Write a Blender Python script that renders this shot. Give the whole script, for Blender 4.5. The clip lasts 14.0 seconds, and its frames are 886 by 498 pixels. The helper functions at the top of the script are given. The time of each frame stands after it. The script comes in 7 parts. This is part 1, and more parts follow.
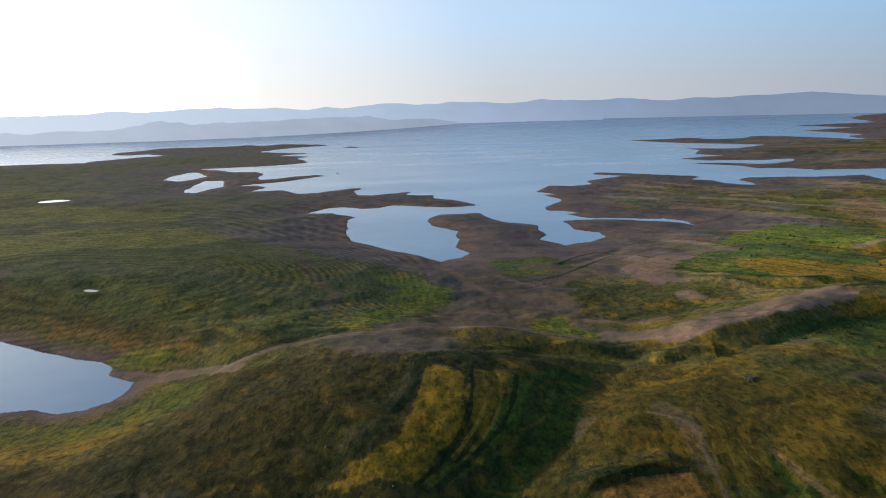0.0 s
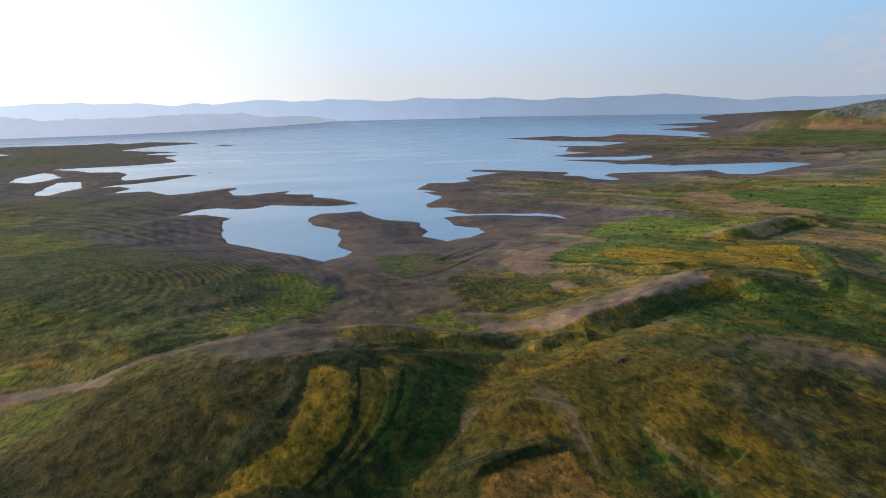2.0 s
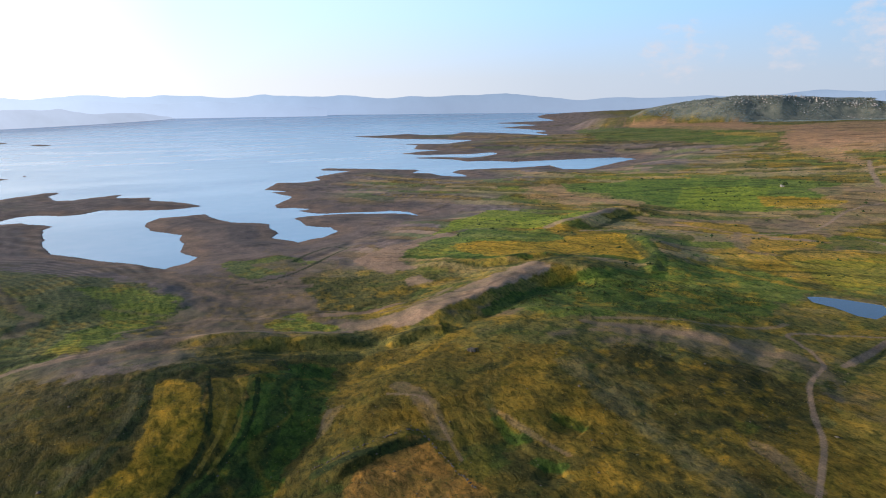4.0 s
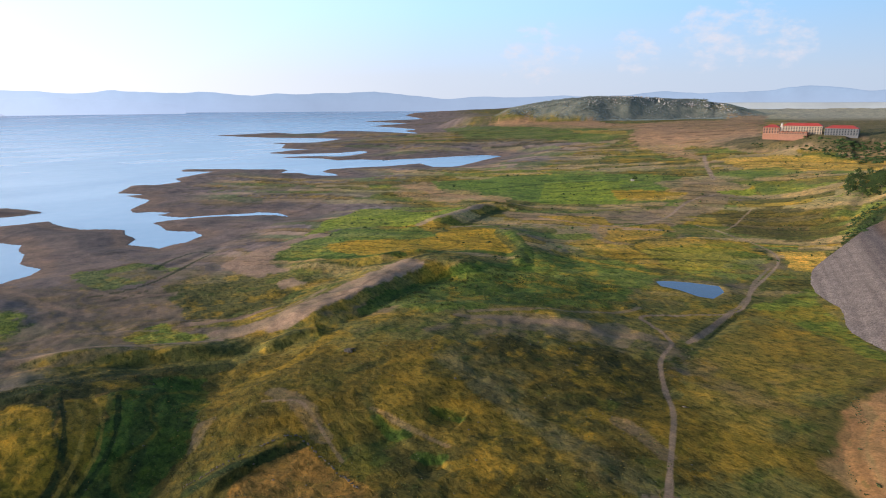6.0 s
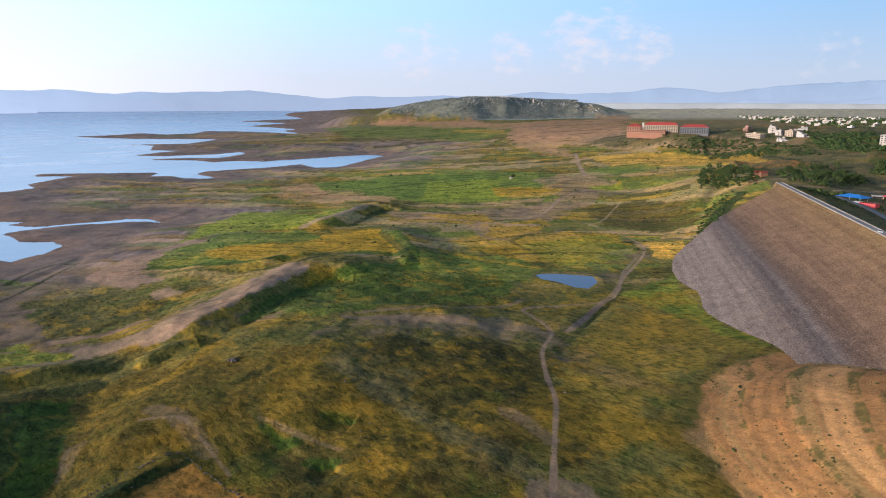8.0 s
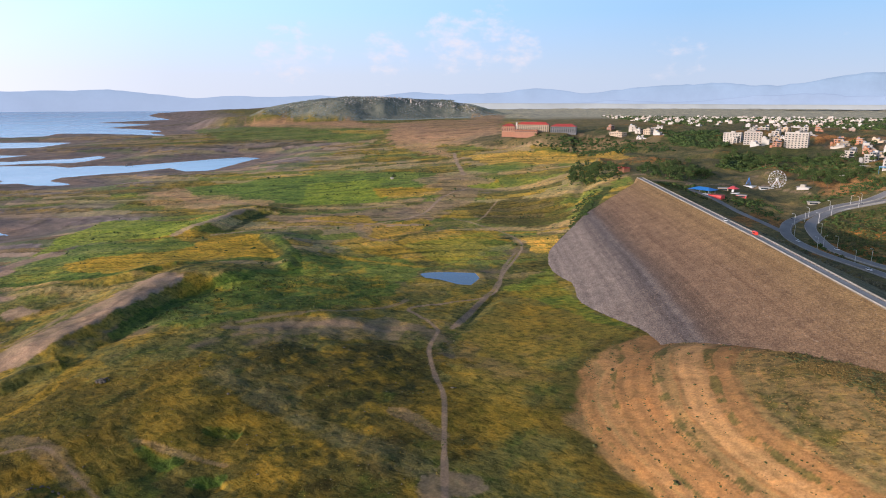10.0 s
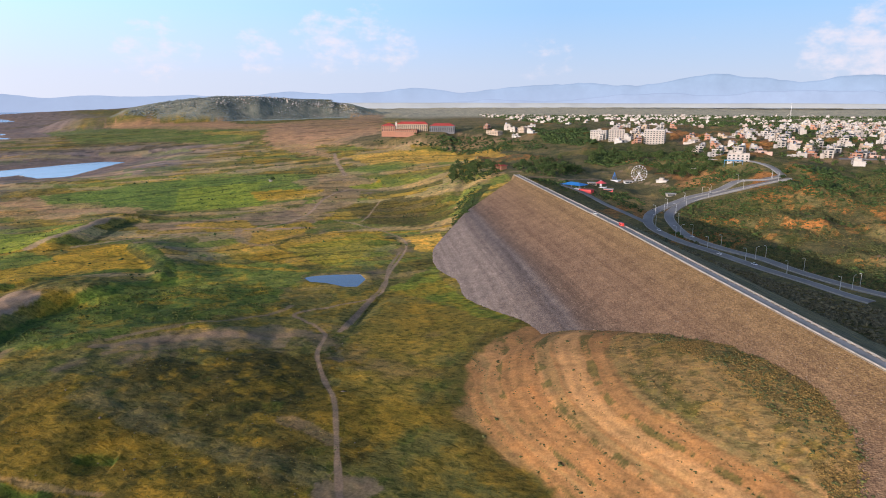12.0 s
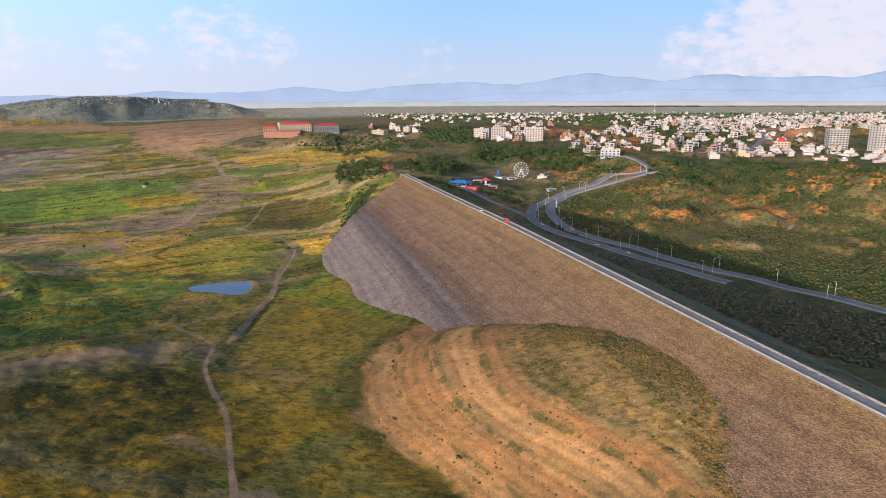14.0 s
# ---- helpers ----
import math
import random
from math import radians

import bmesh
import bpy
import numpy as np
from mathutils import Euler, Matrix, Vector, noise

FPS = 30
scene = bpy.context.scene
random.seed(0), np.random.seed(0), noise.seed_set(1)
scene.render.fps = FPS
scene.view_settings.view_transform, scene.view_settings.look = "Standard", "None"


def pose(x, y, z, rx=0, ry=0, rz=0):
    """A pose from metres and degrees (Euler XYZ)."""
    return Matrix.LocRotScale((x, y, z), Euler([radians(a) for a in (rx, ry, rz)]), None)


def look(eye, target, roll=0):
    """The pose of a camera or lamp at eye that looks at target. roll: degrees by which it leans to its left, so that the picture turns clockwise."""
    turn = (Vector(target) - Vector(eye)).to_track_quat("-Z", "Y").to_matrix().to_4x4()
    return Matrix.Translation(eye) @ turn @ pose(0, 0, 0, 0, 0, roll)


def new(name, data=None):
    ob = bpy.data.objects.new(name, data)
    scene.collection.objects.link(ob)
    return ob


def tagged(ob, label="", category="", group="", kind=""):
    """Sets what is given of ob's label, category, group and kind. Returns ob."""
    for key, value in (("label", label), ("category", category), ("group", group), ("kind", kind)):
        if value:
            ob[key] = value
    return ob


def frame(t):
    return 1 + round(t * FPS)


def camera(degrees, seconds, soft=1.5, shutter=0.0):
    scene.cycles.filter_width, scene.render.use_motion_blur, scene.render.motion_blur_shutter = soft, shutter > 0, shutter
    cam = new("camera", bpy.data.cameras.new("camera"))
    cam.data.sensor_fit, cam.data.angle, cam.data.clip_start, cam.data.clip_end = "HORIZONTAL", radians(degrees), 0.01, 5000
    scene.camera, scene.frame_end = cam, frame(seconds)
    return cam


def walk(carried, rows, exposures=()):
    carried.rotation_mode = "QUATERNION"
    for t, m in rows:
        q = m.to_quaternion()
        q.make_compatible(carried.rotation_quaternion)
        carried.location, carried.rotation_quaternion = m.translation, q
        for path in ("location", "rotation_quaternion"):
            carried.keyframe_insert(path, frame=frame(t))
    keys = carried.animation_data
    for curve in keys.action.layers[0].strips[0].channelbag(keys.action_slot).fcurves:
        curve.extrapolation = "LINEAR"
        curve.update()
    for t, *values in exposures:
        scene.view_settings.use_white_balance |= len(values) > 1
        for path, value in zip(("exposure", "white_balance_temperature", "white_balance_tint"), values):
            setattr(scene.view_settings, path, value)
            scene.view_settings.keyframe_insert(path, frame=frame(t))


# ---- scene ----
cam = camera(69.0, 14.0, soft=1.0)
# seconds, eye, yaw, pitch, lean to the right
PATH = [
    (0.0, 0.0, 0.0, 130.0, 0.0, -12.01, 1.56),
    (0.5, 0.0, -0.41, 130.04, -2.25, -12.07, 1.5),
    (1.0, -0.01, -0.82, 130.09, -4.63, -12.19, 1.39),
    (1.5, -0.02, -1.23, 130.15, -7.28, -12.3, 1.21),
    (2.0, -0.05, -1.63, 130.22, -10.62, -12.43, 1.05),
    (2.5, -0.09, -2.02, 130.3, -13.85, -12.52, 0.94),
    (3.0, -0.15, -2.41, 130.39, -17.39, -12.62, 0.84),
    (3.5, -0.21, -2.79, 130.48, -20.69, -12.7, 0.72),
    (6.0, -0.71, -4.56, 131.12, -35.3, -12.99, 0.13),
    (6.5, -0.85, -4.89, 131.27, -37.77, -13.01, 0.1),
    (7.0, -1.01, -5.2, 131.44, -40.41, -13.03, 0.01),
    (7.5, -1.17, -5.5, 131.62, -42.92, -13.03, -0.04),
    (8.0, -1.36, -5.79, 131.8, -45.66, -13.03, -0.12),
    (10.5, -2.51, -7.04, 132.89, -58.88, -13.01, -0.15),
    (11.0, -2.79, -7.25, 133.13, -61.55, -13.03, -0.1),
    (11.5, -3.08, -7.44, 133.39, -64.05, -13.03, -0.12),
    (12.0, -3.4, -7.61, 133.66, -66.69, -13.03, -0.12),
    (12.5, -3.73, -7.77, 133.94, -69.17, -13.05, -0.02),
    (13.0, -4.08, -7.91, 134.23, -71.78, -13.07, 0.01),
    (13.5, -4.44, -8.03, 134.53, -74.2, -13.09, 0.06),
    (14.0, -4.83, -8.14, 134.84, -76.65, -13.13, 0.12),
]

rows = []
for t, x, y, z, yaw, pitch, lean in PATH:
    cp = math.cos(radians(pitch))
    way = Vector((-math.sin(radians(yaw)) * cp, math.cos(radians(yaw)) * cp, math.sin(radians(pitch))))
    rows.append((t, look((x, y, z), Vector((x, y, z)) + way, -lean)))
walk(cam, rows, [(0.0, -0.22, 5820, 11), (3.5, 0.32, 5880, 12), (7.0, 0.57, 5940, 16), (14.0, 0.68, 6000, 20)])

# ---- sky and sun ----
SUN_YAW, SUN_UP = 71.0, 9.0  # degrees to the left of +y, and above the horizon
world = bpy.data.worlds.new("evening_sky")
scene.world = world
world.use_nodes = True
wn, wl = world.node_tree.nodes, world.node_tree.links
wn.clear()


def wnode(kind, **values):
    n = wn.new(kind)
    for key, v in values.items():
        setattr(n, key, v)
    return n


sky = wnode("ShaderNodeTexSky")
sky.sky_type = "NISHITA"
sky.sun_disc = False
sky.sun_elevation, sky.sun_rotation = radians(SUN_UP), radians(-SUN_YAW)
sky.altitude, sky.air_density, sky.dust_density, sky.ozone_density = 300, 1.0, 0.8, 3.0
coord = wnode("ShaderNodeTexCoord")
parts_xyz = wnode("ShaderNodeSeparateXYZ")
wl.new(coord.outputs["Generated"], parts_xyz.inputs[0])
back = wnode("ShaderNodeBackground")
back.inputs["Strength"].default_value = 0.125
# heaped clouds low over the land: billows that gather round a few places
flat = wnode("ShaderNodeMapping")
flat.inputs["Scale"].default_value = (1.0, 1.0, 1.9)
wl.new(coord.outputs["Generated"], flat.inputs[0])
puffs = wnode("ShaderNodeTexNoise")
puffs.inputs["Scale"].default_value, puffs.inputs["Detail"].default_value = 34.0, 9
puffs.inputs["Roughness"].default_value = 0.58
wl.new(flat.outputs[0], puffs.inputs["Vector"])
# where, how wide (cosine), how thick
CLOUDS = [((0.679, 0.731, 0.064), 0.998, 0.5), ((0.70, 0.71, 0.07), 0.9985, 0.42), ((0.779, 0.623, 0.066), 0.9988, 0.5), ((0.834, 0.545, 0.086), 0.998, 0.6), ((0.86, 0.5, 0.09), 0.998, 0.5), ((0.886, 0.452, 0.072), 0.999, 0.62), ((0.967, 0.25, 0.057), 0.9985, 0.36), ((0.991, -0.118, 0.06), 0.9985, 0.6), ((0.982, -0.174, 0.075), 0.997, 0.75), ((0.967, -0.24, 0.09), 0.9945, 0.95), ((0.945, -0.31, 0.105), 0.99, 1.0), ((0.93, -0.36, 0.085), 0.99, 0.9)]
heaps = None
for way, wide, thick in CLOUDS:
    aim = wnode("ShaderNodeVectorMath", operation="DOT_PRODUCT")
    aim.inputs[1].default_value = Vector(way).normalized()
    wl.new(coord.outputs["Generated"], aim.inputs[0])
    spot = wnode("ShaderNodeMapRange", interpolation_type="SMOOTHSTEP")
    for k, v in zip(("From Min", "From Max", "To Min", "To Max"), (wide, 1.0 - (1.0 - wide) * 0.1, 0.0, thick)):
        spot.inputs[k].default_value = v
    wl.new(aim.outputs["Value"], spot.inputs["Value"])
    if heaps is not None:
        both = wnode("ShaderNodeMath", operation="MAXIMUM")
        wl.new(heaps, both.inputs[0])
        wl.new(spot.outputs[0], both.inputs[1])
        heaps = both.outputs[0]
    else:
        heaps = spot.outputs[0]
billow = wnode("ShaderNodeMath", operation="MULTIPLY_ADD")
billow.inputs[1].default_value, billow.inputs[2].default_value = 1.9, -0.95
wl.new(puffs.outputs["Fac"], billow.inputs[0])
heaped = wnode("ShaderNodeMath", operation="ADD")
wl.new(billow.outputs[0], heaped.inputs[0])
wl.new(heaps, heaped.inputs[1])
edge = wnode("ShaderNodeMapRange", interpolation_type="SMOOTHSTEP")
for k, v in zip(("From Min", "From Max", "To Min", "To Max"), (0.3, 1.05, 0.0, 0.75)):
    edge.inputs[k].default_value = v
wl.new(heaped.outputs[0], edge.inputs["Value"])
over = wnode("ShaderNodeMix", data_type="RGBA")
over.inputs["B"].default_value = (4.7, 4.35, 4.2, 1)
wl.new(edge.outputs[0], over.inputs["Factor"])
# haze: cream along the horizon, pale blue above it, thinning upwards
toward = wnode("ShaderNodeVectorMath", operation="DOT_PRODUCT")
toward.inputs[1].default_value = (-math.sin(radians(SUN_YAW)), math.cos(radians(SUN_YAW)), 0)
wl.new(coord.outputs["Generated"], toward.inputs[0])
facing = wnode("ShaderNodeMath", operation="MULTIPLY_ADD")
facing.inputs[1].default_value = facing.inputs[2].default_value = 0.5
wl.new(toward.outputs["Value"], facing.inputs[0])


def sky_ramp(source, stops):
    r = wnode("ShaderNodeValToRGB")
    els = r.color_ramp.elements
    while len(els) < len(stops):
        els.new(0.5)
    for el, (at_, c) in zip(els, stops):
        el.position, el.color = at_, (c, c, c, 1) if isinstance(c, float) else (*c, 1)
    wl.new(source, r.inputs[0])
    return r.outputs[0]


def sky_mix(fac, a, b, kind="MIX"):
    n_ = wnode("ShaderNodeMix", data_type="RGBA", blend_type=kind)
    for key, v in (("Factor", fac), ("A", a), ("B", b)):
        if isinstance(v, float):
            n_.inputs[key].default_value = v
        elif isinstance(v, tuple):
            n_.inputs[key].default_value = v
        else:
            wl.new(v, n_.inputs[key])
    return n_.outputs["Result"]


cream = sky_ramp(facing.outputs[0], [(0.08, (0.30, 0.345, 0.395)), (0.37, (0.41, 0.43, 0.45)), (0.62, (0.64, 0.62, 0.585)), (0.78, (1.0, 0.93, 0.80)), (0.91, (3.0, 2.8, 2.4))])
blue = sky_ramp(facing.outputs[0], [(0.08, (0.20, 0.325, 0.44)), (0.36, (0.35, 0.515, 0.665)), (0.64, (0.60, 0.725, 0.83)), (0.82, (1.1, 1.08, 1.0)), (0.95, (3.0, 2.8, 2.4))])
tall = parts_xyz.outputs["Z"]
veil = sky_mix(sky_ramp(tall, [(0.0, 0.0), (0.035, 0.08), (0.125, 1.0)]), cream, blue)
veil = sky_mix(1.0, veil, (10.0, 10.0, 10.0, 1), "MULTIPLY")
hazed = sky_mix(sky_ramp(tall, [(0.0, 0.95), (0.16, 0.88), (0.35, 0.5), (0.6, 0.0)]), sky.outputs[0], veil)
wl.new(hazed, over.inputs["A"])
wl.new(over.outputs["Result"], back.inputs["Color"])
out = wnode("ShaderNodeOutputWorld")
wl.new(back.outputs[0], out.inputs[0])

sun = new("sun", bpy.data.lights.new("sun", "SUN"))
sun.data.energy, sun.data.angle, sun.data.color = 3.4, radians(0.8), (1.0, 0.83, 0.64)
su, sy = radians(SUN_UP), radians(SUN_YAW)
sun.matrix_world = look((0, 0, 400), Vector((0, 0, 400)) - Vector((-math.sin(sy) * math.cos(su), math.cos(sy) * math.cos(su), math.sin(su))))

# ---- the lie of the land ----
def lattice(ix, iy, seed):
    h = (ix.astype(np.int64) * 374761393 + iy.astype(np.int64) * 668265263 + seed * 144665) & 0x7FFFFFFF
    h = ((h ^ (h >> 13)) * 1274126177) & 0x7FFFFFFF
    return ((h ^ (h >> 16)) & 0xFFFF) / 32767.5 - 1.0


def ripple(x, y, size, seed=0, octaves=4, gain=0.5):
    """Value noise of about -1 to 1 with features of that size in metres."""
    total, amp, norm = np.zeros_like(x), 1.0, 0.0
    for k in range(octaves):
        u, v = x / size + 17.3 * k, y / size - 9.1 * k
        iu, iv = np.floor(u), np.floor(v)
        fu, fv = u - iu, v - iv
        fu, fv = fu * fu * (3 - 2 * fu), fv * fv * (3 - 2 * fv)
        a, b = lattice(iu, iv, seed + k), lattice(iu + 1, iv, seed + k)
        c, d = lattice(iu, iv + 1, seed + k), lattice(iu + 1, iv + 1, seed + k)
        total += amp * ((a * (1 - fu) + b * fu) * (1 - fv) + (c * (1 - fu) + d * fu) * fv)
        norm += amp
        amp, size = amp * gain, size / 2
    return total / norm


def step(x, a, b):
    t = np.clip((x - a) / (b - a), 0, 1)
    return t * t * (3 - 2 * t)


def along(x, y, line):
    """Distance from a line, positive to its left, and how far along it."""
    best, side, far, run = np.full(x.shape, 1e9), np.ones(x.shape), np.zeros(x.shape), 0.0
    for (ax, ay), (bx, by) in zip(line[:-1], line[1:]):
        ex, ey = bx - ax, by - ay
        size = math.hypot(ex, ey)
        t = np.clip(((x - ax) * ex + (y - ay) * ey) / size**2, 0, 1)
        px, py = x - ax - t * ex, y - ay - t * ey
        d = np.hypot(px, py)
        near = d < best
        side = np.where(near, np.sign(ex * py - ey * px), side)
        far = np.where(near, run + t * size, far)
        best = np.where(near, d, best)
        run += size
    return best * np.where(side == 0, 1, side), far, run


def softened(line, cuts=2):
    """Corner cutting for an open line."""
    for _ in range(cuts):
        mid = [p for (ax, ay), (bx, by) in zip(line[:-1], line[1:]) for p in ((0.75 * ax + 0.25 * bx, 0.75 * ay + 0.25 * by), (0.25 * ax + 0.75 * bx, 0.25 * ay + 0.75 * by))]
        line = [line[0]] + mid[1:-1] + [line[-1]]
    return line


def inside(x, y, ring):
    """Signed distance from a closed ring, positive inside."""
    best, odd = np.full(x.shape, 1e18), np.zeros(x.shape, bool)
    for (ax, ay), (bx, by) in zip(ring, ring[1:] + ring[:1]):
        ex, ey = bx - ax, by - ay
        t = np.clip(((x - ax) * ex + (y - ay) * ey) / (ex * ex + ey * ey + 1e-9), 0, 1)
        best = np.minimum(best, (x - ax - t * ex) ** 2 + (y - ay - t * ey) ** 2)
        if ay != by:
            odd ^= ((ay > y) != (by > y)) & (x < ex * (y - ay) / ey + ax)
    return np.sqrt(best) * np.where(odd, 1, -1)


# shoreline of the reservoir, stretch by stretch
SHORE_A = [(-1705, 1813), (-1393, 2056), (-1287, 2087), (-1143, 2084), (-1152, 2159), (-1091, 2268), (-1071, 2332), (-1004, 2371), (-1119, 2509), (-1175, 2466), (-1290, 2530), (-1320, 2677), (-1281, 2769), (-1257, 2910), (-1181, 2941), (-1059, 2955), (-972, 2963), (-882, 3055), (-811, 2938), (-739, 3063), (-561, 2959), (-470, 2846), (-609, 2713), (-692, 2461), (-571, 2357), (-448, 2272), (-521, 2226), (-531, 2173), (-425, 2116), (-447, 2020), (-401, 1909), (-375, 1835), (-404, 1784), (-484, 1736), (-569, 1718), (-636, 1696), (-557, 1639), (-510, 1578), (-442, 1558), (-413, 1506), (-398, 1398)]
SHORE_B = [(-381, 1358), (-349, 1372), (-322, 1414), (-277, 1440), (-253, 1414), (-281, 1366), (-322, 1309), (-349, 1284), (-407, 1253), (-356, 1245), (-330, 1211), (-338, 1151), (-285, 1156), (-266, 1127), (-243, 1086), (-214, 1099), (-180, 1132), (-163, 1153), (-140, 1152), (-152, 1109), (-135, 1051), (-112, 1046), (-85, 1063), (-53, 1079), (-61, 1043), (-13, 1022), (-16, 991), (16, 965), (50, 901), (14, 889), (-25, 902), (-59, 922), (-75, 923), (-93, 898), (-113, 896), (-130, 911), (-147, 917), (-163, 911), (-182, 867), (-146, 861)]
SHORE_C = [(-143, 851), (-124, 838), (-113, 822), (-121, 801), (-114, 759), (-109, 714), (-95, 661), (-77, 640), (-46, 604), (-23, 584), (-2, 558), (3, 564), (16, 572), (24, 590), (11, 618), (14, 640), (18, 657), (14, 676), (18, 702), (4, 722), (-12, 743), (-19, 776), (-16, 801), (-2, 826), (50, 831), (52, 808), (72, 757), (106, 732), (111, 724), (105, 699), (110, 669), (100, 645), (115, 620), (118, 611)]
SHORE_D = [(130, 620), (146, 626), (169, 649), (167, 675), (154, 687), (144, 699), (146, 725), (142, 752), (171, 757), (205, 754), (243, 734), (271, 720), (279, 700), (278, 731), (262, 749), (241, 751), (211, 761), (180, 767), (169, 781), (160, 803), (178, 806), (157, 830), (139, 837), (140, 864), (168, 910), (177, 932), (158, 995), (188, 989), (155, 1034), (187, 1111), (230, 1101), (265, 1122), (266, 1172), (331, 1231), (352, 1245), (303, 1294), (320, 1325), (358, 1306), (415, 1252), (473, 1212), (475, 1186), (445, 1154), (475, 1128)]
SHORE_E = [(478, 1084), (498, 1054), (517, 1045), (522, 1128), (554, 1160), (619, 1153), (675, 1139), (733, 1150), (760, 1150), (735, 1073), (782, 1051), (902, 1121), (1014, 1186), (1011, 1238), (957, 1248), (855, 1251), (774, 1260), (739, 1262), (704, 1312), (652, 1322), (643, 1393), (563, 1480), (634, 1471), (696, 1411), (751, 1429), (826, 1490), (823, 1536), (746, 1513), (636, 1550), (591, 1617), (653, 1652), (733, 1682), (687, 1759), (768, 1918), (738, 2020), (874, 1938), (1045, 2077), (948, 2203), (855, 2308), (800, 2415)]
SHORE_F = [(742, 2610), (858, 2587), (1011, 2659), (1054, 2510), (1152, 2500), (1279, 2656), (1369, 2561), (1422, 2370), (1433, 2144), (1538, 2470), (1650, 2513), (1657, 2762), (1622, 2918), (1755, 2981), (1914, 3024), (1865, 3230), (1778, 3330), (2010, 3354), (2216, 3323), (2330, 3718), (2488, 3868), (2902, 3946), (3020, 3856)]
ISLE_A = [(-400, 2651), (-372, 2702), (-317, 2630), (-342, 2559)]
ISLE_B = [(-242, 1470), (-237, 1483), (-228, 1466), (-232, 1451)]
POND_N = [(-338, 348), (-331, 384), (-271, 374), (-241, 358), (-208, 341), (-190, 335), (-179, 327), (-176, 317), (-158, 307), (-156, 298), (-158, 284), (-167, 275), (-178, 272), (-192, 278), (-206, 276), (-243, 270), (-301, 300)]
POND_1 = [(-609, 1406), (-623, 1484), (-618, 1610), (-578, 1568), (-533, 1472), (-537, 1411), (-554, 1374)]
POND_2 = [(-468, 1163), (-486, 1257), (-500, 1366), (-459, 1361), (-420, 1251), (-432, 1198), (-440, 1149)]
LAKE = SHORE_A + SHORE_B + SHORE_C + SHORE_D + SHORE_E + SHORE_F + [(3600, 5200), (0, 6500), (-4500, 4500), (-3600, 1300)]
INLETS = [POND_N, POND_1, POND_2]
ISLES = [ISLE_A, ISLE_B]

# heights above the reservoir at places of the land
HEIGHTS_WEST = [(-236, 375, 15), (-205, 470, 19), (-342, 559, 16), (-75, 449, 12), (-103, 367, 14), (-32, 399, 9), (-185, 623, 9), (-442, 859, 7), (-748, 1090, 8), (-903, 1435, 5), (-167, 240, 7), (-131, 250, 8), (-100, 212, 13), (-134, 199, 11), (-41, 223, 17), (13, 243, 17.5), (-8, 285, 20), (-78, 289, 16), (33, 209, 11), (-96, 263, 14), (-17, 185, 12)]
HEIGHTS_MID = [(74, 217, 16.5), (122, 211, 18), (170, 255, 20), (55, 184, 12.5), (97, 180, 14), (22, 378, 7), (78, 403, 5), (50, 485, 3.5), (131, 394, 6), (212, 455, 11), (79, 293, 10), (262, 468, 14), (332, 403, 15), (351, 330, 11), (361, 283, 10), (316, 185, 11), (434, 285, 11), (613, 583, 13), (597, 812, 8), (426, 856, 5), (1181, 1130, 24), (1213, 821, 32), (730, 488, 20), (568, 313, 13)]
HEIGHTS_EAST = [(764, 389, 20), (611, 262, 15), (150, 82, 16), (183, 58, 14), (150, 10, 14.5), (262, 131, 13), (377, 141, 9.5), (616, 225, 30), (938, 425, 34), (760, 219, 50), (816, 315, 42), (720, 133, 40), (822, 85, 35), (731, 50, 28), (629, 47, 20), (556, -9, 13), (477, -90, 9), (428, -161, 8), (354, -160, 7), (391, -93, 8), (485, -31, 12), (789, -31, 46), (665, -90, 22), (759, -158, 40), (592, -129, 16), (643, -211, 20), (795, -223, 50), (740, -288, 52), (562, -225, 13), (869, -144, 54)]
HEIGHTS_FAR = [(904, 34, 47), (993, 124, 54), (1085, 95, 64), (872, -25, 66), (987, -122, 65), (984, -198, 60), (1028, -282, 62), (947, -362, 62), (1197, 370, 64), (1219, 593, 66), (1130, 438, 38), (1115, 626, 36), (2883, 634, 60), (2266, -434, 62), (2524, -931, 62), (1423, 1621, 26), (2010, 1930, 50), (2225, 1655, 52), (2003, 1147, 62), (1414, 1142, 44), (1177, 621, 39), (1752, 2384, 12), (334, 100, 15.8), (390, 138, 13.5), (436, 177, 8.2), (302, 66, 21), (480, 205, 8.5), (360, 150, 11), (-600, -600, 25), (0, -500, 25), (600, -700, 30), (-1500, 0, 15), (3000, -3000, 60), (-3000, -3000, 40), (0, -4000, 60), (60, 40, 17), (-60, -60, 20), (120, -60, 18)]
# the mound beside the dam: places and heights
MOUND_KNOTS = [(325, 68, 13.3), (305, 78, 13.3), (293, 88, 13.3), (265, 93, 13.3), (240, 91, 13.3), (211, 80, 13.3), (191, 58, 13.3), (178, 38, 13.3), (159, 20, 13.3), (245, 40, 27), (223, 34, 27.3), (206, 24, 27.3), (188, 6, 27), (178, -10, 26.8), (169, -25, 26.5), (299, 59, 23.7), (290, 40, 28.4), (282, 22, 32.9), (272, 2, 37.4), (255, -19, 41.2), (232, -37, 42.8), (210, -48, 42.2), (190, -53, 40.4), (174, -55, 38.3), (158, -56, 35.7), (120, -66, 31.4), (90, -80, 29.4), (312, 37, 21.8), (303, 18, 26.5), (295, 0, 31), (285, -20, 35.5), (268, -41, 39.3), (245, -59, 40.9), (223, -70, 40.3), (203, -75, 38.5), (187, -77, 36.4), (171, -78, 33.8), (133, -88, 29.5), (103, -102, 27.5)]
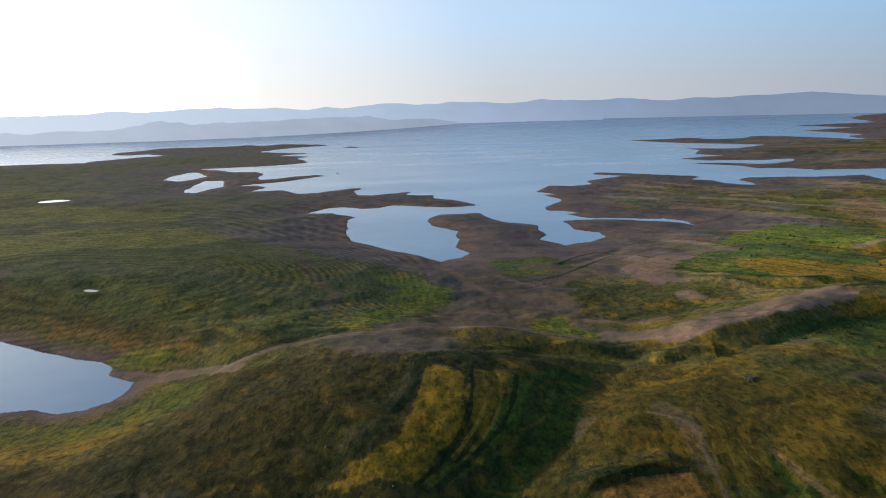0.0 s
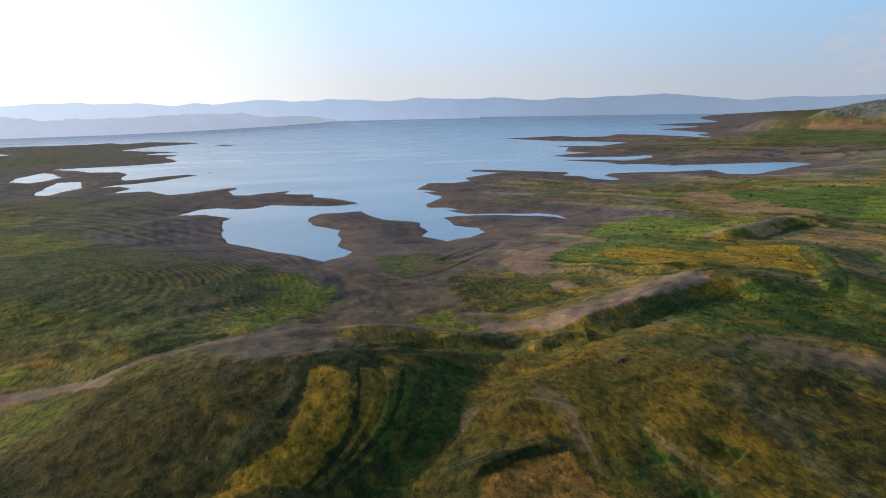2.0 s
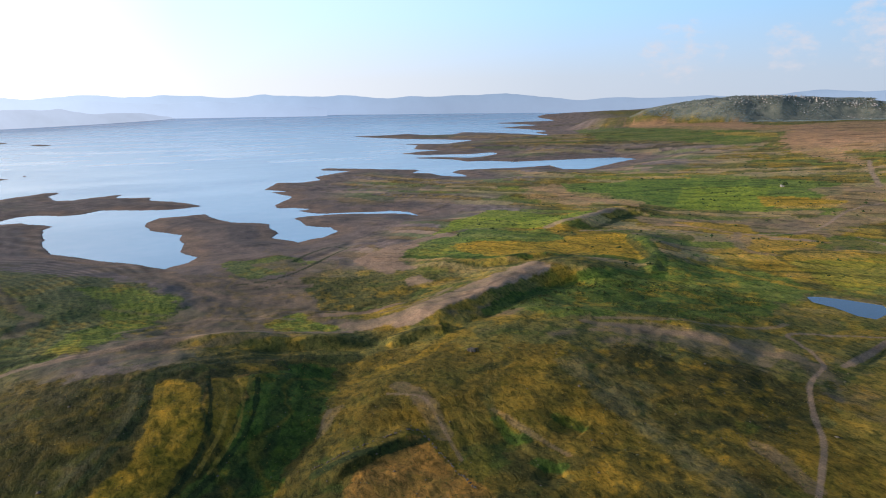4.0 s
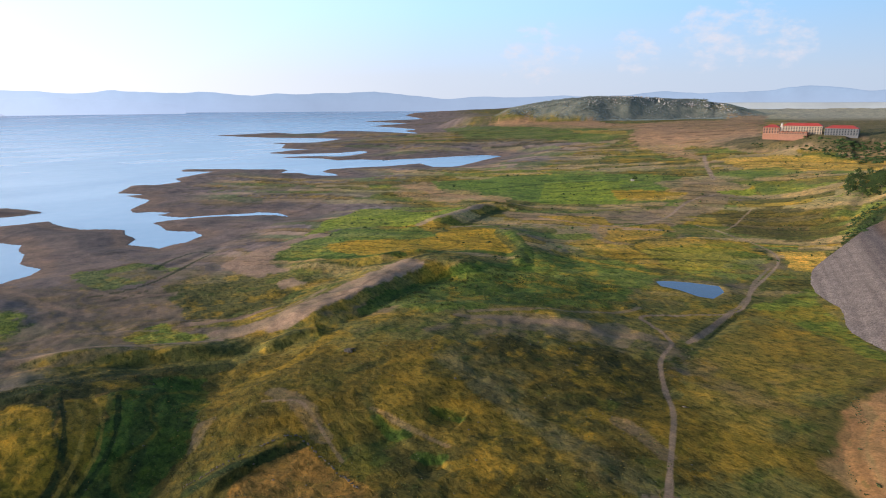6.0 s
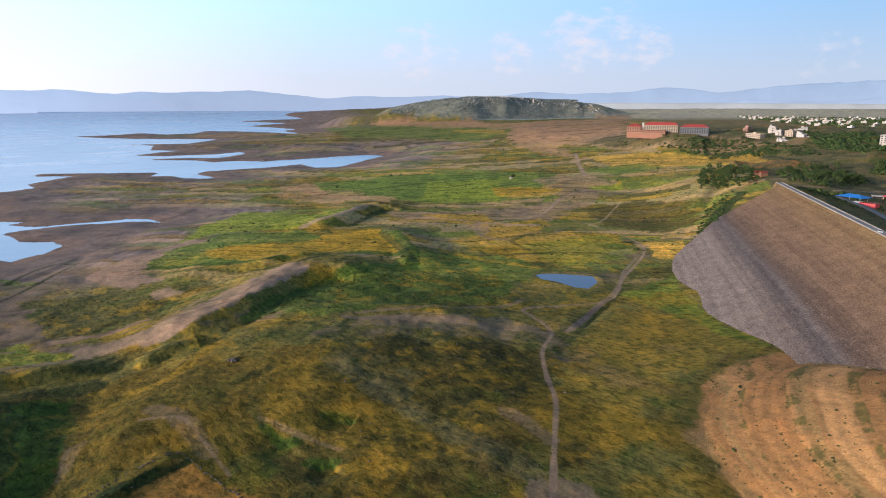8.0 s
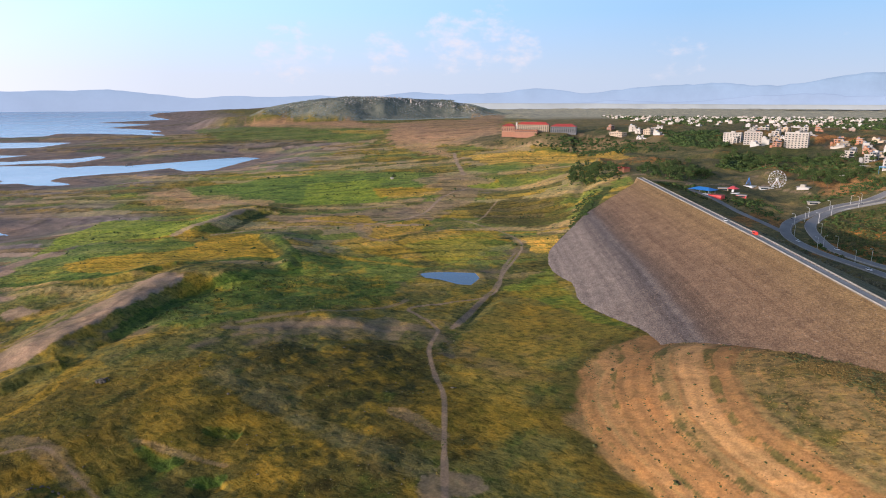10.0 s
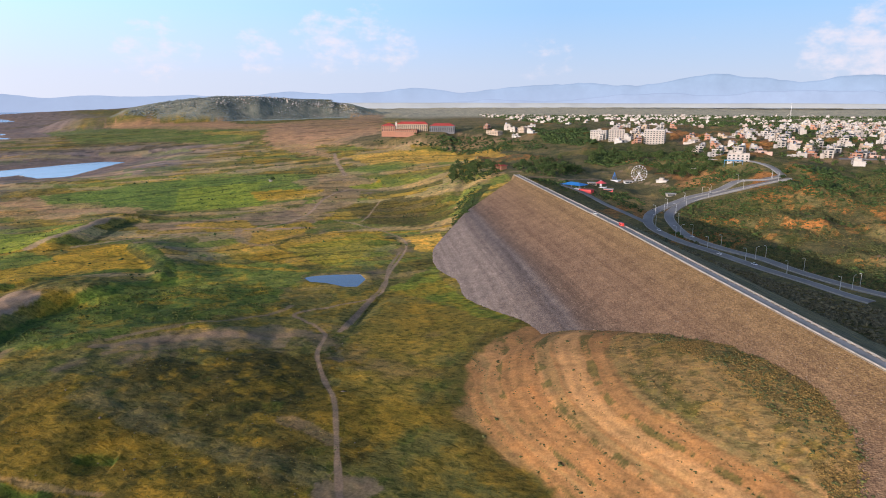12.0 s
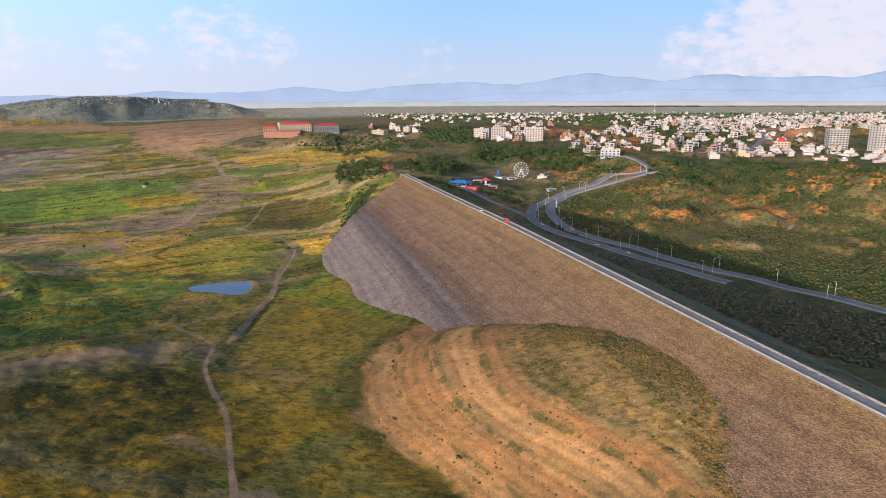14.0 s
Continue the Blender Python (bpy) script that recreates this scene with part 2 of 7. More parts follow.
KNOTS = np.array(HEIGHTS_WEST + HEIGHTS_MID + HEIGHTS_EAST + HEIGHTS_FAR, float)


def bend(kx, ky):
    return np.sqrt((kx**2 + ky**2) + 30.0**2)


_m = bend(KNOTS[:, None, 0] - KNOTS[None, :, 0], KNOTS[:, None, 1] - KNOTS[None, :, 1])
_w = np.linalg.solve(_m + np.eye(len(KNOTS)) * -2.0, KNOTS[:, 2] - 20.0)


_mk = np.array(MOUND_KNOTS, float)
_mw = np.linalg.solve(bend(_mk[:, None, 0] - _mk[None, :, 0], _mk[:, None, 1] - _mk[None, :, 1]) - np.eye(len(_mk)) * 3.0, _mk[:, 2] - 25.0)


def mound_height(x, y):
    z = np.full(x.shape, 25.0)
    for (kx, ky, _), w in zip(_mk, _mw):
        z += w * bend(x - kx, y - ky)
    return z


def knoll(x, y, kx, ky, wide):
    d = np.hypot(x - kx, (y - ky) * 0.75) + 0.6 * wide * ripple(x, y, 0.8 * wide, int(abs(kx)) % 97, 5, 0.68)
    return 1 - step(d, 0.3 * wide, wide)


def field_strips(x, y):
    """Counts the strips of old fields up the slopes."""
    s = 0.77 * x + 0.64 * y + 45 * ripple(x, y, 190, 86, 3) + 1.2 * ripple(x, y, 11, 77, 3)
    return 34 * np.log(np.maximum(s, 60) / 60)


def smooth_height(x, y):
    z = np.full(x.shape, 20.0)
    for (kx, ky, _), w in zip(KNOTS, _w):
        z += w * bend(x - kx, y - ky)
    return np.clip(z, 0.5, 90)


# banks and spurs: line, height, width to the left and to the right of it; the steepest rises slowly to a blunt nose
RIDGES = [
    ([(-109, 274), (-82, 322), (-41, 332), (1, 331), (43, 318), (81, 302), (87, 291)], 5.0, 30, 9),
    ([(92, 299), (134, 309), (185, 333), (238, 364), (260, 360), (267, 337), (265, 316)], 8, 60, 21),
    ([(322, 491), (381, 518), (455, 554), (475, 538), (469, 512)], 7, 50, 24),
    ([(348, 438), (384, 442), (341, 361), (297, 318)], 5, 40, 16),
    ([(170, 451), (200, 425), (241, 399), (289, 401)], 4.5, 40, 13),
    ([(96, 287), (113, 290), (129, 285)], 4, 16, 7),
    ([(-234, 372), (-171, 346), (-110, 325), (-79, 321)], 5, 45, 22),
    ([(126, 270), (190, 289), (235, 256), (252, 192)], 2, 20, 20),
    ([(38, 181), (57, 190), (75, 193), (77, 193)], 1.8, 12, 2.5),
]
HILL = [(1958, 2332), (2196, 2109), (2444, 1980), (2751, 1815), (2895, 1576)]
MOUND = [(325, 68), (308, 74), (292, 88), (265, 93), (240, 91), (211, 80), (191, 58), (178, 38), (158, 20), (133, 4), (106, -35), (40, -120), (240, -110), (330, -20), (315, 50)]
# place, height, half width
KNOLLS = [(761, -229, 8.6, 40), (791, -217, 7.1, 32), (741, -270, 8.6, 43), (733, -99, 5.7, 30), (656, -151, 8.6, 22), (657, -89, 4.9, 24), (569, -131, 4.3, 19), (688, -199, 5.7, 27), (670, -46, 5.7, 24), (702, -281, 7.1, 35), (652, -182, 3.6, 16), (562, -103, 3.6, 16), (646, -215, 5.7, 27), (683, -246, 5.7, 30), (726, -147, 5.7, 30), (625, -61, 4.3, 19), (575, -200, 4.3, 22), (669, -13, 4.3, 19), (737, -182, 5.7, 30), (601, -239, 4.3, 24), (1162, 33, 8, 26), (1210, 73, 7, 26), (1053, -35, 7, 20), (1098, -66, 7, 24), (1435, -487, 9, 40), (1341, -400, 8, 36)]
# hollows: line, depth, width
HOLLOWS = [
    ([(79, 288), (48, 244), (27, 207), (13, 181), (5, 159)], 4.2, 34),
    ([(105, 190), (103, 172), (108, 172)], 1.3, 10),
    ([(127, 181), (128, 174), (131, 169)], 1.3, 9),
    ([(103, 158), (106, 153), (111, 152)], 1.3, 8),
    ([(283, 172), (319, 180), (345, 183)], 1.6, 7),
    ([(76, 511), (111, 519), (149, 551), (170, 583)], 1.2, 10),
    ([(629, 254), (740, 278), (689, 263)], 4, 14),
]
# tracks: line, half width
TRACKS = [
    ([(138, 86), (175, 111), (201, 128), (214, 141), (236, 161), (250, 169), (269, 176), (278, 191), (286, 212), (296, 214), (317, 201), (338, 188), (364, 193), (404, 212), (448, 225), (491, 238), (513, 260), (531, 292), (555, 355)], 1.15),
    ([(276, 173), (313, 183), (341, 189)], 1.6),
    ([(354, 481), (389, 474), (433, 448), (471, 408), (508, 388), (561, 393), (658, 439), (726, 443)], 1.8),
    ([(1091, 699), (948, 600), (823, 508)], 3.5),
]
# paved roads: line, half width
ROADS = [
    ([(811, -71), (793, -51), (792, -28), (763, -6), (738, 25), (681, 49), (645, 54), (612, 47), (581, 24), (552, -9), (514, -44), (491, -72), (475, -89), (464, -103)], 4.2),
    ([(802, -77), (788, -57), (767, -28), (749, 0), (728, 21), (693, 33), (661, 36), (625, 27), (593, 12), (568, -14), (547, -42), (519, -66), (497, -93), (479, -121), (459, -141), (444, -161), (420, -184), (380, -218), (320, -241)], 4.2),
    ([(707, 153), (691, 127), (664, 98), (646, 74), (622, 49)], 2.6),
    ([(811, -71), (833, -62), (850, -46), (860, -22)], 3.5),
    ([(950, -140), (1010, -217), (1137, -264), (1234, -292), (1473, -336)], 4),
]
# small ponds above the lake: outline, level
PONDS = [
    ([(364, 259), (373, 252), (380, 243), (388, 226), (378, 216), (360, 212), (356, 220), (359, 237), (357, 249)], 10.0),
    ([(-254, 438), (-249, 439), (-240, 435), (-242, 431), (-249, 433)], 14.5),
    ([(-646, 1014), (-641, 1039), (-629, 1050), (-597, 1039), (-610, 1017)], 6.2),
]
CREST = [(691, 201), (430.5, 49.8), (180, -87.5), (-121, -251.5)]  # upstream edge of the dam's crest
CREST_Z, SLOPE = 50.0, 2.75


def far_rise(x, y):
    return 55 * np.clip((np.hypot(x, y) - 2800) / 2000, 0, 1.2) ** 2


def shore_distance(x, y):
    sd = -inside(x, y, LAKE)
    for ring in ISLES:
        sd = np.maximum(sd, inside(x, y, ring))
    for ring in INLETS:
        sd = np.minimum(sd, -inside(x, y, ring))
    r = np.hypot(x, y)
    return sd + ripple(x, y, 40.0, 5, 4) * (1.2 + 0.0035 * r)


def dam_side(x, y):
    """Distance upstream of the crest's edge, and along the crest."""
    d, far, run = along(x, y, CREST)
    return -d, far, run


def ground_height(x, y, sd=None):
    if sd is None:
        sd = shore_distance(x, y)
    r = np.hypot(x, y)
    z = smooth_height(x, y)
    d, _, _ = dam_side(x, y)
    rough = step(-d, 60, 160) * step(r, 380, 500)  # eroded scrub hills below the dam
    calm = 1 - 0.85 * step(d, 30, 70) * (1 - step(d, 135, 200))  # even ground along the dam's toe
    z += calm * (ripple(x, y, 38, 11, 4) * (0.9 + 0.0006 * r) + ripple(x, y, 9, 12, 2) * 0.16)
    z += calm * (1 - step(r, 400, 560)) * (1.25 * ripple(x, y, 24, 15, 3) + 0.45 * ripple(x, y, 7, 16, 3))  # hummocks of the near meadows
    open_bed = step(r, 420, 700) * (1 - step(-d, 0, 60)) * (1 - step(r, 1800, 2600))
    z += calm * open_bed * (1.5 * ripple(x + 1.5 * y, y, 75, 13, 3) + 0.5 * ripple(x, y, 16, 14, 3))
    gully = np.abs(ripple(x, y, 95, 21, 4, 0.55))
    z += rough * (1 - 0.9 * step(r, 1250, 1900)) * step(z, 8, 24) * (15 * (gully - 0.27))
    sway_x, sway_y = ripple(x, y, 24, 32, 3), ripple(x, y, 24, 33, 3)
    for line, high, wl_, wr_ in RIDGES:
        q, far, run = along(x + sway_x * min(5, wr_ * 0.25), y + sway_y * min(5, wr_ * 0.25), softened(line))
        fade = step(far, (0.3 if wr_ == 9 else -0.01) * run, (0.8 if wr_ == 9 else 0.25) * run) * step(run - far, -0.01, (0.09 if wr_ < 10 else 0.22) * run)
        bump = np.where(q > 0, 1 - step(q, 0, wl_), 1 - step(-q, 0, wr_))
        z += high * bump * fade * (1 + 0.2 * ripple(x, y, 25, 31, 2))
    for line, deep, wide in HOLLOWS:
        q, far, run = along(x, y, line)
        z -= deep * (1 - step(np.abs(q), 0, wide)) * step(far, 0, 0.2 * run + 1) * step(run - far, -0.01, 0.1 * run)
    # the far hill with the village, and its cliffs
    q, far, run = along(x, y, HILL)
    cap = 1 - step(np.abs(q) + 75 * ripple(x, y, 210, 41, 4), 130, 330)
    z += cap * np.interp(far / run, [0, 0.05, 0.14, 0.3, 0.5, 0.72, 0.88, 1], [40, 66, 82, 97, 92, 80, 55, 12])
    # the terraced mound beside the dam
    q = inside(x, y, MOUND)
    zm = mound_height(x, y)
    zm = zm + 0.09 * np.sin(zm * 2 * math.pi / 1.55 + 1.8 * ripple(x, y, 70, 76, 2)) + 0.2 * ripple(x, y, 14, 52, 3)
    on = step(q, -6, 6)
    z = z + np.maximum(zm - z, 0) * on
    # worn knolls with bare flanks among the scrub
    for kx, ky, high, wide in KNOLLS:
        z += high * knoll(x, y, kx, ky, wide)
    for line, half in ROADS:
        q, far, run = along(x, y, line)
        w = 1 - step(np.abs(q), half + 3, half + 24)
        z = z * (1 - w) + smooth_height(x, y) * w
    # shores
    ease = 26 + 0.03 * r
    k = step(sd, 0, ease * 2.2)
    bank = 0.25 + np.minimum(sd * 0.045, 1.2)
    land = bank * (1 - k) + z * k
    z = np.where(sd > 0, np.maximum(land, 0.12), np.maximum(-0.06 * -sd, -7) - 0.15)
    for ring, level in PONDS:
        q = inside(x, y, ring)
        w = step(q, -16, -1)
        z = z * (1 - w) + (level + 0.3 - 1.1 * step(q, -2, 4)) * w
    return z + far_rise(x, y)

# ---- materials ----
def material(name):
    m = bpy.data.materials.new(name)
    m.use_nodes = True
    m.node_tree.nodes.clear()
    return m, m.node_tree.nodes, m.node_tree.links


def put(nodes, kind, **values):
    n = nodes.new(kind)
    for key, v in values.items():
        setattr(n, key, v)
    return n


def grain(nodes, links, scale, detail=4.0, rough=0.55, space="Object", stretch=None):
    tc = put(nodes, "ShaderNodeTexCoord")
    n = put(nodes, "ShaderNodeTexNoise")
    n.inputs["Scale"].default_value, n.inputs["Detail"].default_value, n.inputs["Roughness"].default_value = scale, detail, rough
    if stretch:
        mp = put(nodes, "ShaderNodeMapping")
        mp.inputs["Scale"].default_value = stretch
        links.new(tc.outputs[space], mp.inputs[0])
        links.new(mp.outputs[0], n.inputs["Vector"])
    else:
        links.new(tc.outputs[space], n.inputs["Vector"])
    return n


def ramp(nodes, links, source, stops):
    r = put(nodes, "ShaderNodeValToRGB")
    els = r.color_ramp.elements
    while len(els) < len(stops):
        els.new(0.5)
    for el, (at_, c) in zip(els, stops):
        el.position, el.color = at_, (*c, 1) if len(c) == 3 else c
    links.new(source, r.inputs[0])
    return r


def mixed(nodes, links, kind, fac, a, b):
    n = put(nodes, "ShaderNodeMix", data_type="RGBA", blend_type=kind)
    for key, v in (("Factor", fac), ("A", a), ("B", b)):
        if isinstance(v, (int, float)):
            n.inputs[key].default_value = v
        elif isinstance(v, tuple):
            n.inputs[key].default_value = (*v, 1)
        else:
            links.new(v, n.inputs[key])
    return n.outputs["Result"]


def finish(nodes, links, colour, rough=0.9, bump=None, strength=0.4, distance=0.3, metallic=0.0, specular=0.3):
    b = put(nodes, "ShaderNodeBsdfPrincipled")
    o = put(nodes, "ShaderNodeOutputMaterial")
    if isinstance(colour, tuple):
        b.inputs["Base Color"].default_value = (*colour, 1)
    else:
        links.new(colour, b.inputs["Base Color"])
    if isinstance(rough, (int, float)):
        b.inputs["Roughness"].default_value = rough
    else:
        links.new(rough, b.inputs["Roughness"])
    b.inputs["Metallic"].default_value, b.inputs["Specular IOR Level"].default_value = metallic, specular
    if bump is not None:
        n = put(nodes, "ShaderNodeBump")
        n.inputs["Strength"].default_value, n.inputs["Distance"].default_value = strength, distance
        links.new(bump, n.inputs["Height"])
        links.new(n.outputs[0], b.inputs["Normal"])
    links.new(b.outputs[0], o.inputs[0])
    return b


def simple(name, colour, rough=0.8, scale=0.8, spread=0.25, bump=0.0, metallic=0.0, vary=0.0, specular=0.3):
    """A painted, cast or earthen surface: colour with two sizes of stain, and a fine relief."""
    m, n, l = material(name)
    big, small = grain(n, l, scale, 3), grain(n, l, scale * 9, 3)
    lo = tuple(c * (1 - spread) for c in colour)
    hi = tuple(min(1, c * (1 + spread * 0.6)) for c in colour)
    c = ramp(n, l, big.outputs["Fac"], [(0.3, lo), (0.7, hi)]).outputs[0]
    c = mixed(n, l, "MULTIPLY", 0.5, c, ramp(n, l, small.outputs["Fac"], [(0.3, (0.72, 0.72, 0.72)), (0.7, (1, 1, 1))]).outputs[0])
    if vary:
        info = put(n, "ShaderNodeObjectInfo")
        c = mixed(n, l, "MULTIPLY", 1.0, c, ramp(n, l, info.outputs["Random"], [(0, (1 - vary,) * 3), (0.5, (1, 1 - 0.2 * vary, 1 - 0.45 * vary)), (1, (1, 1, 1))]).outputs[0])
    finish(n, l, c, rough, small.outputs["Fac"] if bump else None, bump, 0.1, metallic, specular)
    return m


# the land: its cover is laid down by the ground's own attribute; tufts, clods and furrows come on top
m_ground, n, l = material("land_cover")
cover = put(n, "ShaderNodeAttribute", attribute_name="cover")
tuft = grain(n, l, 0.4, 8, 0.68, stretch=(1.0, 0.55, 1.0))
tuft.inputs["Distortion"].default_value = 0.5
clod = grain(n, l, 1.1, 4, 0.6)
patch = grain(n, l, 0.035, 5, 0.6)
drift = grain(n, l, 0.075, 8, 0.66)
drift.inputs["Distortion"].default_value = 1.1
silt_flow = grain(n, l, 0.016, 8, 0.6)
silt_flow.inputs["Distortion"].default_value = 2.2
bare = put(n, "ShaderNodeMath", operation="SUBTRACT")
bare.inputs[0].default_value = 1.0
l.new(cover.outputs["Alpha"], bare.inputs[1])
c = mixed(n, l, "MULTIPLY", cover.outputs["Alpha"], cover.outputs["Color"], ramp(n, l, tuft.outputs["Fac"], [(0.39, (0.5, 0.55, 0.48)), (0.49, (1.0, 1.0, 1.0)), (0.62, (1.4, 1.3, 1.05))]).outputs[0])
c = mixed(n, l, "MULTIPLY", cover.outputs["Alpha"], c, ramp(n, l, drift.outputs["Fac"], [(0.38, (0.66, 0.76, 0.68)), (0.47, (0.95, 0.97, 0.95)), (0.53, (1.04, 1.03, 1.0)), (0.6, (1.22, 1.13, 0.95))]).outputs[0])
c = mixed(n, l, "MULTIPLY", bare.outputs[0], c, ramp(n, l, silt_flow.outputs["Fac"], [(0.36, (0.66, 0.66, 0.7)), (0.46, (0.95, 0.95, 0.97)), (0.52, (1.22, 1.18, 1.14)), (0.58, (0.92, 0.92, 0.92)), (0.68, (1.15, 1.12, 1.08))]).outputs[0])
c = mixed(n, l, "MULTIPLY", 0.55, c, ramp(n, l, clod.outputs["Fac"], [(0.34, (0.62, 0.62, 0.62)), (0.66, (1.3, 1.3, 1.3))]).outputs[0])
c = mixed(n, l, "MULTIPLY", 0.7, c, ramp(n, l, patch.outputs["Fac"], [(0.32, (0.6, 0.66, 0.64)), (0.68, (1.3, 1.2, 1.08))]).outputs[0])
b_ = finish(n, l, c, 0.95, tuft.outputs["Fac"], 0.3, 0.9, specular=0.1)
firm = put(n, "ShaderNodeMapRange")
for k, v in zip(("From Min", "From Max", "To Min", "To Max"), (0.25, 1.0, 0.1, 0.75)):
    firm.inputs[k].default_value = v
l.new(cover.outputs["Alpha"], firm.inputs["Value"])
l.new(firm.outputs[0], b_.inputs["Normal"].links[0].from_node.inputs["Strength"])

m_water, n, l = material("lake_water")
wave = grain(n, l, 0.05, 3, 0.5)
chop = grain(n, l, 0.6, 3, 0.6)
tone = ramp(n, l, wave.outputs["Fac"], [(0.3, (0.165, 0.345, 0.52)), (0.7, (0.185, 0.365, 0.54))])
finish(n, l, tone.outputs[0], ramp(n, l, grain(n, l, 0.003, 4, 0.6, stretch=(1, 2.5, 1)).outputs["Fac"], [(0.35, (0.24,) * 3), (0.65, (0.17,) * 3)]).outputs[0], chop.outputs["Fac"], 0.02, 0.3, specular=0.7)

# ---- helpers for meshes ----
def mesh_of(name, verts, faces, mat, smooth=False):
    me = bpy.data.meshes.new(name)
    me.from_pydata([tuple(v) for v in verts], [], faces)
    me.materials.append(mat)
    if smooth:
        me.polygons.foreach_set("use_smooth", [True] * len(me.polygons))
    me.update()
    return me


def part(name, bm, mat, parent=None, label="", smooth=False):
    me = bpy.data.meshes.new(name)
    bm.to_mesh(me)
    bm.free()
    me.materials.append(mat)
    if smooth:
        me.polygons.foreach_set("use_smooth", [True] * len(me.polygons))
    ob = new(name, me)
    if parent is not None:
        ob.parent = parent
    if label:
        ob["label"] = label
    return ob


FAMILY = {}


def stamp(ob, m):
    """copy_thing for long series: the parts are looked up once."""
    if ob not in FAMILY:
        FAMILY[ob] = list(ob.children_recursive)
    made = {}
    for o in (ob, *FAMILY[ob]):
        c = made[o] = o.copy()
        scene.collection.objects.link(c)
        if o is not ob:
            c.parent = made[o.parent]
    made[ob].matrix_basis = m @ Matrix.Diagonal((*ob.scale, 1))
    return made[ob]


def grid_mesh(name, xs, ys, zs, mat, wrap=False):
    """A sheet from arrays of rows and columns."""
    rows_, cols = xs.shape
    me = bpy.data.meshes.new(name)
    me.vertices.add(rows_ * cols)
    me.vertices.foreach_set("co", np.stack([xs, ys, zs], -1).astype(np.float32).ravel())
    i = np.arange(rows_ * cols).reshape(rows_, cols)
    if wrap:
        i = np.concatenate([i, i[:, :1]], 1)
    quads = np.stack([i[:-1, :-1], i[:-1, 1:], i[1:, 1:], i[1:, :-1]], -1).reshape(-1, 4)
    me.loops.add(quads.size)
    me.loops.foreach_set("vertex_index", quads.ravel().astype(np.int32))
    me.polygons.add(len(quads))
    me.polygons.foreach_set("loop_start", np.arange(0, quads.size, 4, dtype=np.int32))
    me.polygons.foreach_set("use_smooth", np.ones(len(quads), bool))
    me.update(calc_edges=True)
    me.materials.append(mat)
    return me


# ---- ground: one sheet from under the camera to the horizon ----
DETAIL = 0.105  # degrees between its columns where the land is seen
yaws = np.concatenate([np.arange(38, -116, -DETAIL), np.arange(-116, -322, -2.0)])
downs = np.concatenate([np.arange(50, 26, -0.115), np.arange(26, 17, -0.075), np.arange(17, 14, -0.1), np.arange(14, 5, -0.06), np.arange(5, 2.2, -0.045)])
radii = np.concatenate([[0.02, 15, 30, 45, 60, 75, 88], 120 / np.tan(np.radians(downs)), np.geomspace(3160, 4950, 40)])
gx = -np.sin(np.radians(yaws))[None, :] * radii[:, None]
gy = np.cos(np.radians(yaws))[None, :] * radii[:, None]
shore = shore_distance(gx, gy)
gz = ground_height(gx, gy, shore)
me = grid_mesh("ground", gx, gy, gz, m_ground, wrap=True)
tint = me.color_attributes.new("cover", "FLOAT_COLOR", "POINT")


def blend(a, b, k):
    return a * (1 - k[..., None]) + np.array(b) * k[..., None]


def lay_cover(x, y, z, sd):
    r = np.hypot(x, y)
    n1, n2, n3 = ripple(x, y, 60, 71, 5, 0.6), ripple(x, y, 17, 72, 4, 0.6), ripple(x, y, 220, 73, 4)
    n4, n5, n6 = ripple(x, y, 11, 77, 4, 0.6), ripple(x, y, 28, 78, 4, 0.6), ripple(x, y, 8, 88, 5, 0.72)
    c = np.zeros(x.shape + (3,)) + np.array(MEADOW)
    c = blend(c, GOLD, step(n1 + 0.5 * n2, 0.05, 0.55) * 0.7)
    c = blend(c, SOIL, step(-n1 + 0.6 * n2 + 0.3 * n3, 0.25, 0.7) * 0.8)
    # mud and silt round the water; grass reaches down to the near pond
    pond_ = -inside(x, y, POND_N)
    bare_ = 1 - (1 - step(pond_, 70, 130)) * step(pond_ + 4 * n2, 4, 9)
    c = blend(c, MUD, bare_ * (1 - step(sd + 60 * n1 + 60 * n3, 60 + 0.03 * r, 150 + 0.08 * r)))
    # lines and pale rims that the sinking water left on the mud
    shelf = bare_ * (1 - step(sd, 60 + 0.05 * r, 130 + 0.1 * r))
    lines = np.sin(sd * 2 * math.pi / (5 + 0.012 * r) + 5 * n1) * step(n2 + n3, -0.5, 0.3)
    c = c * (1 + 0.16 * shelf * lines)[..., None]
    c = blend(c, BEACH, step(sd, 0.5, 3) * (1 - step(sd + (6 + 0.01 * r) * n2, 5 + 0.008 * r, 12 + 0.016 * r)) * 0.5)
    c = blend(c, TURF, shelf * step(n1 + 0.5 * n2 + 0.3 * n6, 0.25, 0.5) * step(sd, 20, 50) * 0.45)
    # sedge on the far west flats, paled for haze in its colour
    c = blend(c, HAZED_SEDGE, (1 - step(x, -260, -120)) * step(y, 480, 620) * step(n1 + 0.6 * n2 + 0.4 * n6 + 0.5 * n3, -0.35, 0.1) * step(sd + 20 * n2, 25, 70) * 0.75)
    # scrub below the dam
    d, far, run = dam_side(x, y)
    wild = step(-d, 14, 40) * step(r, 300, 380)
    c = blend(c, WEEDS, wild)
    c = blend(c, SCRUB, wild * step(n2 + 0.9 * n1, -0.05, 0.3) * 0.7)
    c = blend(c, EARTH, wild * step(n3 - 0.6 * n1 + 0.3 * n2 + 0.3 * n6, 0.25, 0.5) * 0.3)
    c = blend(c, WEEDS, wild * (1 - step(-d, 130, 190)) * 0.7)
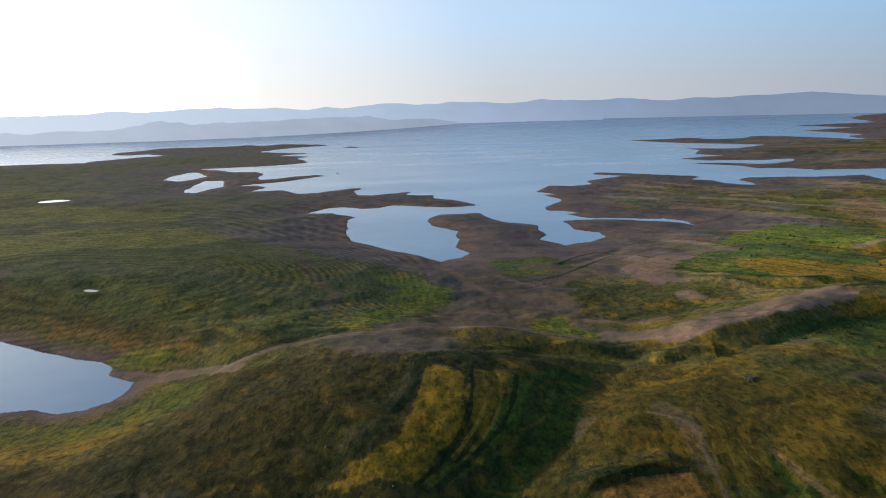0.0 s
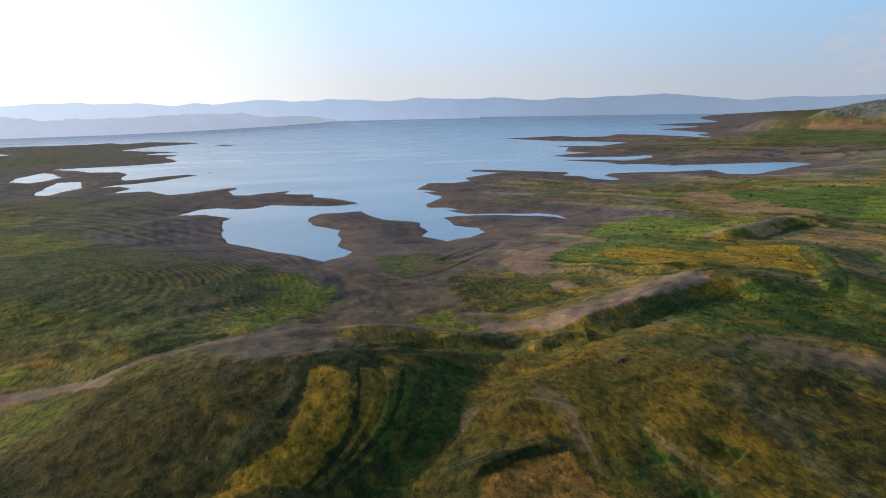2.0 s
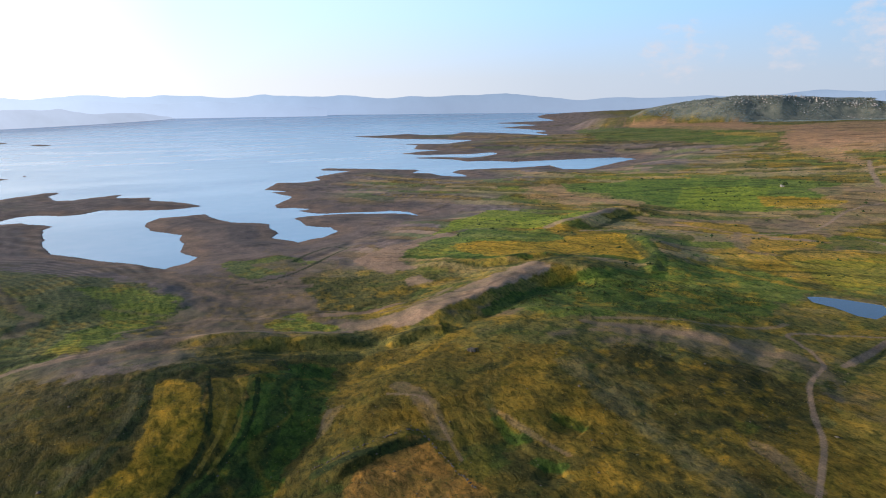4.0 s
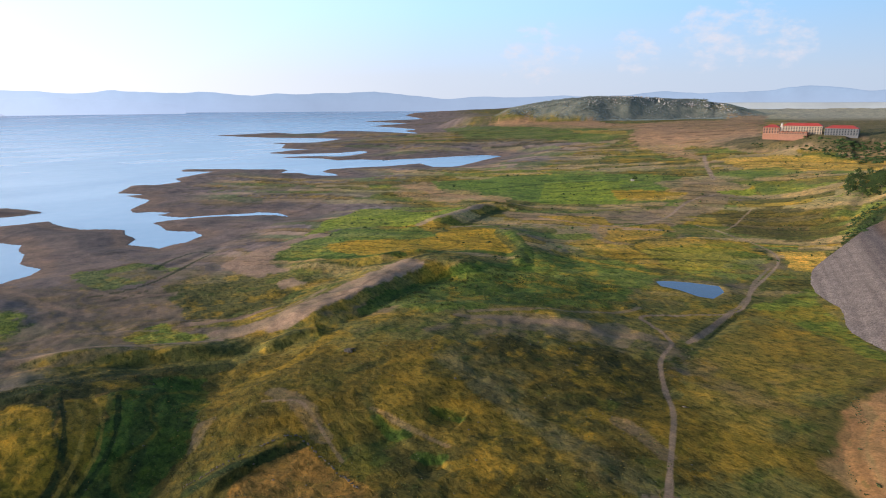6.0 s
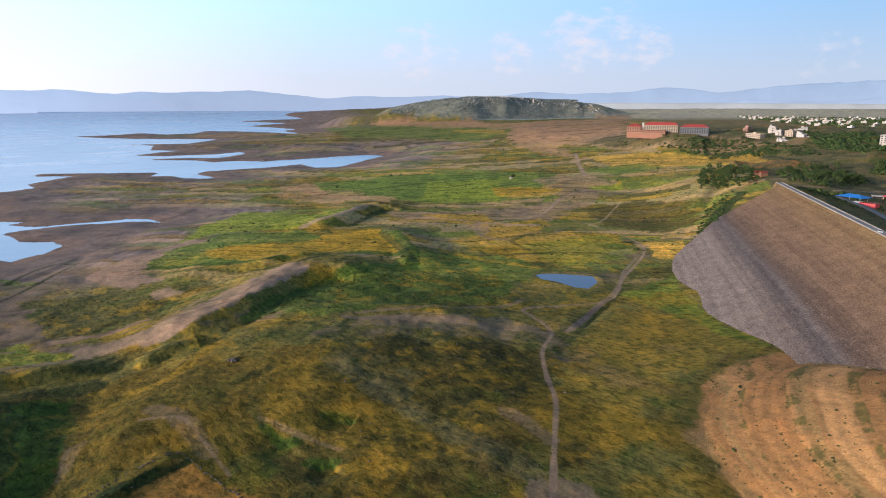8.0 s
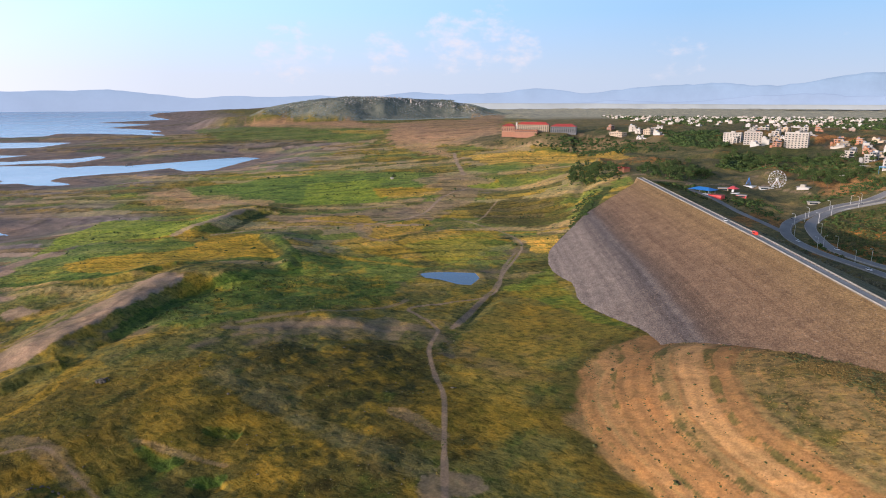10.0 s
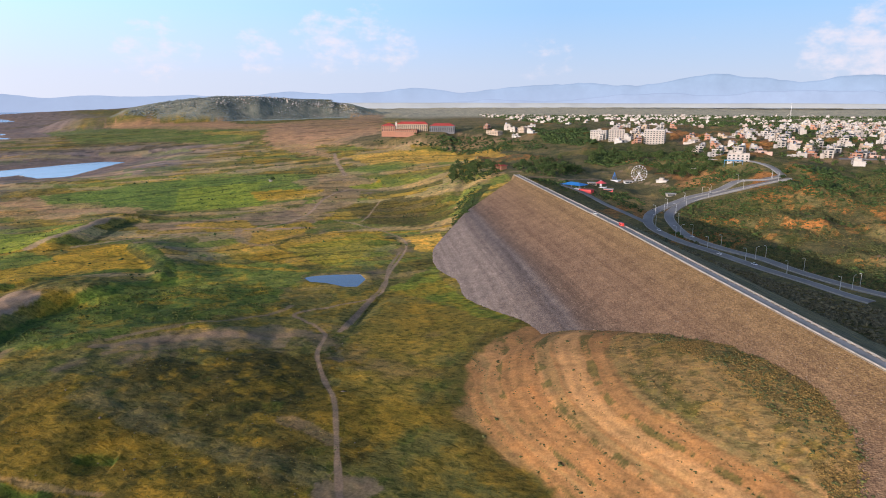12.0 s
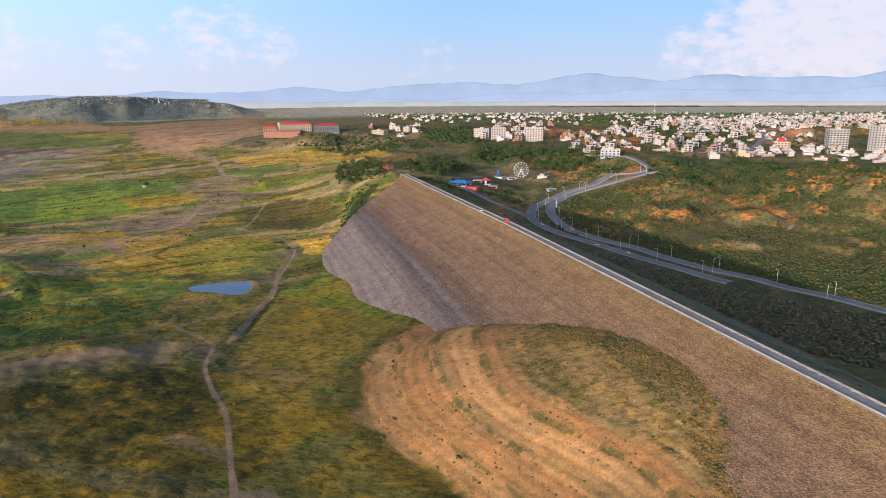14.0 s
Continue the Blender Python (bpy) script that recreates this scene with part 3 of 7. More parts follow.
    c = blend(c, DRY, wild * step(n1 - 0.6 * n2 + 0.4 * n6, 0.1, 0.35) * 0.35)
    steep = np.abs(ripple(x, y, 95, 21, 4, 0.55))
    c = blend(c, ORANGE, wild * step(steep + 0.1 * n6, 0.33, 0.38) * step(n2 + n1 + 0.5 * n6, 0.0, 0.3) * 0.6)
    # dry scrub and plain pale with distance, haze put into the cover
    c = blend(c, DRY, wild * step(r + 200 * n3, 1300, 1900) * 0.6)
    c = blend(c, HAZED_PLAIN, step(r + 300 * n3, 2300, 3300) * step(x + 0.4 * y, 2000, 2800) * step(x - 1.5 * y, -300, 700) * 0.8)
    # strips of old fields that follow the lie of the land
    mid = step(r, 340, 520) * (1 - wild) * (1 - step(r, 2300, 2900)) * step(sd, 30, 110) * step(x, 40, 220)
    zq = field_strips(x, y)
    k = np.floor(zq)
    seg = np.floor((x - y) / (60 + 0.06 * r) + 7 * lattice(k, k * 0, 91) + 0.2 * n5)
    pick, pick2 = lattice(k, seg, 92), lattice(k, seg, 93)
    c = blend(c, GOLD, mid * step(pick + 0.5 * n6 + 0.3 * n2, 0.42, 0.6) * 0.45)
    c = blend(c, GREEN, mid * step(-pick + 0.3 * n6, 0.42, 0.52) * 0.55)
    c = blend(c, EARTH, mid * step(pick2 + 0.3 * n6, 0.45, 0.52) * 0.6)
    c = c * (1 + mid * (0.05 + 0.3 * pick2))[..., None]
    wx_, wy_ = x + (2.5 + 0.008 * r) * ripple(x, y, 22, 74, 3), y + (2.5 + 0.008 * r) * ripple(x, y, 22, 75, 3)
    for ring, colour, soft, amount in FIELDS:
        xs, ys = [p[0] for p in ring], [p[1] for p in ring]
        b = (x > min(xs) - 2 * soft) & (x < max(xs) + 2 * soft) & (y > min(ys) - 2 * soft) & (y < max(ys) + 2 * soft)
        q = inside(wx_[b], wy_[b], ring) + soft * (0.9 * n2[b] + 0.8 * n1[b] + 0.9 * n6[b])
        c[b] = blend(c[b], colour, step(q, -0.1 * soft, 0.25 * soft) * amount)
    green = step(c[..., 1] / (c[..., 0] + 1e-6), 0.6, 0.9) * (1 - step(r, 420, 620)) * (1 - wild) * (0.35 + 0.65 * step(x + 0.3 * y, 10, 90))
    c = blend(c, GOLD, green * step(0.6 * n4 + 0.8 * n5 + 0.6 * n6, 0.15, 0.4) * 0.55)
    c = blend(c, LUSH_SHADE, green * step(-0.6 * n4 - 0.8 * n5 + 0.6 * n6, 0.25, 0.5) * 0.5)
    c = c * (1 - mid * 0.5 * (1 - step(zq - k, 0.12, 0.22)) * step(n1 + 0.8 * pick, -0.3, 0.1))[..., None]
    c = c * (1 + mid * 0.12 * (ripple(x + 2.5 * y, y - 0.4 * x, 40, 79, 4, 0.65) + 0.5 * n2))[..., None]
    for line, half, colour, amount in STREAKS:
        q, far, run = along(x, y, softened(line))
        c = blend(c, colour, (1 - step(np.abs(q) + half * (0.55 * n2 + 0.5 * n6), 0.75 * half, 1.0 * half)) * amount)
    # bare flanks of the knolls, towards the lake
    for kx, ky, high, wide in KNOLLS:
        b = (np.abs(x - kx) < 1.6 * wide) & (np.abs(y - ky) < 2.1 * wide)
        k = knoll(x[b], y[b], kx, ky, wide)
        face = step((kx - x[b]) * 0.97 + (y[b] - ky) * 0.2, -0.35 * wide, 0.15 * wide)
        c[b] = blend(c[b], ORANGE, step(k, 0.04, 0.3) * (1 - step(k, 0.9, 1.0) * 0.6) * face * step(n2[b] + 0.9 * n4[b] + 0.8 * n6[b], 0.0, 0.3) * 0.7)
    # level lines that the falling water left on the mound
    q = inside(x, y, MOUND)
    warp = 1.8 * ripple(x, y, 70, 76, 2)
    zw = z + 0.35 * warp + 0.12 * n4
    still = np.zeros_like(zw)
    coarse, thin = ripple(zw * 10, still, 13, 61, 2), ripple(zw * 10, still + 50, 8.5, 62, 2)
    on = step(q + 5 * n2 + 3 * n4, 0, 4)
    c = blend(c, SAND, on)
    c = blend(c, PALE_SAND, on * step(coarse + 0.4 * n5, 0.1, 0.4) * 0.5)
    c = blend(c, ORANGE, on * step(ripple(zw * 10, still + 90, 20, 63, 2) + 0.5 * n5, 0.25, 0.6) * 0.6)
    c = blend(c, DRY, on * step(thin + 0.3 * n2 + 0.2 * n6, 0.2, 0.35) * 0.55)
    dashes = step(ripple(zw * 10, still + 130, 6.5, 64, 2) + 0.6 * n4 + 0.6 * n6, 0.32, 0.45)
    c = blend(c, OLIVE, on * dashes * step(z + 3 * n2, 13, 17) * 0.8)
    c = blend(c, PALE_SAND, on * step(zw + 0.25 * n6, 25.6, 25.9) * (1 - step(zw + 0.25 * n6, 28.5, 28.9)))
    crown = on * step(z + 3 * n2 + 1.5 * coarse, 31.5, 33.5)
    c = blend(c, DRY, crown * 0.8)
    c = blend(c, GOLD, crown * step(n6 + 0.5 * n4, 0.15, 0.4) * 0.35)
    c = blend(c, OLIVE, crown * step(0.8 * n4 + 0.5 * n5 + 0.5 * n6, 0.15, 0.35) * 0.75)
    c = blend(c, PALE_SAND, crown * step(coarse - 0.3 * n4, 0.2, 0.35) * (1 - step(z, 36, 38)) * 0.8)
    c = blend(c, TURF, step(q + 14 * n4 + 8 * n2, -16, -2) * (1 - on) * step(z, 9, 11) * 0.6)
    for line, half in TRACKS:
        q, far, run = along(x, y, softened(line))
        c = blend(c, PALE, (1 - step(np.abs(q) + 0.6 * n2, half * 0.7, half * 1.2)) * 0.9)
    # brightens the fields of the middle distance in their colour
    c = c * (1 + 0.38 * mid * (1 - step(r, 1300, 1900)))[..., None]
    # rills, paths of sheep and seams of weeds
    wx2, wy2 = x + 6 * n2 + 8 * n1, y + 6 * n5
    near = (1 - step(r, 460, 700)) * (1 - wild) * step(sd, 8, 30) * step(-inside(x, y, MOUND), -2, 8)
    rill = 1 - np.abs(ripple(wx2, wy2, 52, 101, 3, 0.5))
    c = c * (1 - near * 0.3 * step(rill, 0.93, 0.985) * step(n3 + n1, -0.4, 0.2))[..., None]
    seam = 1 - np.abs(ripple(wx2 + 300, wy2, 40, 102, 3, 0.5))
    c = blend(c, GOLD, near * step(seam, 0.92, 0.99) * step(n1 - n3, -0.3, 0.3) * 0.22)
    # furrows and ploughed rows on the near fields
    rows_ = (0.7 * np.sin(z * 2 * math.pi / 1.3 + 2.5 * n1) + 0.5 * np.sin(z * 2 * math.pi / 0.55 + 4 * n1)) * step(-inside(x, y, MOUND), 0, 10) * (1 - step(r, 420, 800)) * step(n1 + 0.7 * n3, -0.45, 0.35) * step(sd, 60, 160) * (1 - wild)
    west = (1 - step(x, -40, 20)) * (1 - step(r, 800, 1100)) * step(y, 300, 345)
    c = c * (1 + 0.3 * west * np.sin(smooth_height(x, y) * 2 * math.pi / 0.42 + 2.2 * n1 + 0.8 * n2) * step(n5 + n1, -0.5, 0.1))[..., None]
    return c * (1 + 0.2 * rows_ * step(c[..., 1] / (c[..., 0] + 1e-6), 0.62, 0.85))[..., None]


# colours of the land
MUD, SOIL, PALE, SAND, ORANGE = (0.195, 0.148, 0.132), (0.18, 0.13, 0.085), (0.305, 0.208, 0.142), (0.345, 0.18, 0.072), (0.39, 0.165, 0.056)
HAZED_SEDGE, PASTURE = (0.17, 0.17, 0.085), (0.31, 0.275, 0.06)
MOSS = (0.11, 0.13, 0.036)
PALE_SAND = (0.42, 0.235, 0.1)
MEADOW, GREEN, LUSH_SHADE, GOLD, STRAW = (0.15, 0.132, 0.036), (0.118, 0.165, 0.028), (0.045, 0.085, 0.013), (0.35, 0.215, 0.022), (0.5, 0.30, 0.055)
WEEDS = (0.12, 0.108, 0.05)
# dry far plain and hill ground, both paled for distance haze
HAZED_PLAIN = (0.5, 0.455, 0.33)
HAZED_HILL = (0.18, 0.195, 0.17)
BRIGHT, TURF, SILT, BEACH = (0.195, 0.23, 0.026), (0.074, 0.062, 0.015), (0.18, 0.13, 0.095), (0.29, 0.19, 0.13)
EARTH, RUSSET, RUST = (0.27, 0.18, 0.105), (0.40, 0.23, 0.125), (0.30, 0.16, 0.04)
SCRUB, DRY, DARK, OLIVE = (0.045, 0.065, 0.018), (0.24, 0.175, 0.075), (0.03, 0.045, 0.015), (0.10, 0.095, 0.03)
# fields and patches: outline, cover, softness, strength
FIELDS = [
    ([(1877, 1458), (2266, 1490), (1999, 1089), (1344, 728), (1204, 758), (1272, 1017)], RUSSET, 25, .75),
    ([(1390, 835), (1219, 542), (1248, 408), (1171, 381), (1163, 515), (1196, 703)], DARK, 18, .8),
    ([(1797, 2163), (1878, 2080), (1896, 1895), (2046, 1818), (1747, 1403), (1698, 1507), (1685, 1772), (1765, 2095)], RUSSET, 20, .8),
    ([(2577, 1573), (2722, 1475), (1902, 1036), (2019, 1219)], RUSSET, 20, .7),
    ([(-133, 232), (-127, 300), (-82, 294), (-37, 295), (66, 290), (141, 256), (202, 214), (261, 158), (151, 84), (-106, 177)], TURF, 18, .85),
    ([(-388, 553), (-363, 644), (-284, 706), (-192, 644), (-91, 552), (-40, 527), (2, 465), (11, 418), (-9, 373), (-41, 324), (-85, 319), (-123, 344), (-188, 382), (-266, 426), (-329, 464)], MOSS, 14, .75),
    ([(-498, 663), (-434, 716), (-290, 722), (-213, 657), (-252, 584), (-331, 585), (-411, 543)], PASTURE, 10, .6),
    ([(-679, 938), (-566, 972), (-344, 861), (-335, 785), (-482, 797), (-563, 773)], PASTURE, 10, .55),
    ([(-830, 1153), (-739, 1169), (-641, 1177), (-525, 1064), (-680, 1073)], PASTURE, 8, .5),
    ([(-64, 487), (-24, 481), (6, 441), (1, 402), (-22, 364), (-50, 324), (-67, 318), (-60, 347), (-39, 399), (-39, 444)], BRIGHT, 6, .7),
    ([(-278, 408), (-228, 390), (-162, 361), (-119, 333), (-141, 331), (-184, 350), (-237, 375)], RUST, 8, .6),
    ([(-170, 318), (-144, 317), (-110, 304), (-95, 297), (-100, 289), (-139, 303), (-156, 304)], PALE, 3, .8),
    ([(-193, 337), (-176, 346), (-151, 334), (-153, 324), (-174, 319)], BRIGHT, 4, .7),
    ([(-200, 254), (-162, 253), (-144, 278), (-136, 297), (-108, 282), (-112, 257), (-135, 240), (-165, 236), (-185, 232)], BRIGHT, 6, .45),
    ([(-183, 229), (-146, 238), (-135, 264), (-126, 240), (-141, 218), (-169, 210)], GOLD, 6, .5),
    ([(-155, 202), (-130, 210), (-93, 219), (-68, 250), (-47, 266), (-23, 275), (-12, 267), (-20, 234), (-44, 196), (-51, 176), (-142, 182)], TURF, 20, .85),
    ([(46, 281), (70, 278), (62, 255), (48, 230), (31, 204), (22, 182), (-3, 181), (11, 200), (28, 228), (41, 258)], LUSH_SHADE, 6, .9),
    ([(50, 232), (58, 231), (50, 219), (43, 216)], SOIL, 4, .7),
    ([(69, 273), (94, 278), (120, 279), (148, 259), (169, 233), (143, 191), (106, 180), (78, 175), (66, 191), (48, 192), (40, 200), (53, 223)], GOLD, 16, .22),
    ([(46, 179), (77, 195), (81, 158), (79, 140), (33, 160)], RUST, 3, .8),
    ([(-56, 321), (-27, 336), (16, 397), (6, 466), (-41, 542), (-80, 617), (-12, 548), (51, 494), (102, 443), (84, 376), (94, 338), (83, 331), (33, 324), (-11, 324)], SILT, 10, .85),
    ([(37, 547), (95, 538), (112, 506), (76, 480), (42, 488)], GREEN, 6, .7),
    ([(93, 459), (152, 437), (149, 415), (156, 376), (112, 356), (83, 374)], OLIVE, 6, .9),
    ([(44, 361), (70, 379), (85, 325), (52, 329)], BRIGHT, 4, .85),
    ([(150, 422), (168, 419), (167, 394), (150, 396)], PALE, 3, .85),
    ([(135, 482), (165, 501), (199, 522), (252, 542), (318, 600), (356, 608), (312, 577), (227, 524), (186, 495), (173, 469), (172, 439), (148, 450)], BEACH, 4, .95),
    ([(125, 319), (142, 328), (199, 364), (222, 362), (165, 329), (133, 314)], BRIGHT, 4, .85),
    ([(353, 655), (402, 546), (398, 521), (334, 509), (285, 553), (228, 540), (279, 602)], BRIGHT, 6, .85),
    ([(177, 480), (203, 516), (270, 546), (326, 497), (320, 443), (262, 392), (224, 409)], GREEN, 6, .75),
    ([(226, 489), (250, 485), (294, 448), (350, 475), (375, 432), (336, 359), (315, 369), (297, 404), (247, 392), (235, 439)], GOLD, 7, .85),
    ([(171, 307), (250, 339), (346, 356), (394, 309), (373, 262), (315, 245), (276, 235), (212, 262), (180, 270)], GREEN, 10, .75),
    ([(240, 327), (288, 312), (337, 263), (308, 240), (257, 263), (229, 299)], LUSH_SHADE, 6, .5),
    ([(193, 257), (220, 247), (241, 224), (274, 208), (270, 183), (242, 186), (224, 208), (204, 229)], PALE, 6, .5),
    ([(164, 227), (167, 202), (154, 162), (154, 127), (155, 106), (147, 96), (140, 115), (149, 150), (149, 184), (151, 213)], DRY, 8, .3),
    ([(134, 93), (149, 102), (157, 95), (157, 83), (154, 74)], PALE, 6, .65),
    ([(174, 236), (216, 200), (245, 172), (203, 137), (176, 133), (174, 160), (169, 196)], TURF, 12, .7),
    ([(264, 168), (203, 137), (175, 110), (184, 92), (246, 98), (274, 92), (305, 72), (342, 118), (329, 175)], GOLD, 12, .35),
    ([(363, 194), (439, 187), (385, 155), (336, 108), (304, 74), (320, 110), (352, 156)], BRIGHT, 6, .75),
    ([(511, 255), (537, 226), (478, 201), (481, 220)], STRAW, 2, .95),
    ([(467, 369), (524, 288), (505, 251), (426, 254), (387, 304), (389, 367)], GOLD, 10, .7),
    ([(475, 277), (512, 265), (497, 247), (472, 262)], TURF, 3, .8),
    ([(454, 533), (501, 474), (587, 427), (534, 367), (487, 421), (432, 472)], EARTH, 7, .8),
    ([(456, 408), (479, 407), (517, 355), (470, 333), (429, 351)], SAND, 6, .5),
    ([(527, 787), (700, 795), (816, 654), (825, 555), (721, 500), (607, 483), (527, 546), (501, 682)], GREEN, 10, .9),
    ([(614, 626), (700, 559), (624, 489), (535, 545)], BRIGHT, 6, .8),
    ([(657, 524), (717, 497), (712, 460), (638, 457), (610, 486)], STRAW, 6, .65),
    ([(1652, 2331), (1791, 1718), (1421, 1128), (1206, 1059), (1258, 1313), (1184, 1554)], GREEN, 20, .7),
    ([(1548, 1484), (1508, 1218), (1389, 1121), (1404, 1299)], STRAW, 10, .6),
    ([(1421, 1128), (1798, 1312), (1457, 973), (1195, 809), (972, 600), (1069, 748), (1222, 968)], RUSSET, 15, .7),
    ([(1036, 640), (1117, 577), (1127, 370), (938, 292), (957, 383), (929, 523)], STRAW, 12, .8),
    ([(886, 545), (984, 506), (933, 436), (831, 466)], GREEN, 8, .7),
    ([(760, 557), (845, 519), (785, 439), (631, 383), (512, 364), (535, 424), (665, 444)], EARTH, 10, .7),
    ([(754, 449), (796, 433), (771, 415), (736, 426)], GOLD, 4, .8),
    ([(500, 822), (588, 830), (528, 644), (454, 618), (439, 721)], RUSSET, 10, .5),
    # ground of the far hill, haze put into its colour
    ([(1862, 2237), (3252, 3525), (3455, 3326), (2601, 1782), (2649, 1521), (2078, 1682)], HAZED_HILL, 20, .9),
    ([(1780, 2176), (1908, 2065), (1898, 1822), (1896, 1642), (1846, 1348), (1581, 1193), (1624, 1557), (1683, 1986)], RUSSET, 8, .6),
    ([(1261, 833), (1452, 821), (1249, 480), (1175, 372), (1145, 473), (1162, 656)], EARTH, 20, .8),
    ([(1252, 796), (1355, 766), (1233, 474), (1194, 401), (1166, 482), (1193, 674)], DARK, 15, .6),
    ([(1622, 1196), (1525, 811), (1327, 750), (1356, 964)], RUSSET, 15, .6),
    ([(700, 149), (769, 53), (672, 57), (671, 105)], DRY, 6, .9),
    ([(825, 44), (839, 22), (779, 6), (781, 27)], ORANGE, 3, .9),
    ([(819, -45), (809, -65), (774, -50), (768, -34)], ORANGE, 3, .85),
    ([(781, -211), (782, -234), (735, -235), (741, -215)], ORANGE, 5, .8),
    ([(741, -252), (740, -284), (723, -282), (727, -258)], ORANGE, 5, .8),
    ([(654, -140), (681, -171), (649, -164), (645, -144)], ORANGE, 4, .8),
    ([(1478, -332), (1546, -402), (1208, -363), (1118, -305), (1152, -271)], ORANGE, 6, .8),
    ([(1272, 11), (1396, -66), (1095, -68), (1102, -10)], RUSSET, 8, .6),
    ([(1492, -323), (1660, -490), (1128, -348), (1102, -252)], RUSSET, 8, .7),
    ([(973, -105), (1058, -235), (970, -210), (902, -106)], EARTH, 8, .6),
    ([(846, 60), (840, -4), (792, -25), (781, 27)], RUSSET, 6, .7),
    ([(1188, 64), (1155, 38), (1116, 31), (1121, 55)], RUSSET, 8, .6),
    ([(1213, 469), (1207, 328), (1158, 309), (1173, 431)], EARTH, 10, .6),
    ([(46, 443), (73, 440), (86, 403), (69, 391), (46, 401)], SILT, 5, .7),
    ([(64, 526), (100, 519), (107, 485), (79, 488)], SILT, 6, .7),
    ([(1331, 96), (1365, 76), (1305, 55), (1182, 64), (1187, 81)], ORANGE, 4, .85),
    ([(1312, 56), (1342, 23), (1135, 18), (1149, 42)], ORANGE, 4, .85),
    ([(1132, -24), (1150, -46), (1039, -45), (1039, -28)], ORANGE, 4, .85),
    ([(1177, -53), (1257, -81), (1040, -71), (1033, -51)], ORANGE, 5, .85),
    ([(869, 62), (833, -12), (790, -15), (788, 38)], SAND, 6, .7),
    ([(1150, 217), (1110, 45), (942, -26), (918, 35), (979, 175)], SCRUB, 8, .5),
    ([(-8, 271), (4, 271), (9, 232), (5, 223), (-5, 209), (-18, 199), (-29, 187), (-41, 185), (-44, 188), (-26, 205), (-15, 222), (-9, 242)], GOLD, 5, .8),
    ([(11, 271), (32, 273), (28, 249), (15, 234), (10, 238)], RUST, 3, .7),
    ([(32, 270), (46, 276), (41, 251), (28, 233), (13, 212), (0, 197), (9, 212), (21, 232)], GREEN, 3, .7),
    ([(136, 230), (149, 201), (148, 173), (144, 156), (118, 158), (105, 185), (113, 205)], GOLD, 8, .3),
    ([(159, 239), (176, 234), (178, 197), (178, 183), (150, 151), (149, 161), (155, 196)], WEEDS, 8, .4),
    ([(328, 472), (369, 441), (337, 362), (325, 366), (298, 408), (282, 419)], GOLD, 3, .9),
    ([(220, 488), (257, 481), (250, 412), (226, 424)], GOLD, 3, .8),
    ([(567, 832), (718, 741), (778, 627), (594, 476), (530, 546), (557, 643), (527, 751)], GREEN, 4, .9),
    ([(665, 674), (748, 602), (594, 476), (530, 546)], BRIGHT, 3, .85),
    ([(508, 841), (528, 783), (506, 693), (534, 605), (503, 569), (476, 678)], RUSSET, 4, .6),
    ([(460, 496), (515, 439), (482, 384), (457, 428)], GOLD, 3, .8),
    ([(669, 564), (714, 473), (647, 472), (621, 507)], GOLD, 3, .9),
    ([(758, 461), (791, 422), (760, 411), (730, 440)], BRIGHT, 3, .85),
    ([(623, 385), (684, 351), (667, 275), (582, 237), (553, 257), (547, 313)], TURF, 10, .75),
    ([(488, 276), (513, 259), (492, 247), (472, 260)], DARK, 1.5, .8),
    ([(469, 392), (537, 380), (510, 342), (443, 345), (427, 360)], GOLD, 3, .7),
    ([(439, 326), (509, 292), (506, 249), (446, 230), (398, 264)], BRIGHT, 8, .45),
    ([(-9, 267), (-12, 241), (-18, 220), (-26, 203), (-34, 195), (-12, 190), (-7, 198), (3, 217), (8, 237), (8, 267)], GOLD, 3, 0.8),
    ([(25, 270), (47, 276), (38, 240), (18, 206), (1, 189), (-9, 190), (11, 215), (25, 239)], GREEN, 3, 0.6),
    ([(13, 270), (29, 269), (22, 239), (11, 215), (9, 230)], GOLD, 2, 0.6),
]
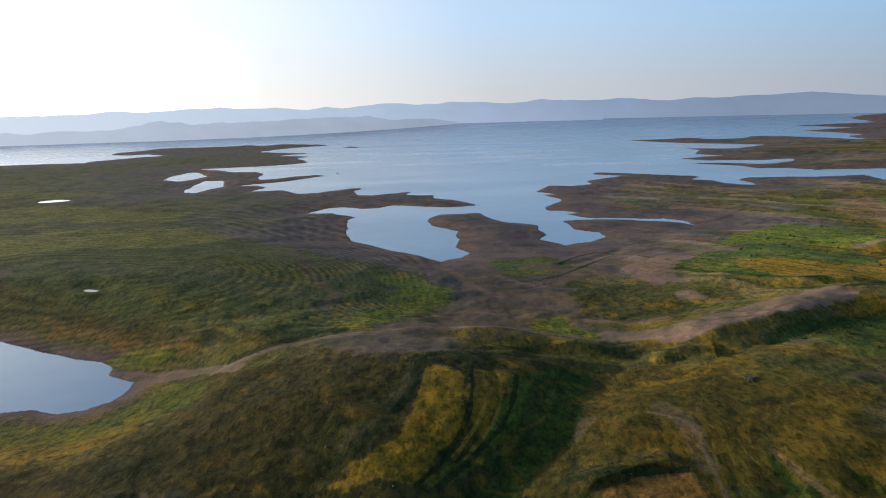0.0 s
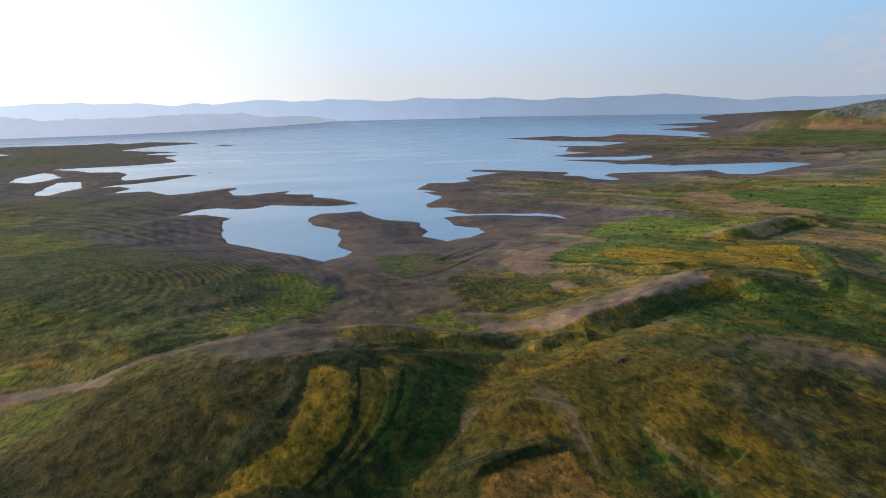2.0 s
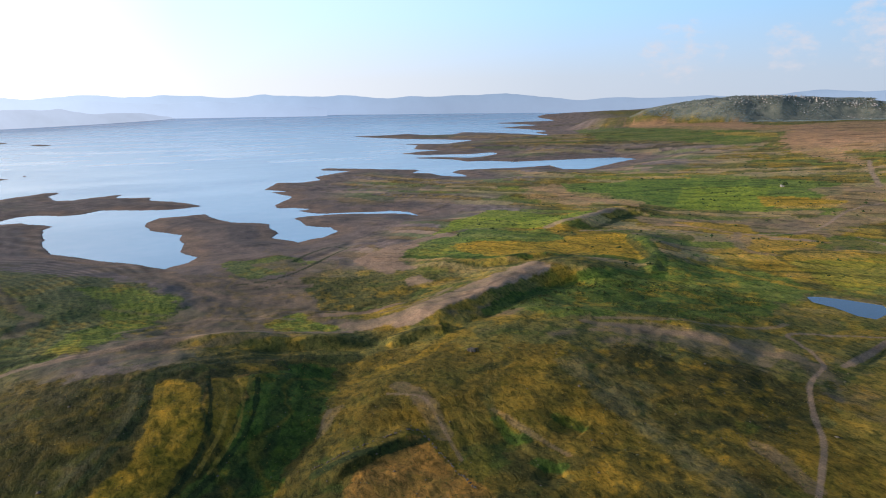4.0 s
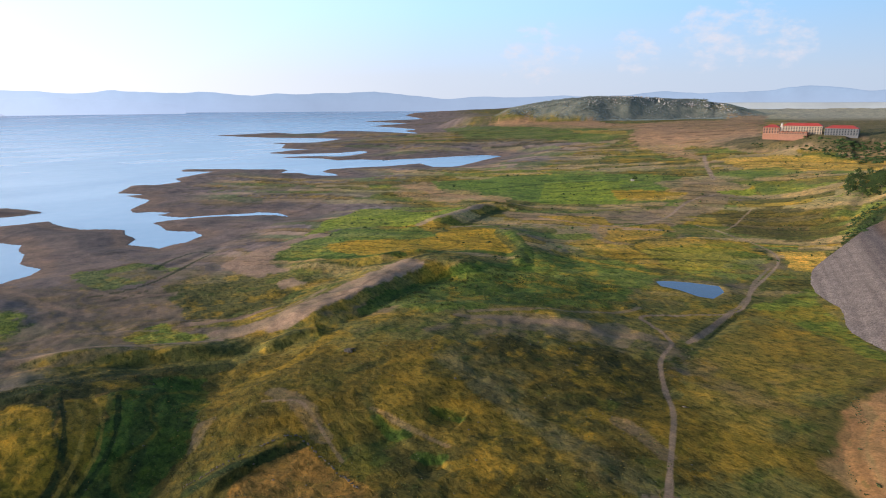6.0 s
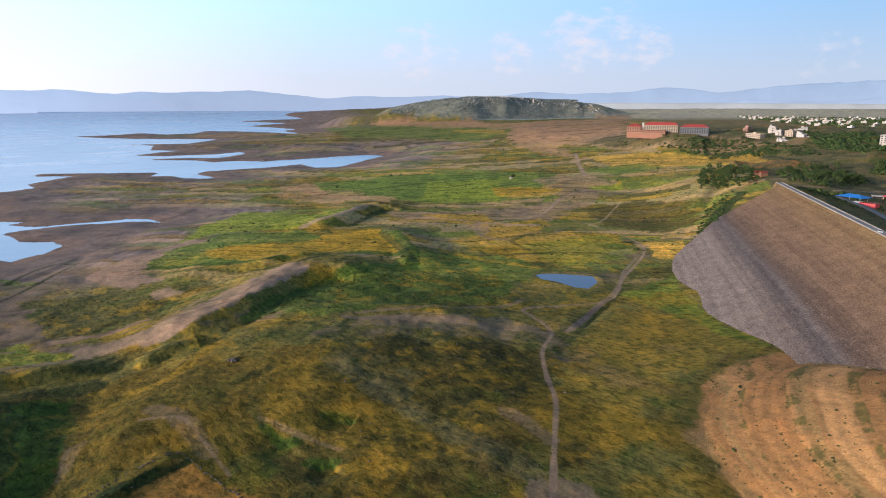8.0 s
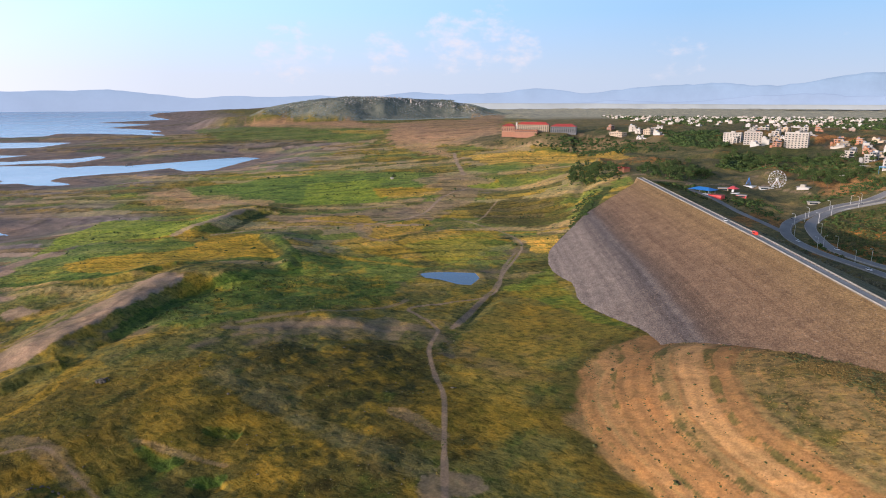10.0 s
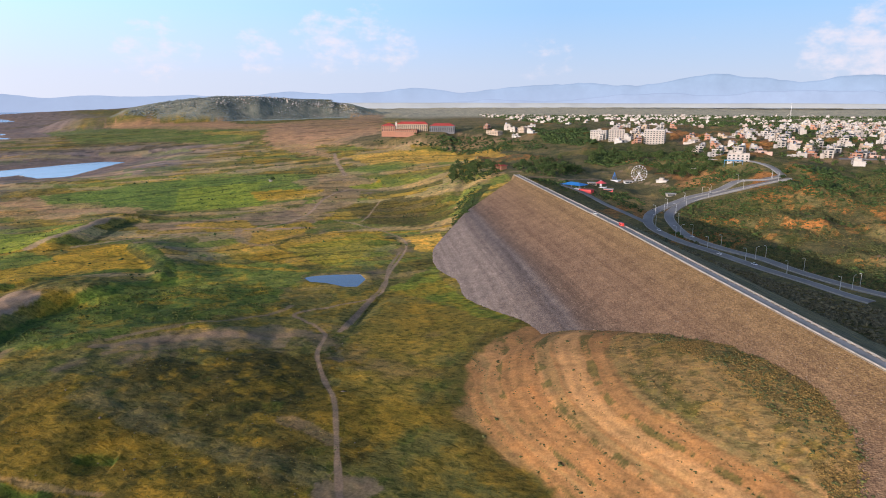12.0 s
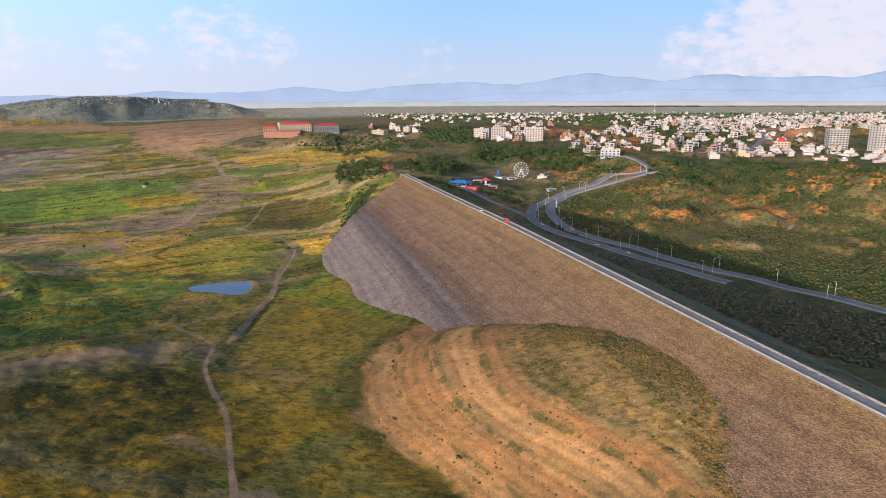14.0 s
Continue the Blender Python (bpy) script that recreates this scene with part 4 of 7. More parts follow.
# strips: line, half width, cover, strength; some dark ones paint shade
STREAKS = [
    ([(192, 246), (226, 231), (247, 210), (265, 180)], 3, EARTH, .7),
    ([(206, 262), (237, 243), (289, 222), (304, 225)], 2, PALE, .6),
    ([(156, 215), (153, 177), (151, 124), (150, 105)], 6, WEEDS, .55),
    ([(178, 135), (176, 121), (172, 110)], 4, EARTH, .55),
    # the field wall's shadow, painted along its foot
    ([(38, 190), (57, 190), (77, 190)], 2.2, DARK, .9),
    ([(-113, 297), (-80, 317), (-40, 327), (1, 329), (44, 330), (86, 322)], 3.5, PALE, .85),
    # shaded faces of banks and spurs, darkened in the green cover
    ([(163, 303), (190, 315), (243, 344), (268, 337)], 7, LUSH_SHADE, .85),
    ([(374, 485), (441, 527), (461, 527)], 5, DARK, .8),
    ([(365, 412), (334, 353), (306, 326)], 6, LUSH_SHADE, .8),
    ([(5, 295), (41, 309), (69, 304), (88, 295)], 4, DARK, .6),
    ([(200, 426), (227, 375), (274, 380)], 3, DARK, .6),
    ([(95, 332), (130, 317), (180, 342), (231, 367)], 12, PALE, .9),
    ([(333, 507), (378, 514), (441, 547)], 5, PALE, .8),
    ([(-143, 584), (-108, 501), (-91, 447), (-70, 412), (-79, 383)], 6, SOIL, .7),
    ([(18, 370), (37, 435), (50, 486), (36, 525)], 3, SILT, .7),
    ([(660, 360), (571, 327), (554, 323)], 1, PALE, .6),
    ([(686, 950), (772, 878), (846, 740), (932, 686)], 5, EARTH, .7),
    ([(37, 467), (56, 469), (80, 474), (101, 492), (119, 512), (149, 543)], 1.5, DARK, .8),
    ([(47, 379), (67, 384), (88, 372), (105, 358)], 2, PALE, .6),
    ([(31, 414), (49, 424), (65, 449), (92, 439)], 3, SILT, .7),
    ([(113, 344), (135, 333), (167, 365)], 2.5, PALE, .6),
    ([(733, 298), (748, 259), (751, 216)], 2, PALE, .8),
    ([(475, 709), (600, 681), (679, 646), (774, 619)], 4, DARK, .6),
    ([(464, 545), (479, 542), (486, 460), (545, 375)], 3, DARK, .6),
    ([(637, 1006), (672, 914), (723, 883)], 5, LUSH_SHADE, .6),
    ([(1080, 1297), (1153, 1245), (1236, 1143)], 8, DARK, .7),
    ([(889, 764), (932, 748), (985, 738)], 4, LUSH_SHADE, .7),
    ([(448, 481), (473, 432), (486, 385), (510, 350)], 4, RUSSET, .7),
    ([(394, 309), (433, 284), (460, 255)], 3, DARK, .6),
    ([(361, 352), (373, 293), (380, 267)], 4, GOLD, .7),
    ([(453, 320), (491, 295), (498, 257)], 3, GOLD, .7),
    ([(480, 416), (443, 386), (424, 356), (436, 338)], 4, EARTH, .7),
    ([(421, 308), (429, 339), (478, 339), (508, 306)], 3, DARK, .6),
    ([(922, 740), (1006, 679), (1035, 585)], 3, STRAW, .6),
    ([(890, 1048), (992, 948), (1164, 937), (1246, 874)], 4, PALE, .6),
    ([(602, 1068), (754, 1025), (816, 928)], 6, EARTH, .6),
    ([(-315, 786), (-259, 808), (-162, 822)], 3, DARK, .5),
    ([(-460, 660), (-395, 680), (-300, 700)], 3, DARK, .5),
    ([(727, 161), (792, 133), (853, 83)], 2.5, PALE, .9),
    ([(965, -104), (1161, -186), (1205, -173), (1138, -93)], 3, PALE, .9),
    ([(569, -125), (534, -160), (480, -206)], 2.5, PALE, .9),
    ([(569, -125), (598, -158), (638, -186)], 2, PALE, .9),
    ([(864, 136), (876, 108), (895, 91)], 1.6, PALE, .9),
    ([(730, 200), (737, 164), (741, 158)], 1.6, PALE, .8),
    ([(824, 98), (814, 71), (786, 48)], 2, PALE, .8),
    # shade below the near bank, laid on as a dark strip
    ([(-13, 275), (8, 287), (35, 298), (55, 291), (78, 280)], 5, DARK, .7),
    ([(109, 208), (107, 192), (105, 179)], 2, DARK, .6),
    ([(115, 227), (133, 227)], 3, DARK, .5),
    ([(105, 296), (125, 287)], 4, DARK, .6),
    ([(85, 260), (99, 255), (129, 278)], 4, GOLD, .6),
    ([(83, 231), (87, 219), (86, 202), (85, 190)], 4, SOIL, .6),
    ([(76, 226), (87, 218), (88, 210), (86, 190), (84, 174)], .8, PALE, .6),
    # three more bank faces with their shade put into the cover
    ([(279, 391), (311, 386), (326, 357)], 5, LUSH_SHADE, .8),
    ([(365, 428), (330, 361), (318, 335)], 4, DARK, .8),
    ([(182, 477), (210, 440), (243, 396)], 6, LUSH_SHADE, .8),
    ([(196, 260), (229, 232), (249, 197)], 3.5, PALE, .55),
    ([(114, 312), (149, 316), (202, 348), (233, 361)], 7, PALE, .95),
    ([(309, 589), (407, 547)], 8, BRIGHT, .9),
    ([(482, 382), (508, 362)], 3, PALE, .8),
    ([(435, 352), (483, 322)], 2, DARK, .6),
    ([(485, 322), (517, 297), (522, 268), (553, 224)], 2.5, GOLD, .9),
    ([(529, 261), (539, 218)], 1.5, DARK, .7),
    ([(145, 491), (167, 508), (193, 522), (238, 537)], 6, BEACH, .9),
    ([(143, 485), (148, 459), (153, 443)], 5, BEACH, .8),
    ([(43, 486), (65, 454), (93, 444)], 3, PALE, .7),
    ([(-3, 525), (20, 457), (40, 431)], 5, BEACH, .55),
    ([(81, 367), (106, 355), (133, 355)], 5, BEACH, .85),
    ([(96, 519), (115, 543), (138, 564), (149, 543)], 2, DARK, .7),
    ([(56, 449), (81, 462)], 1.2, DARK, .7),
    ([(-255, 408), (-172, 360), (-95, 323), (-76, 329)], 8, DARK, .45),
    ([(-29, 369), (5, 388), (39, 378), (65, 365)], 2, PALE, .6),
    ([(-37, 428), (-2, 402), (25, 376)], 2, SOIL, .5),
    ([(-112, 685), (-80, 617), (-33, 575), (3, 534)], 3, BEACH, .6),
    ([(-42, 304), (3, 318), (48, 320), (79, 313)], 3, EARTH, .5),
    ([(280, 172), (313, 183), (346, 192), (377, 200), (421, 221), (465, 234)], 1.3, PALE, .7),
    ([(276, 167), (323, 182), (349, 187), (378, 197)], 1.4, DARK, .6),
    ([(378, 514), (454, 470), (478, 413)], 2, EARTH, .5),
    # the three small hollows are filled darker than the meadow
    ([(106, 190), (106, 178), (109, 175)], 3, LUSH_SHADE, .8),
    ([(127, 181), (130, 176), (132, 171)], 3, LUSH_SHADE, .8),
    ([(106, 161), (109, 157), (112, 155)], 2.5, LUSH_SHADE, .8),
    ([(108, 196), (111, 185), (114, 172), (117, 159)], 1.5, EARTH, .6),
    ([(113, 212), (108, 196), (103, 183)], 2, DARK, .5),
    # painted shadow down the left edge of the golden field
    ([(-10, 277), (-13, 249), (-25, 218), (-39, 199)], 2.0, DARK, 0.8),
    ([(11, 270), (11, 245), (5, 217), (-5, 198), (-11, 190)], 1.2, DARK, 0.85),
    ([(16, 267), (17, 245), (11, 224), (2, 206)], 0.9, STRAW, 0.7),
    ([(22, 271), (24, 251), (18, 228), (6, 206)], 0.9, STRAW, 0.6),
    ([(31, 265), (25, 235), (12, 212), (-4, 190)], 1.2, DARK, 0.8),
    # painted shadow of the V-shaped valley
    ([(45, 268), (30, 226), (8, 191)], 5, DARK, 0.6),
    ([(-16, 272), (-18, 242), (-29, 222), (-38, 209)], 1.6, WEEDS, 0.6),
    ([(-107, 308), (-90, 315), (-71, 332), (-56, 334)], 4, DARK, 0.75),
    ([(692, 238), (650, 234), (600, 225), (550, 215), (515, 209)], 8, DARK, 0.9),
]

land = lay_cover(gx, gy, gz, shore)
grassy = 0.25 + 0.75 * (1 - step(land[..., 2] / (land[..., 1] + 1e-6), 0.38, 0.6)) * (1 - 0.75 * step(inside(gx, gy, MOUND), -2, 4) * (1 - step(gz, 31, 34)))  # how far tufts stand on it
tint.data.foreach_set("color", np.concatenate([np.clip(land, 0, 1), grassy[..., None]], -1).astype(np.float32).ravel())
ground = tagged(new("ground", me), "grassy drained lake bed with fields, silt flats and scrub", "ground", kind="structure")

# ---- water ----
ring_r = np.concatenate([[5, 100, 200], np.geomspace(300, 4960, 60)])
ring_a = np.radians(np.arange(0, 360, 3.0))
wx, wy = np.cos(ring_a)[None, :] * ring_r[:, None], np.sin(ring_a)[None, :] * ring_r[:, None]
water = tagged(new("water", grid_mesh("water", wx, wy, far_rise(wx, wy) - 0.02, m_water, wrap=True)), "calm blue reservoir water, drawn far down", "water", kind="structure")

# ---- the dam ----
m_rock, n, l = material("riprap_stone")
tc = put(n, "ShaderNodeTexCoord")
cells = put(n, "ShaderNodeTexVoronoi")
cells.inputs["Scale"].default_value = 1.7
l.new(tc.outputs["Object"], cells.inputs["Vector"])
fine = put(n, "ShaderNodeTexVoronoi")
fine.inputs["Scale"].default_value = 3.3
l.new(tc.outputs["Object"], fine.inputs["Vector"])
high = put(n, "ShaderNodeSeparateXYZ")
l.new(tc.outputs["Object"], high.inputs[0])
wob = grain(n, l, 0.03, 5, 0.6)
level = put(n, "ShaderNodeMath", operation="MULTIPLY_ADD")
l.new(wob.outputs["Fac"], level.inputs[0])
level.inputs[1].default_value = 3.0
l.new(high.outputs["Z"], level.inputs[2])
span = put(n, "ShaderNodeMapRange")
for k, v in zip(("From Min", "From Max"), (6.0, 54.0)):
    span.inputs[k].default_value = v
l.new(level.outputs[0], span.inputs["Value"])
# pale below the lowest waterline, a dark wet-stained band, then weathered brown
band_c = ramp(n, l, span.outputs[0], [(0.1, (0.315, 0.26, 0.225)), (0.32, (0.30, 0.245, 0.21)), (0.385, (0.215, 0.175, 0.155)), (0.43, (0.145, 0.124, 0.118)), (0.455, (0.2, 0.167, 0.152)), (0.485, (0.16, 0.116, 0.092)), (0.53, (0.21, 0.143, 0.098)), (0.60, (0.28, 0.18, 0.112)), (0.75, (0.305, 0.193, 0.108)), (0.93, (0.345, 0.22, 0.098))])
stone = ramp(n, l, cells.outputs["Color"], [(0.12, (0.62, 0.6, 0.6)), (0.5, (0.97, 0.97, 0.97)), (0.88, (1.42, 1.38, 1.3))])
c = mixed(n, l, "MULTIPLY", 0.9, band_c.outputs[0], stone.outputs[0])
c = mixed(n, l, "MULTIPLY", 0.8, c, ramp(n, l, fine.outputs["Distance"], [(0.0, (1.2, 1.2, 1.2)), (0.42, (0.66, 0.64, 0.62))]).outputs[0])
c = mixed(n, l, "MULTIPLY", 0.7, c, ramp(n, l, grain(n, l, 0.12, 5, 0.65).outputs["Fac"], [(0.3, (0.66, 0.64, 0.64)), (0.7, (1.2, 1.2, 1.18))]).outputs[0])
# faint level lines of old waterlines
c = mixed(n, l, "MULTIPLY", 0.8, c, ramp(n, l, grain(n, l, 0.8, 4, 0.6, stretch=(0.008, 0.008, 1.0)).outputs["Fac"], [(0.36, (0.78, 0.76, 0.76)), (0.5, (1.0, 1.0, 1.0)), (0.64, (1.16, 1.15, 1.12))]).outputs[0])
b_ = finish(n, l, c, 0.92, cells.outputs["Distance"], 0.6, 0.35, specular=0.15)
m_road = simple("worn_asphalt", (0.21, 0.205, 0.2), 0.8, 0.05, 0.22, 0.2)
m_kerb = simple("whitewashed_concrete", (0.33, 0.305, 0.26), 0.85, 0.3, 0.3, 0.3)


def dam_point(s, across):
    """A place s metres from the crest's far end and so many metres upstream of its edge."""
    sizes_ = [math.dist(a, b) for a, b in zip(CREST[:-1], CREST[1:])]
    normals = [((by - ay) / size, (ax - bx) / size) for (ax, ay), (bx, by), size in zip(CREST[:-1], CREST[1:], sizes_)]
    middles, run = [], 0.0
    for size in sizes_:
        middles.append(run + size / 2)
        run += size
    nx = np.interp(s, middles, [n_[0] for n_ in normals])
    ny = np.interp(s, middles, [n_[1] for n_ in normals])
    for i, ((ax, ay), (bx, by)) in enumerate(zip(CREST[:-1], CREST[1:])):
        if s <= sizes_[i] or i == len(CREST) - 2:
            k = s / sizes_[i]
            return ax + (bx - ax) * k + nx * across, ay + (by - ay) * k + ny * across
        s -= sizes_[i]


dam = tagged(new("dam"), "long earth dam faced with brown riprap, paved road on its crest", "dam")


def dam_strip(name, ss, profile, mat, label=""):
    """Sweeps a profile of (upstream, height) along the crest."""
    pts = np.array([[(*dam_point(s, a), z) for a, z in profile] for s in ss])
    ob = new(name, grid_mesh(name, pts[..., 0], pts[..., 1], pts[..., 2], mat))
    ob.data.polygons.foreach_set("use_smooth", [False] * len(ob.data.polygons))
    ob.parent = dam
    if label:
        ob["label"] = label
    return ob


ss = np.linspace(-20, 940, 640)
aa = np.linspace(0, 125, 110)
pts = np.array([[dam_point(s, a) for a in aa] for s in ss])
dx, dy = pts[..., 0], pts[..., 1]
dz = CREST_Z - np.broadcast_to(aa / SLOPE, dx.shape)
contact = np.interp(ss, [-20, 0, 71, 158, 230], [0, 4, 67, 108, 140])  # where the face runs into the hillside
dz = dz - 4 * step(inside(dx, dy, MOUND), 0, 8) * step(215 - dx, 0, 25) * step(31 - dz, 0, 4)
dz = dz - 14 * step(aa[None, :] - contact[:, None], 0, 7)
keep = new("upstream_face", grid_mesh("upstream_face", dx, dy, dz + 0.28 * ripple(dx, dy, 3.0, 81, 3) * np.minimum(aa / 4, 1) + 0.2 * ripple(dx, dy, 22, 83, 3) * np.minimum(aa / 15, 1), m_rock))
keep.parent = dam
keep["label"] = "brown riprap slope with a dark stained band"
ab = np.linspace(-6.7, -106, 40)
pts = np.array([[dam_point(s, a) for a in ab] for s in ss[::3]])
dx, dy = pts[..., 0], pts[..., 1]
dz = CREST_Z - 0.3 + np.broadcast_to((ab + 6.7) / 2.3, dx.shape)
lee = grid_mesh("downstream_face", dx, dy, dz + 0.5 * ripple(dx, dy, 8.0, 82, 3), m_ground)
lee_tint = lee.color_attributes.new("cover", "FLOAT_COLOR", "POINT")
cc = np.zeros(dx.shape + (3,)) + np.array((0.20, 0.175, 0.115))
cc = blend(cc, WEEDS, step(ripple(dx, dy, 14, 84, 4), -0.1, 0.4) * 0.5)
lee_tint.data.foreach_set("color", np.concatenate([cc, np.ones(dx.shape + (1,))], -1).astype(np.float32).ravel())
back_slope = new("downstream_face", lee)
back_slope.parent = dam
back_slope["label"] = "scrub-grown back slope"
z0 = CREST_Z
dam_strip("crest_shoulder", ss[::4], [(0.6, z0 - 0.4), (0.3, z0), (-6.4, z0), (-7.0, z0 - 0.6)], simple("gravel_shoulder", (0.30, 0.24, 0.17), 0.95, 0.2, 0.25, 0.4), "pale gravel shoulder")
dam_strip("crest_road", ss[::4], [(-1.1, z0 - 0.05), (-1.1, z0 + 0.09), (-3.1, z0 + 0.14), (-5.1, z0 + 0.09), (-5.1, z0 - 0.05)], simple("dusty_crest_paving", (0.3, 0.285, 0.265), 0.85, 0.08, 0.2, 0.2), "grey paved crest road")
dam_strip("upstream_parapet", ss[::4], [(-0.2, z0 - 0.1), (-0.2, z0 + 0.6), (-0.55, z0 + 0.6), (-0.55, z0 - 0.1)], m_kerb, "low whitewashed parapet")
dam_strip("downstream_parapet", ss[::4], [(-5.9, z0 - 0.1), (-5.9, z0 + 0.6), (-6.25, z0 + 0.6), (-6.25, z0 - 0.1)], m_kerb, "low whitewashed parapet")
# guard stones set along both edges of the road
stone_bm = bmesh.new()
for a in (-0.85, -5.45):
    for s in np.arange(0, 700, 4.0):
        v = [stone_bm.verts.new((*dam_point(s + u, a + w), z)) for z in (z0 - 0.05, z0 + 0.4) for u, w in ((0, -0.15), (1.4, -0.15), (1.4, 0.15), (0, 0.15))]
        for f in ((3, 2, 1, 0), (4, 5, 6, 7), (0, 1, 5, 4), (1, 2, 6, 5), (2, 3, 7, 6), (3, 0, 4, 7)):
            stone_bm.faces.new([v[q_] for q_ in f])
guard = part("guard_stone", stone_bm, m_kerb, dam, "rows of pale guard stones")
guard["kind"] = "stuff"

# loose stones over the near part of the slope
rng = np.random.default_rng(7)
count = 20000
s_, a_ = rng.uniform(330, 760, count), 1.5 + 95 * rng.uniform(0, 1, count) ** 0.9
octa = np.array([(1, 0, 0), (0, 1, 0), (-1, 0, 0), (0, -1, 0), (0, 0, 0.8), (0, 0, -0.6)], float)
octf = np.array([(0, 1, 4), (1, 2, 4), (2, 3, 4), (3, 0, 4), (1, 0, 5), (2, 1, 5), (3, 2, 5), (0, 3, 5)])


def scatter(name, mat, at_, sizes, seed, jitter=0.35, flat=1.0):
    """Many small rough lumps in one mesh."""
    g = np.random.default_rng(seed)
    k = len(at_)
    turn = g.uniform(0, 6.283, k)
    v = octa[None] * (1 + jitter * g.uniform(-1, 1, (k, 6, 3)))
    x = v[..., 0] * np.cos(turn)[:, None] - v[..., 1] * np.sin(turn)[:, None]
    y = v[..., 0] * np.sin(turn)[:, None] + v[..., 1] * np.cos(turn)[:, None]
    co = np.stack([x, y, v[..., 2] * flat], -1) * sizes[:, None, None] + at_[:, None, :]
    f = (octf[None] + 6 * np.arange(k)[:, None, None]).reshape(-1, 3)
    me = bpy.data.meshes.new(name)
    me.vertices.add(k * 6)
    me.vertices.foreach_set("co", co.astype(np.float32).ravel())
    me.loops.add(f.size)
    me.loops.foreach_set("vertex_index", f.ravel().astype(np.int32))
    me.polygons.add(len(f))
    me.polygons.foreach_set("loop_start", np.arange(0, f.size, 3, dtype=np.int32))
    me.update(calc_edges=True)
    me.materials.append(mat)
    return me


at_ = np.array([(*dam_point(s, a), CREST_Z - a / SLOPE + 0.1) for s, a in zip(s_, a_)])
m_stone, n, l = material("loose_stone")
geo = put(n, "ShaderNodeNewGeometry")
c = ramp(n, l, geo.outputs["Random Per Island"], [(0.0, (0.15, 0.11, 0.085)), (0.5, (0.23, 0.165, 0.115)), (1.0, (0.34, 0.255, 0.18))])
finish(n, l, mixed(n, l, "MULTIPLY", 0.5, c.outputs[0], ramp(n, l, grain(n, l, 3, 4).outputs["Fac"], [(0.3, (0.7, 0.7, 0.7)), (0.7, (1.1, 1.1, 1.1))]).outputs[0]), 0.92, specular=0.15)
loose = new("loose_riprap", scatter("loose_riprap", m_stone, at_, rng.uniform(0.1, 0.28, count) * (1 + (rng.uniform(0, 1, count) > 0.985)), 8, flat=0.7))
loose.parent = dam
tagged(loose, "loose brown riprap stones", kind="stuff")

# ---- small ponds ----
m_pond, n, l = material("pond_water")
finish(n, l, ramp(n, l, grain(n, l, 0.2, 3).outputs["Fac"], [(0.3, (0.012, 0.035, 0.09)), (0.7, (0.02, 0.05, 0.12))]).outputs[0], 0.12, grain(n, l, 1.2, 2).outputs["Fac"], 0.05, 0.2, specular=0.5)


def rounded(ring, cuts=3):
    """Corner cutting, for a soft outline."""
    for _ in range(cuts):
        ring = [p for (ax, ay), (bx, by) in zip(ring, ring[1:] + ring[:1]) for p in ((0.75 * ax + 0.25 * bx, 0.75 * ay + 0.25 * by), (0.25 * ax + 0.75 * bx, 0.25 * ay + 0.75 * by))]
    return ring


for ring, level in PONDS:
    cx, cy = sum(p[0] for p in ring) / len(ring), sum(p[1] for p in ring) / len(ring)
    rim = rounded([(cx + (x - cx) * 1.12, cy + (y - cy) * 1.12) for x, y in ring])
    pond = new("pond", mesh_of("pond", [(x, y, level) for x, y in rim], [list(range(len(rim)))], m_pond))
    tagged(pond, "small still pond left on the lake bed", "pond", kind="structure")

# ---- hills and mountains in the haze ----
# stands in for distance haze: it is put into the slopes' colour and glow
def haze(name, colour, glow, lit, fade, thickest=0.75):
    m, n, l = material(name)
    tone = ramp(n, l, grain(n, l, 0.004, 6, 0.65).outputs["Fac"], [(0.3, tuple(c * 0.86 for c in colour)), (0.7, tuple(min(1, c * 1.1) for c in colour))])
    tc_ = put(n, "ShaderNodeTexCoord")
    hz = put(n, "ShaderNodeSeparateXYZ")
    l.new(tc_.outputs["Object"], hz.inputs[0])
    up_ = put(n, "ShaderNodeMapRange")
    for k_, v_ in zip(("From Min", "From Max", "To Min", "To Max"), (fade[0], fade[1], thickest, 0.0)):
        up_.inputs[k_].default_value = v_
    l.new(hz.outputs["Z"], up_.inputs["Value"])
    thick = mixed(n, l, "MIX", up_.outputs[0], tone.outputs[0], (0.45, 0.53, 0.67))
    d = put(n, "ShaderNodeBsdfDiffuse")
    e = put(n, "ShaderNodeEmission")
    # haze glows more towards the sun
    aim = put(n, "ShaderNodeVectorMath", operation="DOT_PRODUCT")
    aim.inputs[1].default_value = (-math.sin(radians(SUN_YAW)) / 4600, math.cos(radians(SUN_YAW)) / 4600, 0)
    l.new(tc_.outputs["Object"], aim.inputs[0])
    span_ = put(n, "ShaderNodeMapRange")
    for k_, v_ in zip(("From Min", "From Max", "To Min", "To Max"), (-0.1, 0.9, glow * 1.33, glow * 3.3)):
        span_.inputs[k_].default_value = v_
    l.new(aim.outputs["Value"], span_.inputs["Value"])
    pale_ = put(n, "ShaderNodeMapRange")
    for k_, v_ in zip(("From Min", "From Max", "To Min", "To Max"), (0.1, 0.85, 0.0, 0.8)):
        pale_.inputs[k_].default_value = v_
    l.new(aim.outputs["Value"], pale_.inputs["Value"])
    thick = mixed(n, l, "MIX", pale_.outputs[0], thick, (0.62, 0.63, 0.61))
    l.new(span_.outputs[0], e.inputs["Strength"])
    mx = put(n, "ShaderNodeMixShader")
    mx.inputs[0].default_value = lit
    o = put(n, "ShaderNodeOutputMaterial")
    l.new(tone.outputs[0], d.inputs[0])
    l.new(thick, e.inputs[0])
